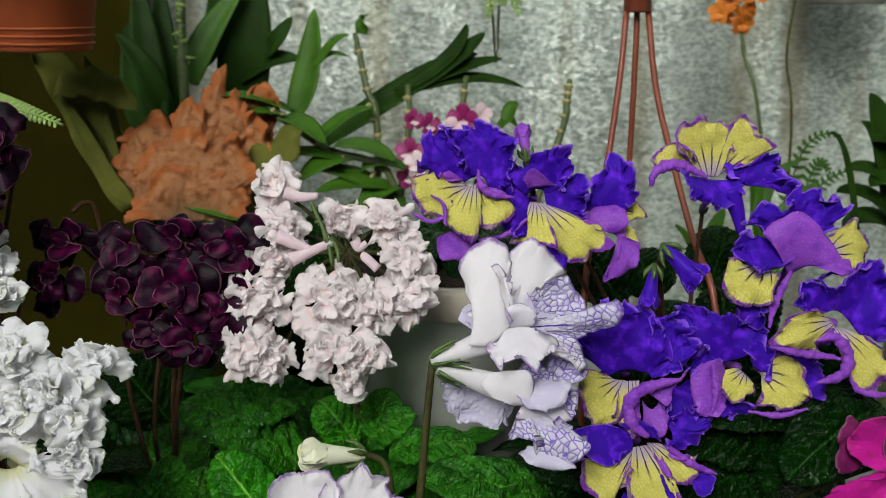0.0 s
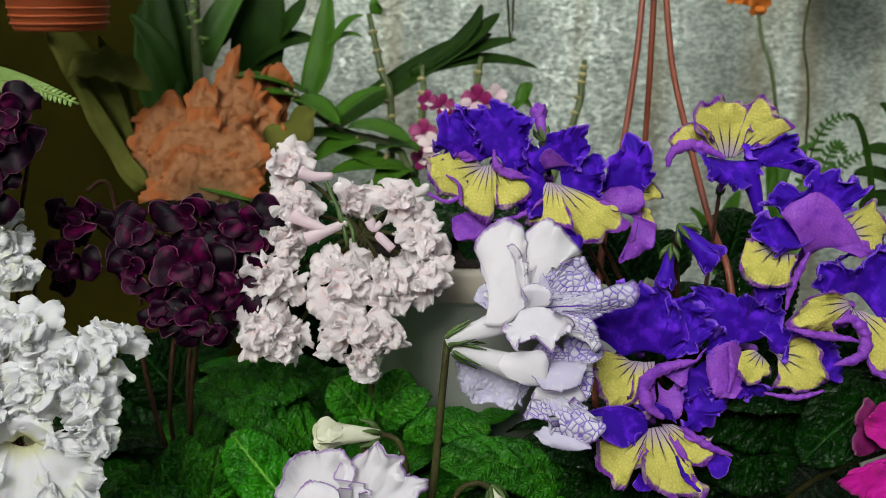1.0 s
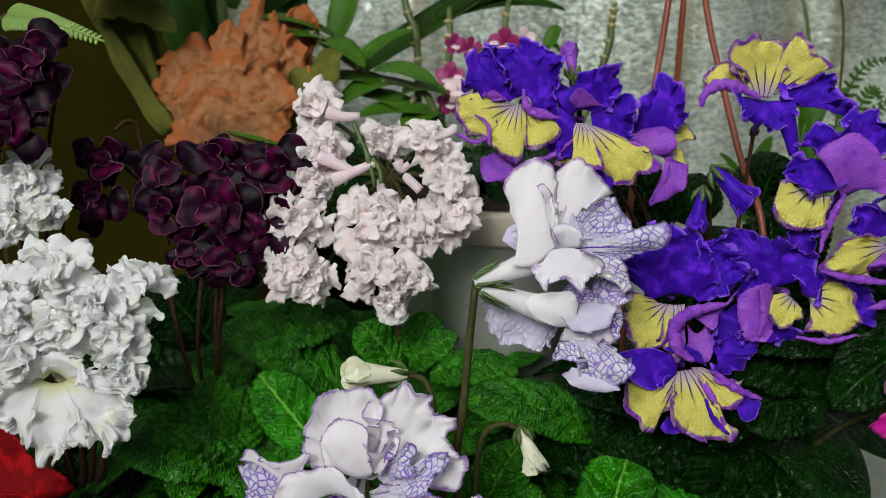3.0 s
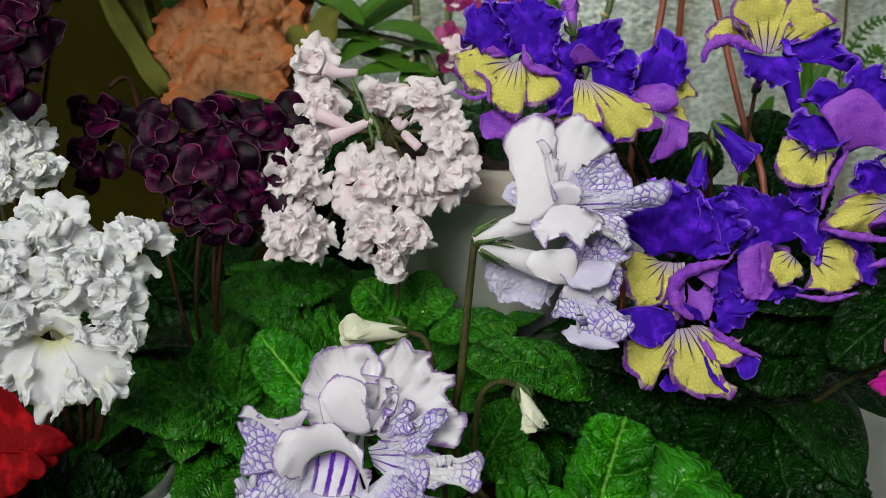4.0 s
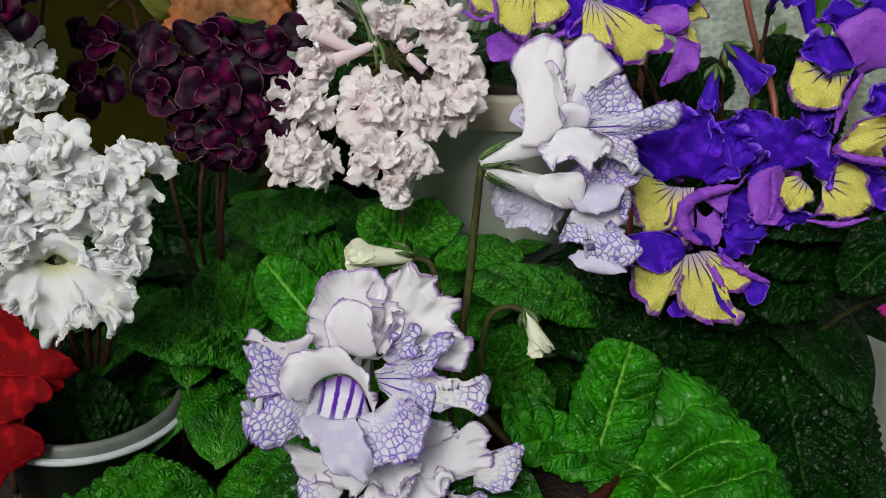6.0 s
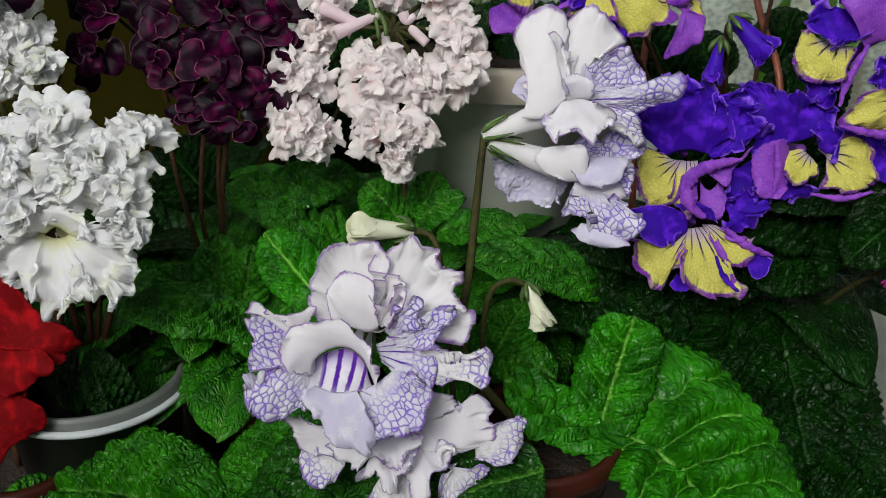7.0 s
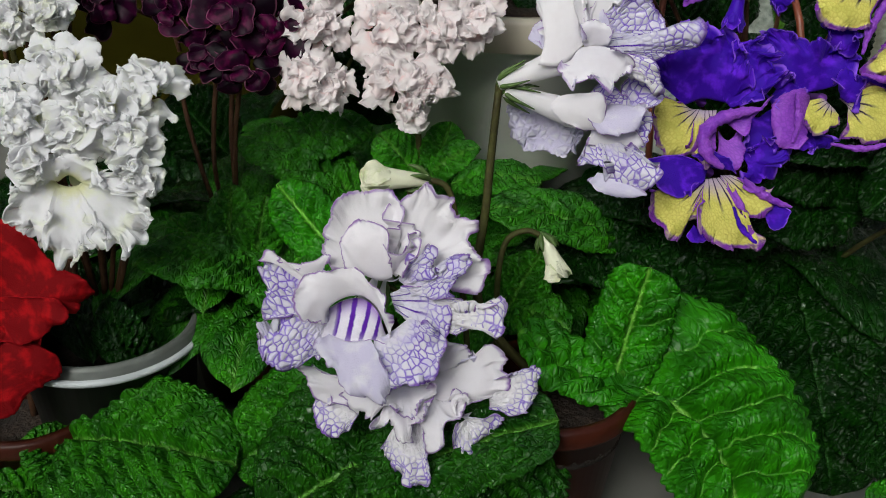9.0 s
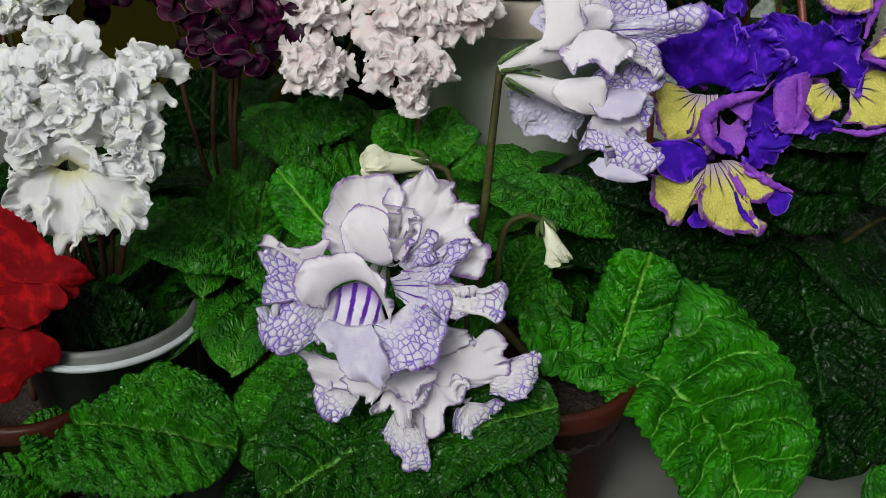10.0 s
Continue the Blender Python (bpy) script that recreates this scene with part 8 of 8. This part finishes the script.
for c, s, mt in (((-0.0284, 0.9616, 1.2185), 0.010, "pink"), ((-0.0130, 0.9504, 1.2150), 0.011, "pink"), ((0.0199, 0.9717, 1.2179), 0.016, "pink"), ((0.0364, 0.9727, 1.2216), 0.012, "pink_white"), ((-0.0319, 0.9441, 1.1898), 0.014, "pink"),
                 ((-0.0246, 0.9313, 1.1799), 0.013, "pink_white"), ((-0.0331, 0.9284, 1.1679), 0.012, "pink"), ((0.0087, 0.9591, 1.2085), 0.013, "pink_white")):
    orchid_bloom(orc, c, s, mt, (RNG.uniform(-0.4, 0.4), RNG.uniform(-0.3, 0.3), 1))

strap = root("strap_leaf_plant", (*(-0.2314, 1.0491, 1.1560)[:2], BENCH), "dark green strap-leaved orchid behind the fern", "orchid")
tube("stem", [np.array(strap.location), (-0.2293, 1.0392, 1.1577)], [0.02, 0.014], "cane", strap, "dry brown stem", sides=12)
for pts, w, mt in ((((-0.2980, 1.0393, 1.1995), (-0.3087, 1.0565, 1.2683), (-0.3217, 1.0779, 1.3544)), 0.034, "strap"), (((-0.2890, 1.0507, 1.2040), (-0.3057, 1.0435, 1.2576), (-0.3391, 1.0534, 1.2973)), 0.024, "strap"), (((-0.2604, 1.0305, 1.2470), (-0.2430, 1.0418, 1.2920), (-0.2042, 1.0551, 1.3455)), 0.030, "orchid_leaf"),
                   (((-0.2134, 1.0651, 1.2204), (-0.2058, 1.0608, 1.2855), (-0.1946, 1.0794, 1.3601)), 0.055, "strap"), (((-0.2143, 1.0623, 1.2504), (-0.1827, 1.0567, 1.2695), (-0.1490, 1.0572, 1.2712)), 0.022, "strap"), (((-0.1922, 1.0673, 1.2706), (-0.1722, 1.0520, 1.2916), (-0.1570, 1.0576, 1.3144)), 0.018, "strap"),
                   (((-0.3158, 1.0493, 1.1982), (-0.3248, 1.0594, 1.2388), (-0.3337, 1.0767, 1.3083)), 0.03, "strap"), (((-0.2917, 1.0578, 1.1911), (-0.2947, 1.0739, 1.2554), (-0.3038, 1.0986, 1.3549)), 0.03, "strap"), (((-0.2483, 1.0463, 1.2689), (-0.2337, 1.0562, 1.3087), (-0.2395, 1.0676, 1.3542)), 0.026, "strap")):
    blade(strap, pts, w, mt, (0.1, 0.3, 0.9))
for k in range(16):
    q = np.array((-0.2606, 1.0196, 1.3270)) + (RNG.uniform(-0.005, 0.005), RNG.uniform(-0.004, 0), -0.0052 * k)
    tube("root_tuft", [q, q + (RNG.uniform(-0.012, 0.012), -0.004, RNG.uniform(-0.004, 0.006))], [0.0022, 0.0008], "fern", strap, sides=6)
tube("aerial_root", [(-0.2581, 1.0007, 1.2100), (-0.2627, 1.0172, 1.2762), (-0.2650, 1.0365, 1.3535)], 0.005, "cane", strap, sides=8)


def frond(parent, pts, n, length, mat, r=0.0009):
    """A feathery frond: a midrib with paired leaflets."""
    P = np.asarray(pts, float)
    t = np.linspace(0, 1, len(P))
    c = [np.polyfit(t, P[:, i], len(P) - 1) for i in range(3)]
    at = lambda s: np.array([np.polyval(k, s) for k in c])
    tube("midrib", [at(s) for s in np.linspace(0, 1, 7)], r, mat, parent, sides=6, steps=2)
    for k in range(n):
        s = 0.03 + 0.95 * k / n
        q, d = at(s), unit(at(s + 0.01) - at(s - 0.01))
        w = unit(np.cross(d, toward((0, 0.3, 1))))
        for sg in (-1, 1):
            L = length * (1 - 0.75 * s)
            blade(parent, (q, q + (w * sg * 0.9 + d * 0.35) * L * 0.5, q + (w * sg * 0.8 + d * 0.5) * L + np.array((0, 0, -0.1 * L))), L * 0.36, mat, (0, 0.5, 0.8), name="leaflet", n=6, m=3)


fern = root("fern", (-0.2879, 0.6029, 1.2679), "light green fern frond reaching over the bench", "fern")
frond(fern, ((-0.2975, 0.6243, 1.2710), (-0.2641, 0.6032, 1.2693), (-0.2235, 0.5852, 1.2592)), 24, 0.013, "fern")
tube("stem", [np.array((fern.location[0], fern.location[1], BENCH)), (-0.3238, 0.6235, 1.2266), (-0.2975, 0.6243, 1.2710)], 0.002, "stem", fern)

oran = root("epidendrum_orchid", (*(0.3923, 1.1085, 1.1462)[:2], BENCH), "orange-flowered orchid on thin green stalks", "orchid")
tube("flower_stalk", [np.array(oran.location), (0.3509, 1.0993, 1.1919), (0.3340, 1.1189, 1.2708), (0.3277, 1.1303, 1.3164)], 0.0022, "cane", oran)
tube("flower_stalk", [np.array(oran.location), (0.3923, 1.1177, 1.1833), (0.3872, 1.1393, 1.2698), (0.3999, 1.1578, 1.3439)], 0.0016, "stem", oran)
for k in range(9):
    a = k * 0.7
    orchid_bloom(oran, np.array((0.3248, 1.1219, 1.3243)) + ((0.010 + 0.012 * (k % 2)) * math.cos(a), 0, (0.008 + 0.010 * (k % 2)) * math.sin(a)), 0.013, "orange", (math.cos(a), math.sin(a), 1))
for pts in (((0.3618, 1.0218, 1.0881), (0.3797, 1.0435, 1.1750), (0.4215, 1.0478, 1.1924)), ((0.3618, 1.0204, 1.0824), (0.3917, 1.0334, 1.1345), (0.4334, 1.0392, 1.1577)), ((0.3678, 1.0204, 1.0824), (0.3917, 1.0392, 1.1577), (0.4096, 1.0377, 1.1519))):
    frond(oran, pts, 14, 0.016, "orchid_leaf", 0.001)

for pts, w in ((((0.3398, 1.0138, 1.0557), (0.3388, 1.0323, 1.1302), (0.3756, 1.0317, 1.1690)), 0.016), (((0.3398, 1.0138, 1.0557), (0.3301, 1.0309, 1.1245), (0.3290, 1.0345, 1.1802)), 0.014), (((0.3365, 1.0041, 1.0583), (0.3533, 1.0169, 1.1095), (0.3895, 1.0162, 1.1482)), 0.018),
               (((0.2621, 0.9599, 1.0464), (0.2671, 0.9708, 1.0902), (0.2806, 0.9706, 1.1305)), 0.020), (((0.2621, 0.9599, 1.0464), (0.2532, 0.9694, 1.0847), (0.2309, 0.9665, 1.1141)), 0.016), (((0.3449, 0.9916, 1.0497), (0.3787, 1.0043, 1.1005), (0.4089, 0.9987, 1.1195)), 0.018)):
    blade(oran, pts, w, "orchid_leaf", (0.1, 0.6, 0.8))

pan = root("hanging_pan", (0.4630, 1.1843, 1.3265), "grey hanging pot seen from below", "hanging pot")
pot(pan, np.array(pan.location), 0.058, 0.07, "grey_pot")
tube("hanger_wire", [np.array(pan.location) + (0, 0, 0.05), np.array(pan.location) + (0, 0, 1.45)], 0.0012, "rod", pan, sides=6)

cit = root("shrub", (*(0.4408, 0.9271, 1.1217)[:2], BENCH), "dark green leafy shrub beside the film wall", "shrub")
for a, b, w in (((0.4354, 0.9271, 1.1217), (0.3998, 0.9377, 1.2466), 0.03), ((0.4354, 0.9298, 1.1321), (0.3918, 0.9313, 1.2210), 0.025), ((0.4408, 0.9298, 1.1321), (0.3786, 0.9204, 1.1774), 0.03), ((0.4408, 0.9245, 1.1112), (0.3680, 0.9153, 1.1568), 0.028),
                ((0.4408, 0.9232, 1.1059), (0.3733, 0.9076, 1.1260), 0.03), ((0.4408, 0.9363, 1.1584), (0.3981, 0.9168, 1.2044), 0.03), ((0.4516, 0.9324, 1.1426), (0.3955, 0.9067, 1.1638), 0.035)):
    a, b = np.array(a), np.array(b)
    blade(cit, (a, (a + b) / 2 + (0, 0, 0.015), b), w, "strap", (-0.2, 0.7, 0.7))
tube("stem", [np.array(cit.location), (0.4408, 0.9298, 1.1321)], [0.008, 0.004], "cane", cit)
blade(cit, ((0.3766, 0.8684, 1.0929), (0.3664, 0.8920, 1.1872), (0.3495, 0.8986, 1.2141)), 0.007, "strap", (0.3, 0.3, 0.9))

trail = root("trailing_plant", (0.0574, 1.0392, 1.3645), "small green trailing plant hung from the roof", "plant")
tube("stem", [np.array((0.0574, 1.0392, 1.3645)) + (0, 0, 1.18), (0.0574, 1.0392, 1.3645), (0.0478, 1.0310, 1.3314)], 0.0012, "stem", trail, sides=6)
for pts in (((0.0574, 1.0392, 1.3645), (0.0489, 1.0323, 1.3369), (0.0455, 1.0263, 1.3126)), ((0.0574, 1.0392, 1.3645), (0.0705, 1.0330, 1.3397), (0.0762, 1.0268, 1.3148)), ((0.0574, 1.0392, 1.3645), (0.0603, 1.0337, 1.3424), (0.0591, 1.0293, 1.3248))):
    frond(trail, pts, 12, 0.014, "fern", 0.0009)
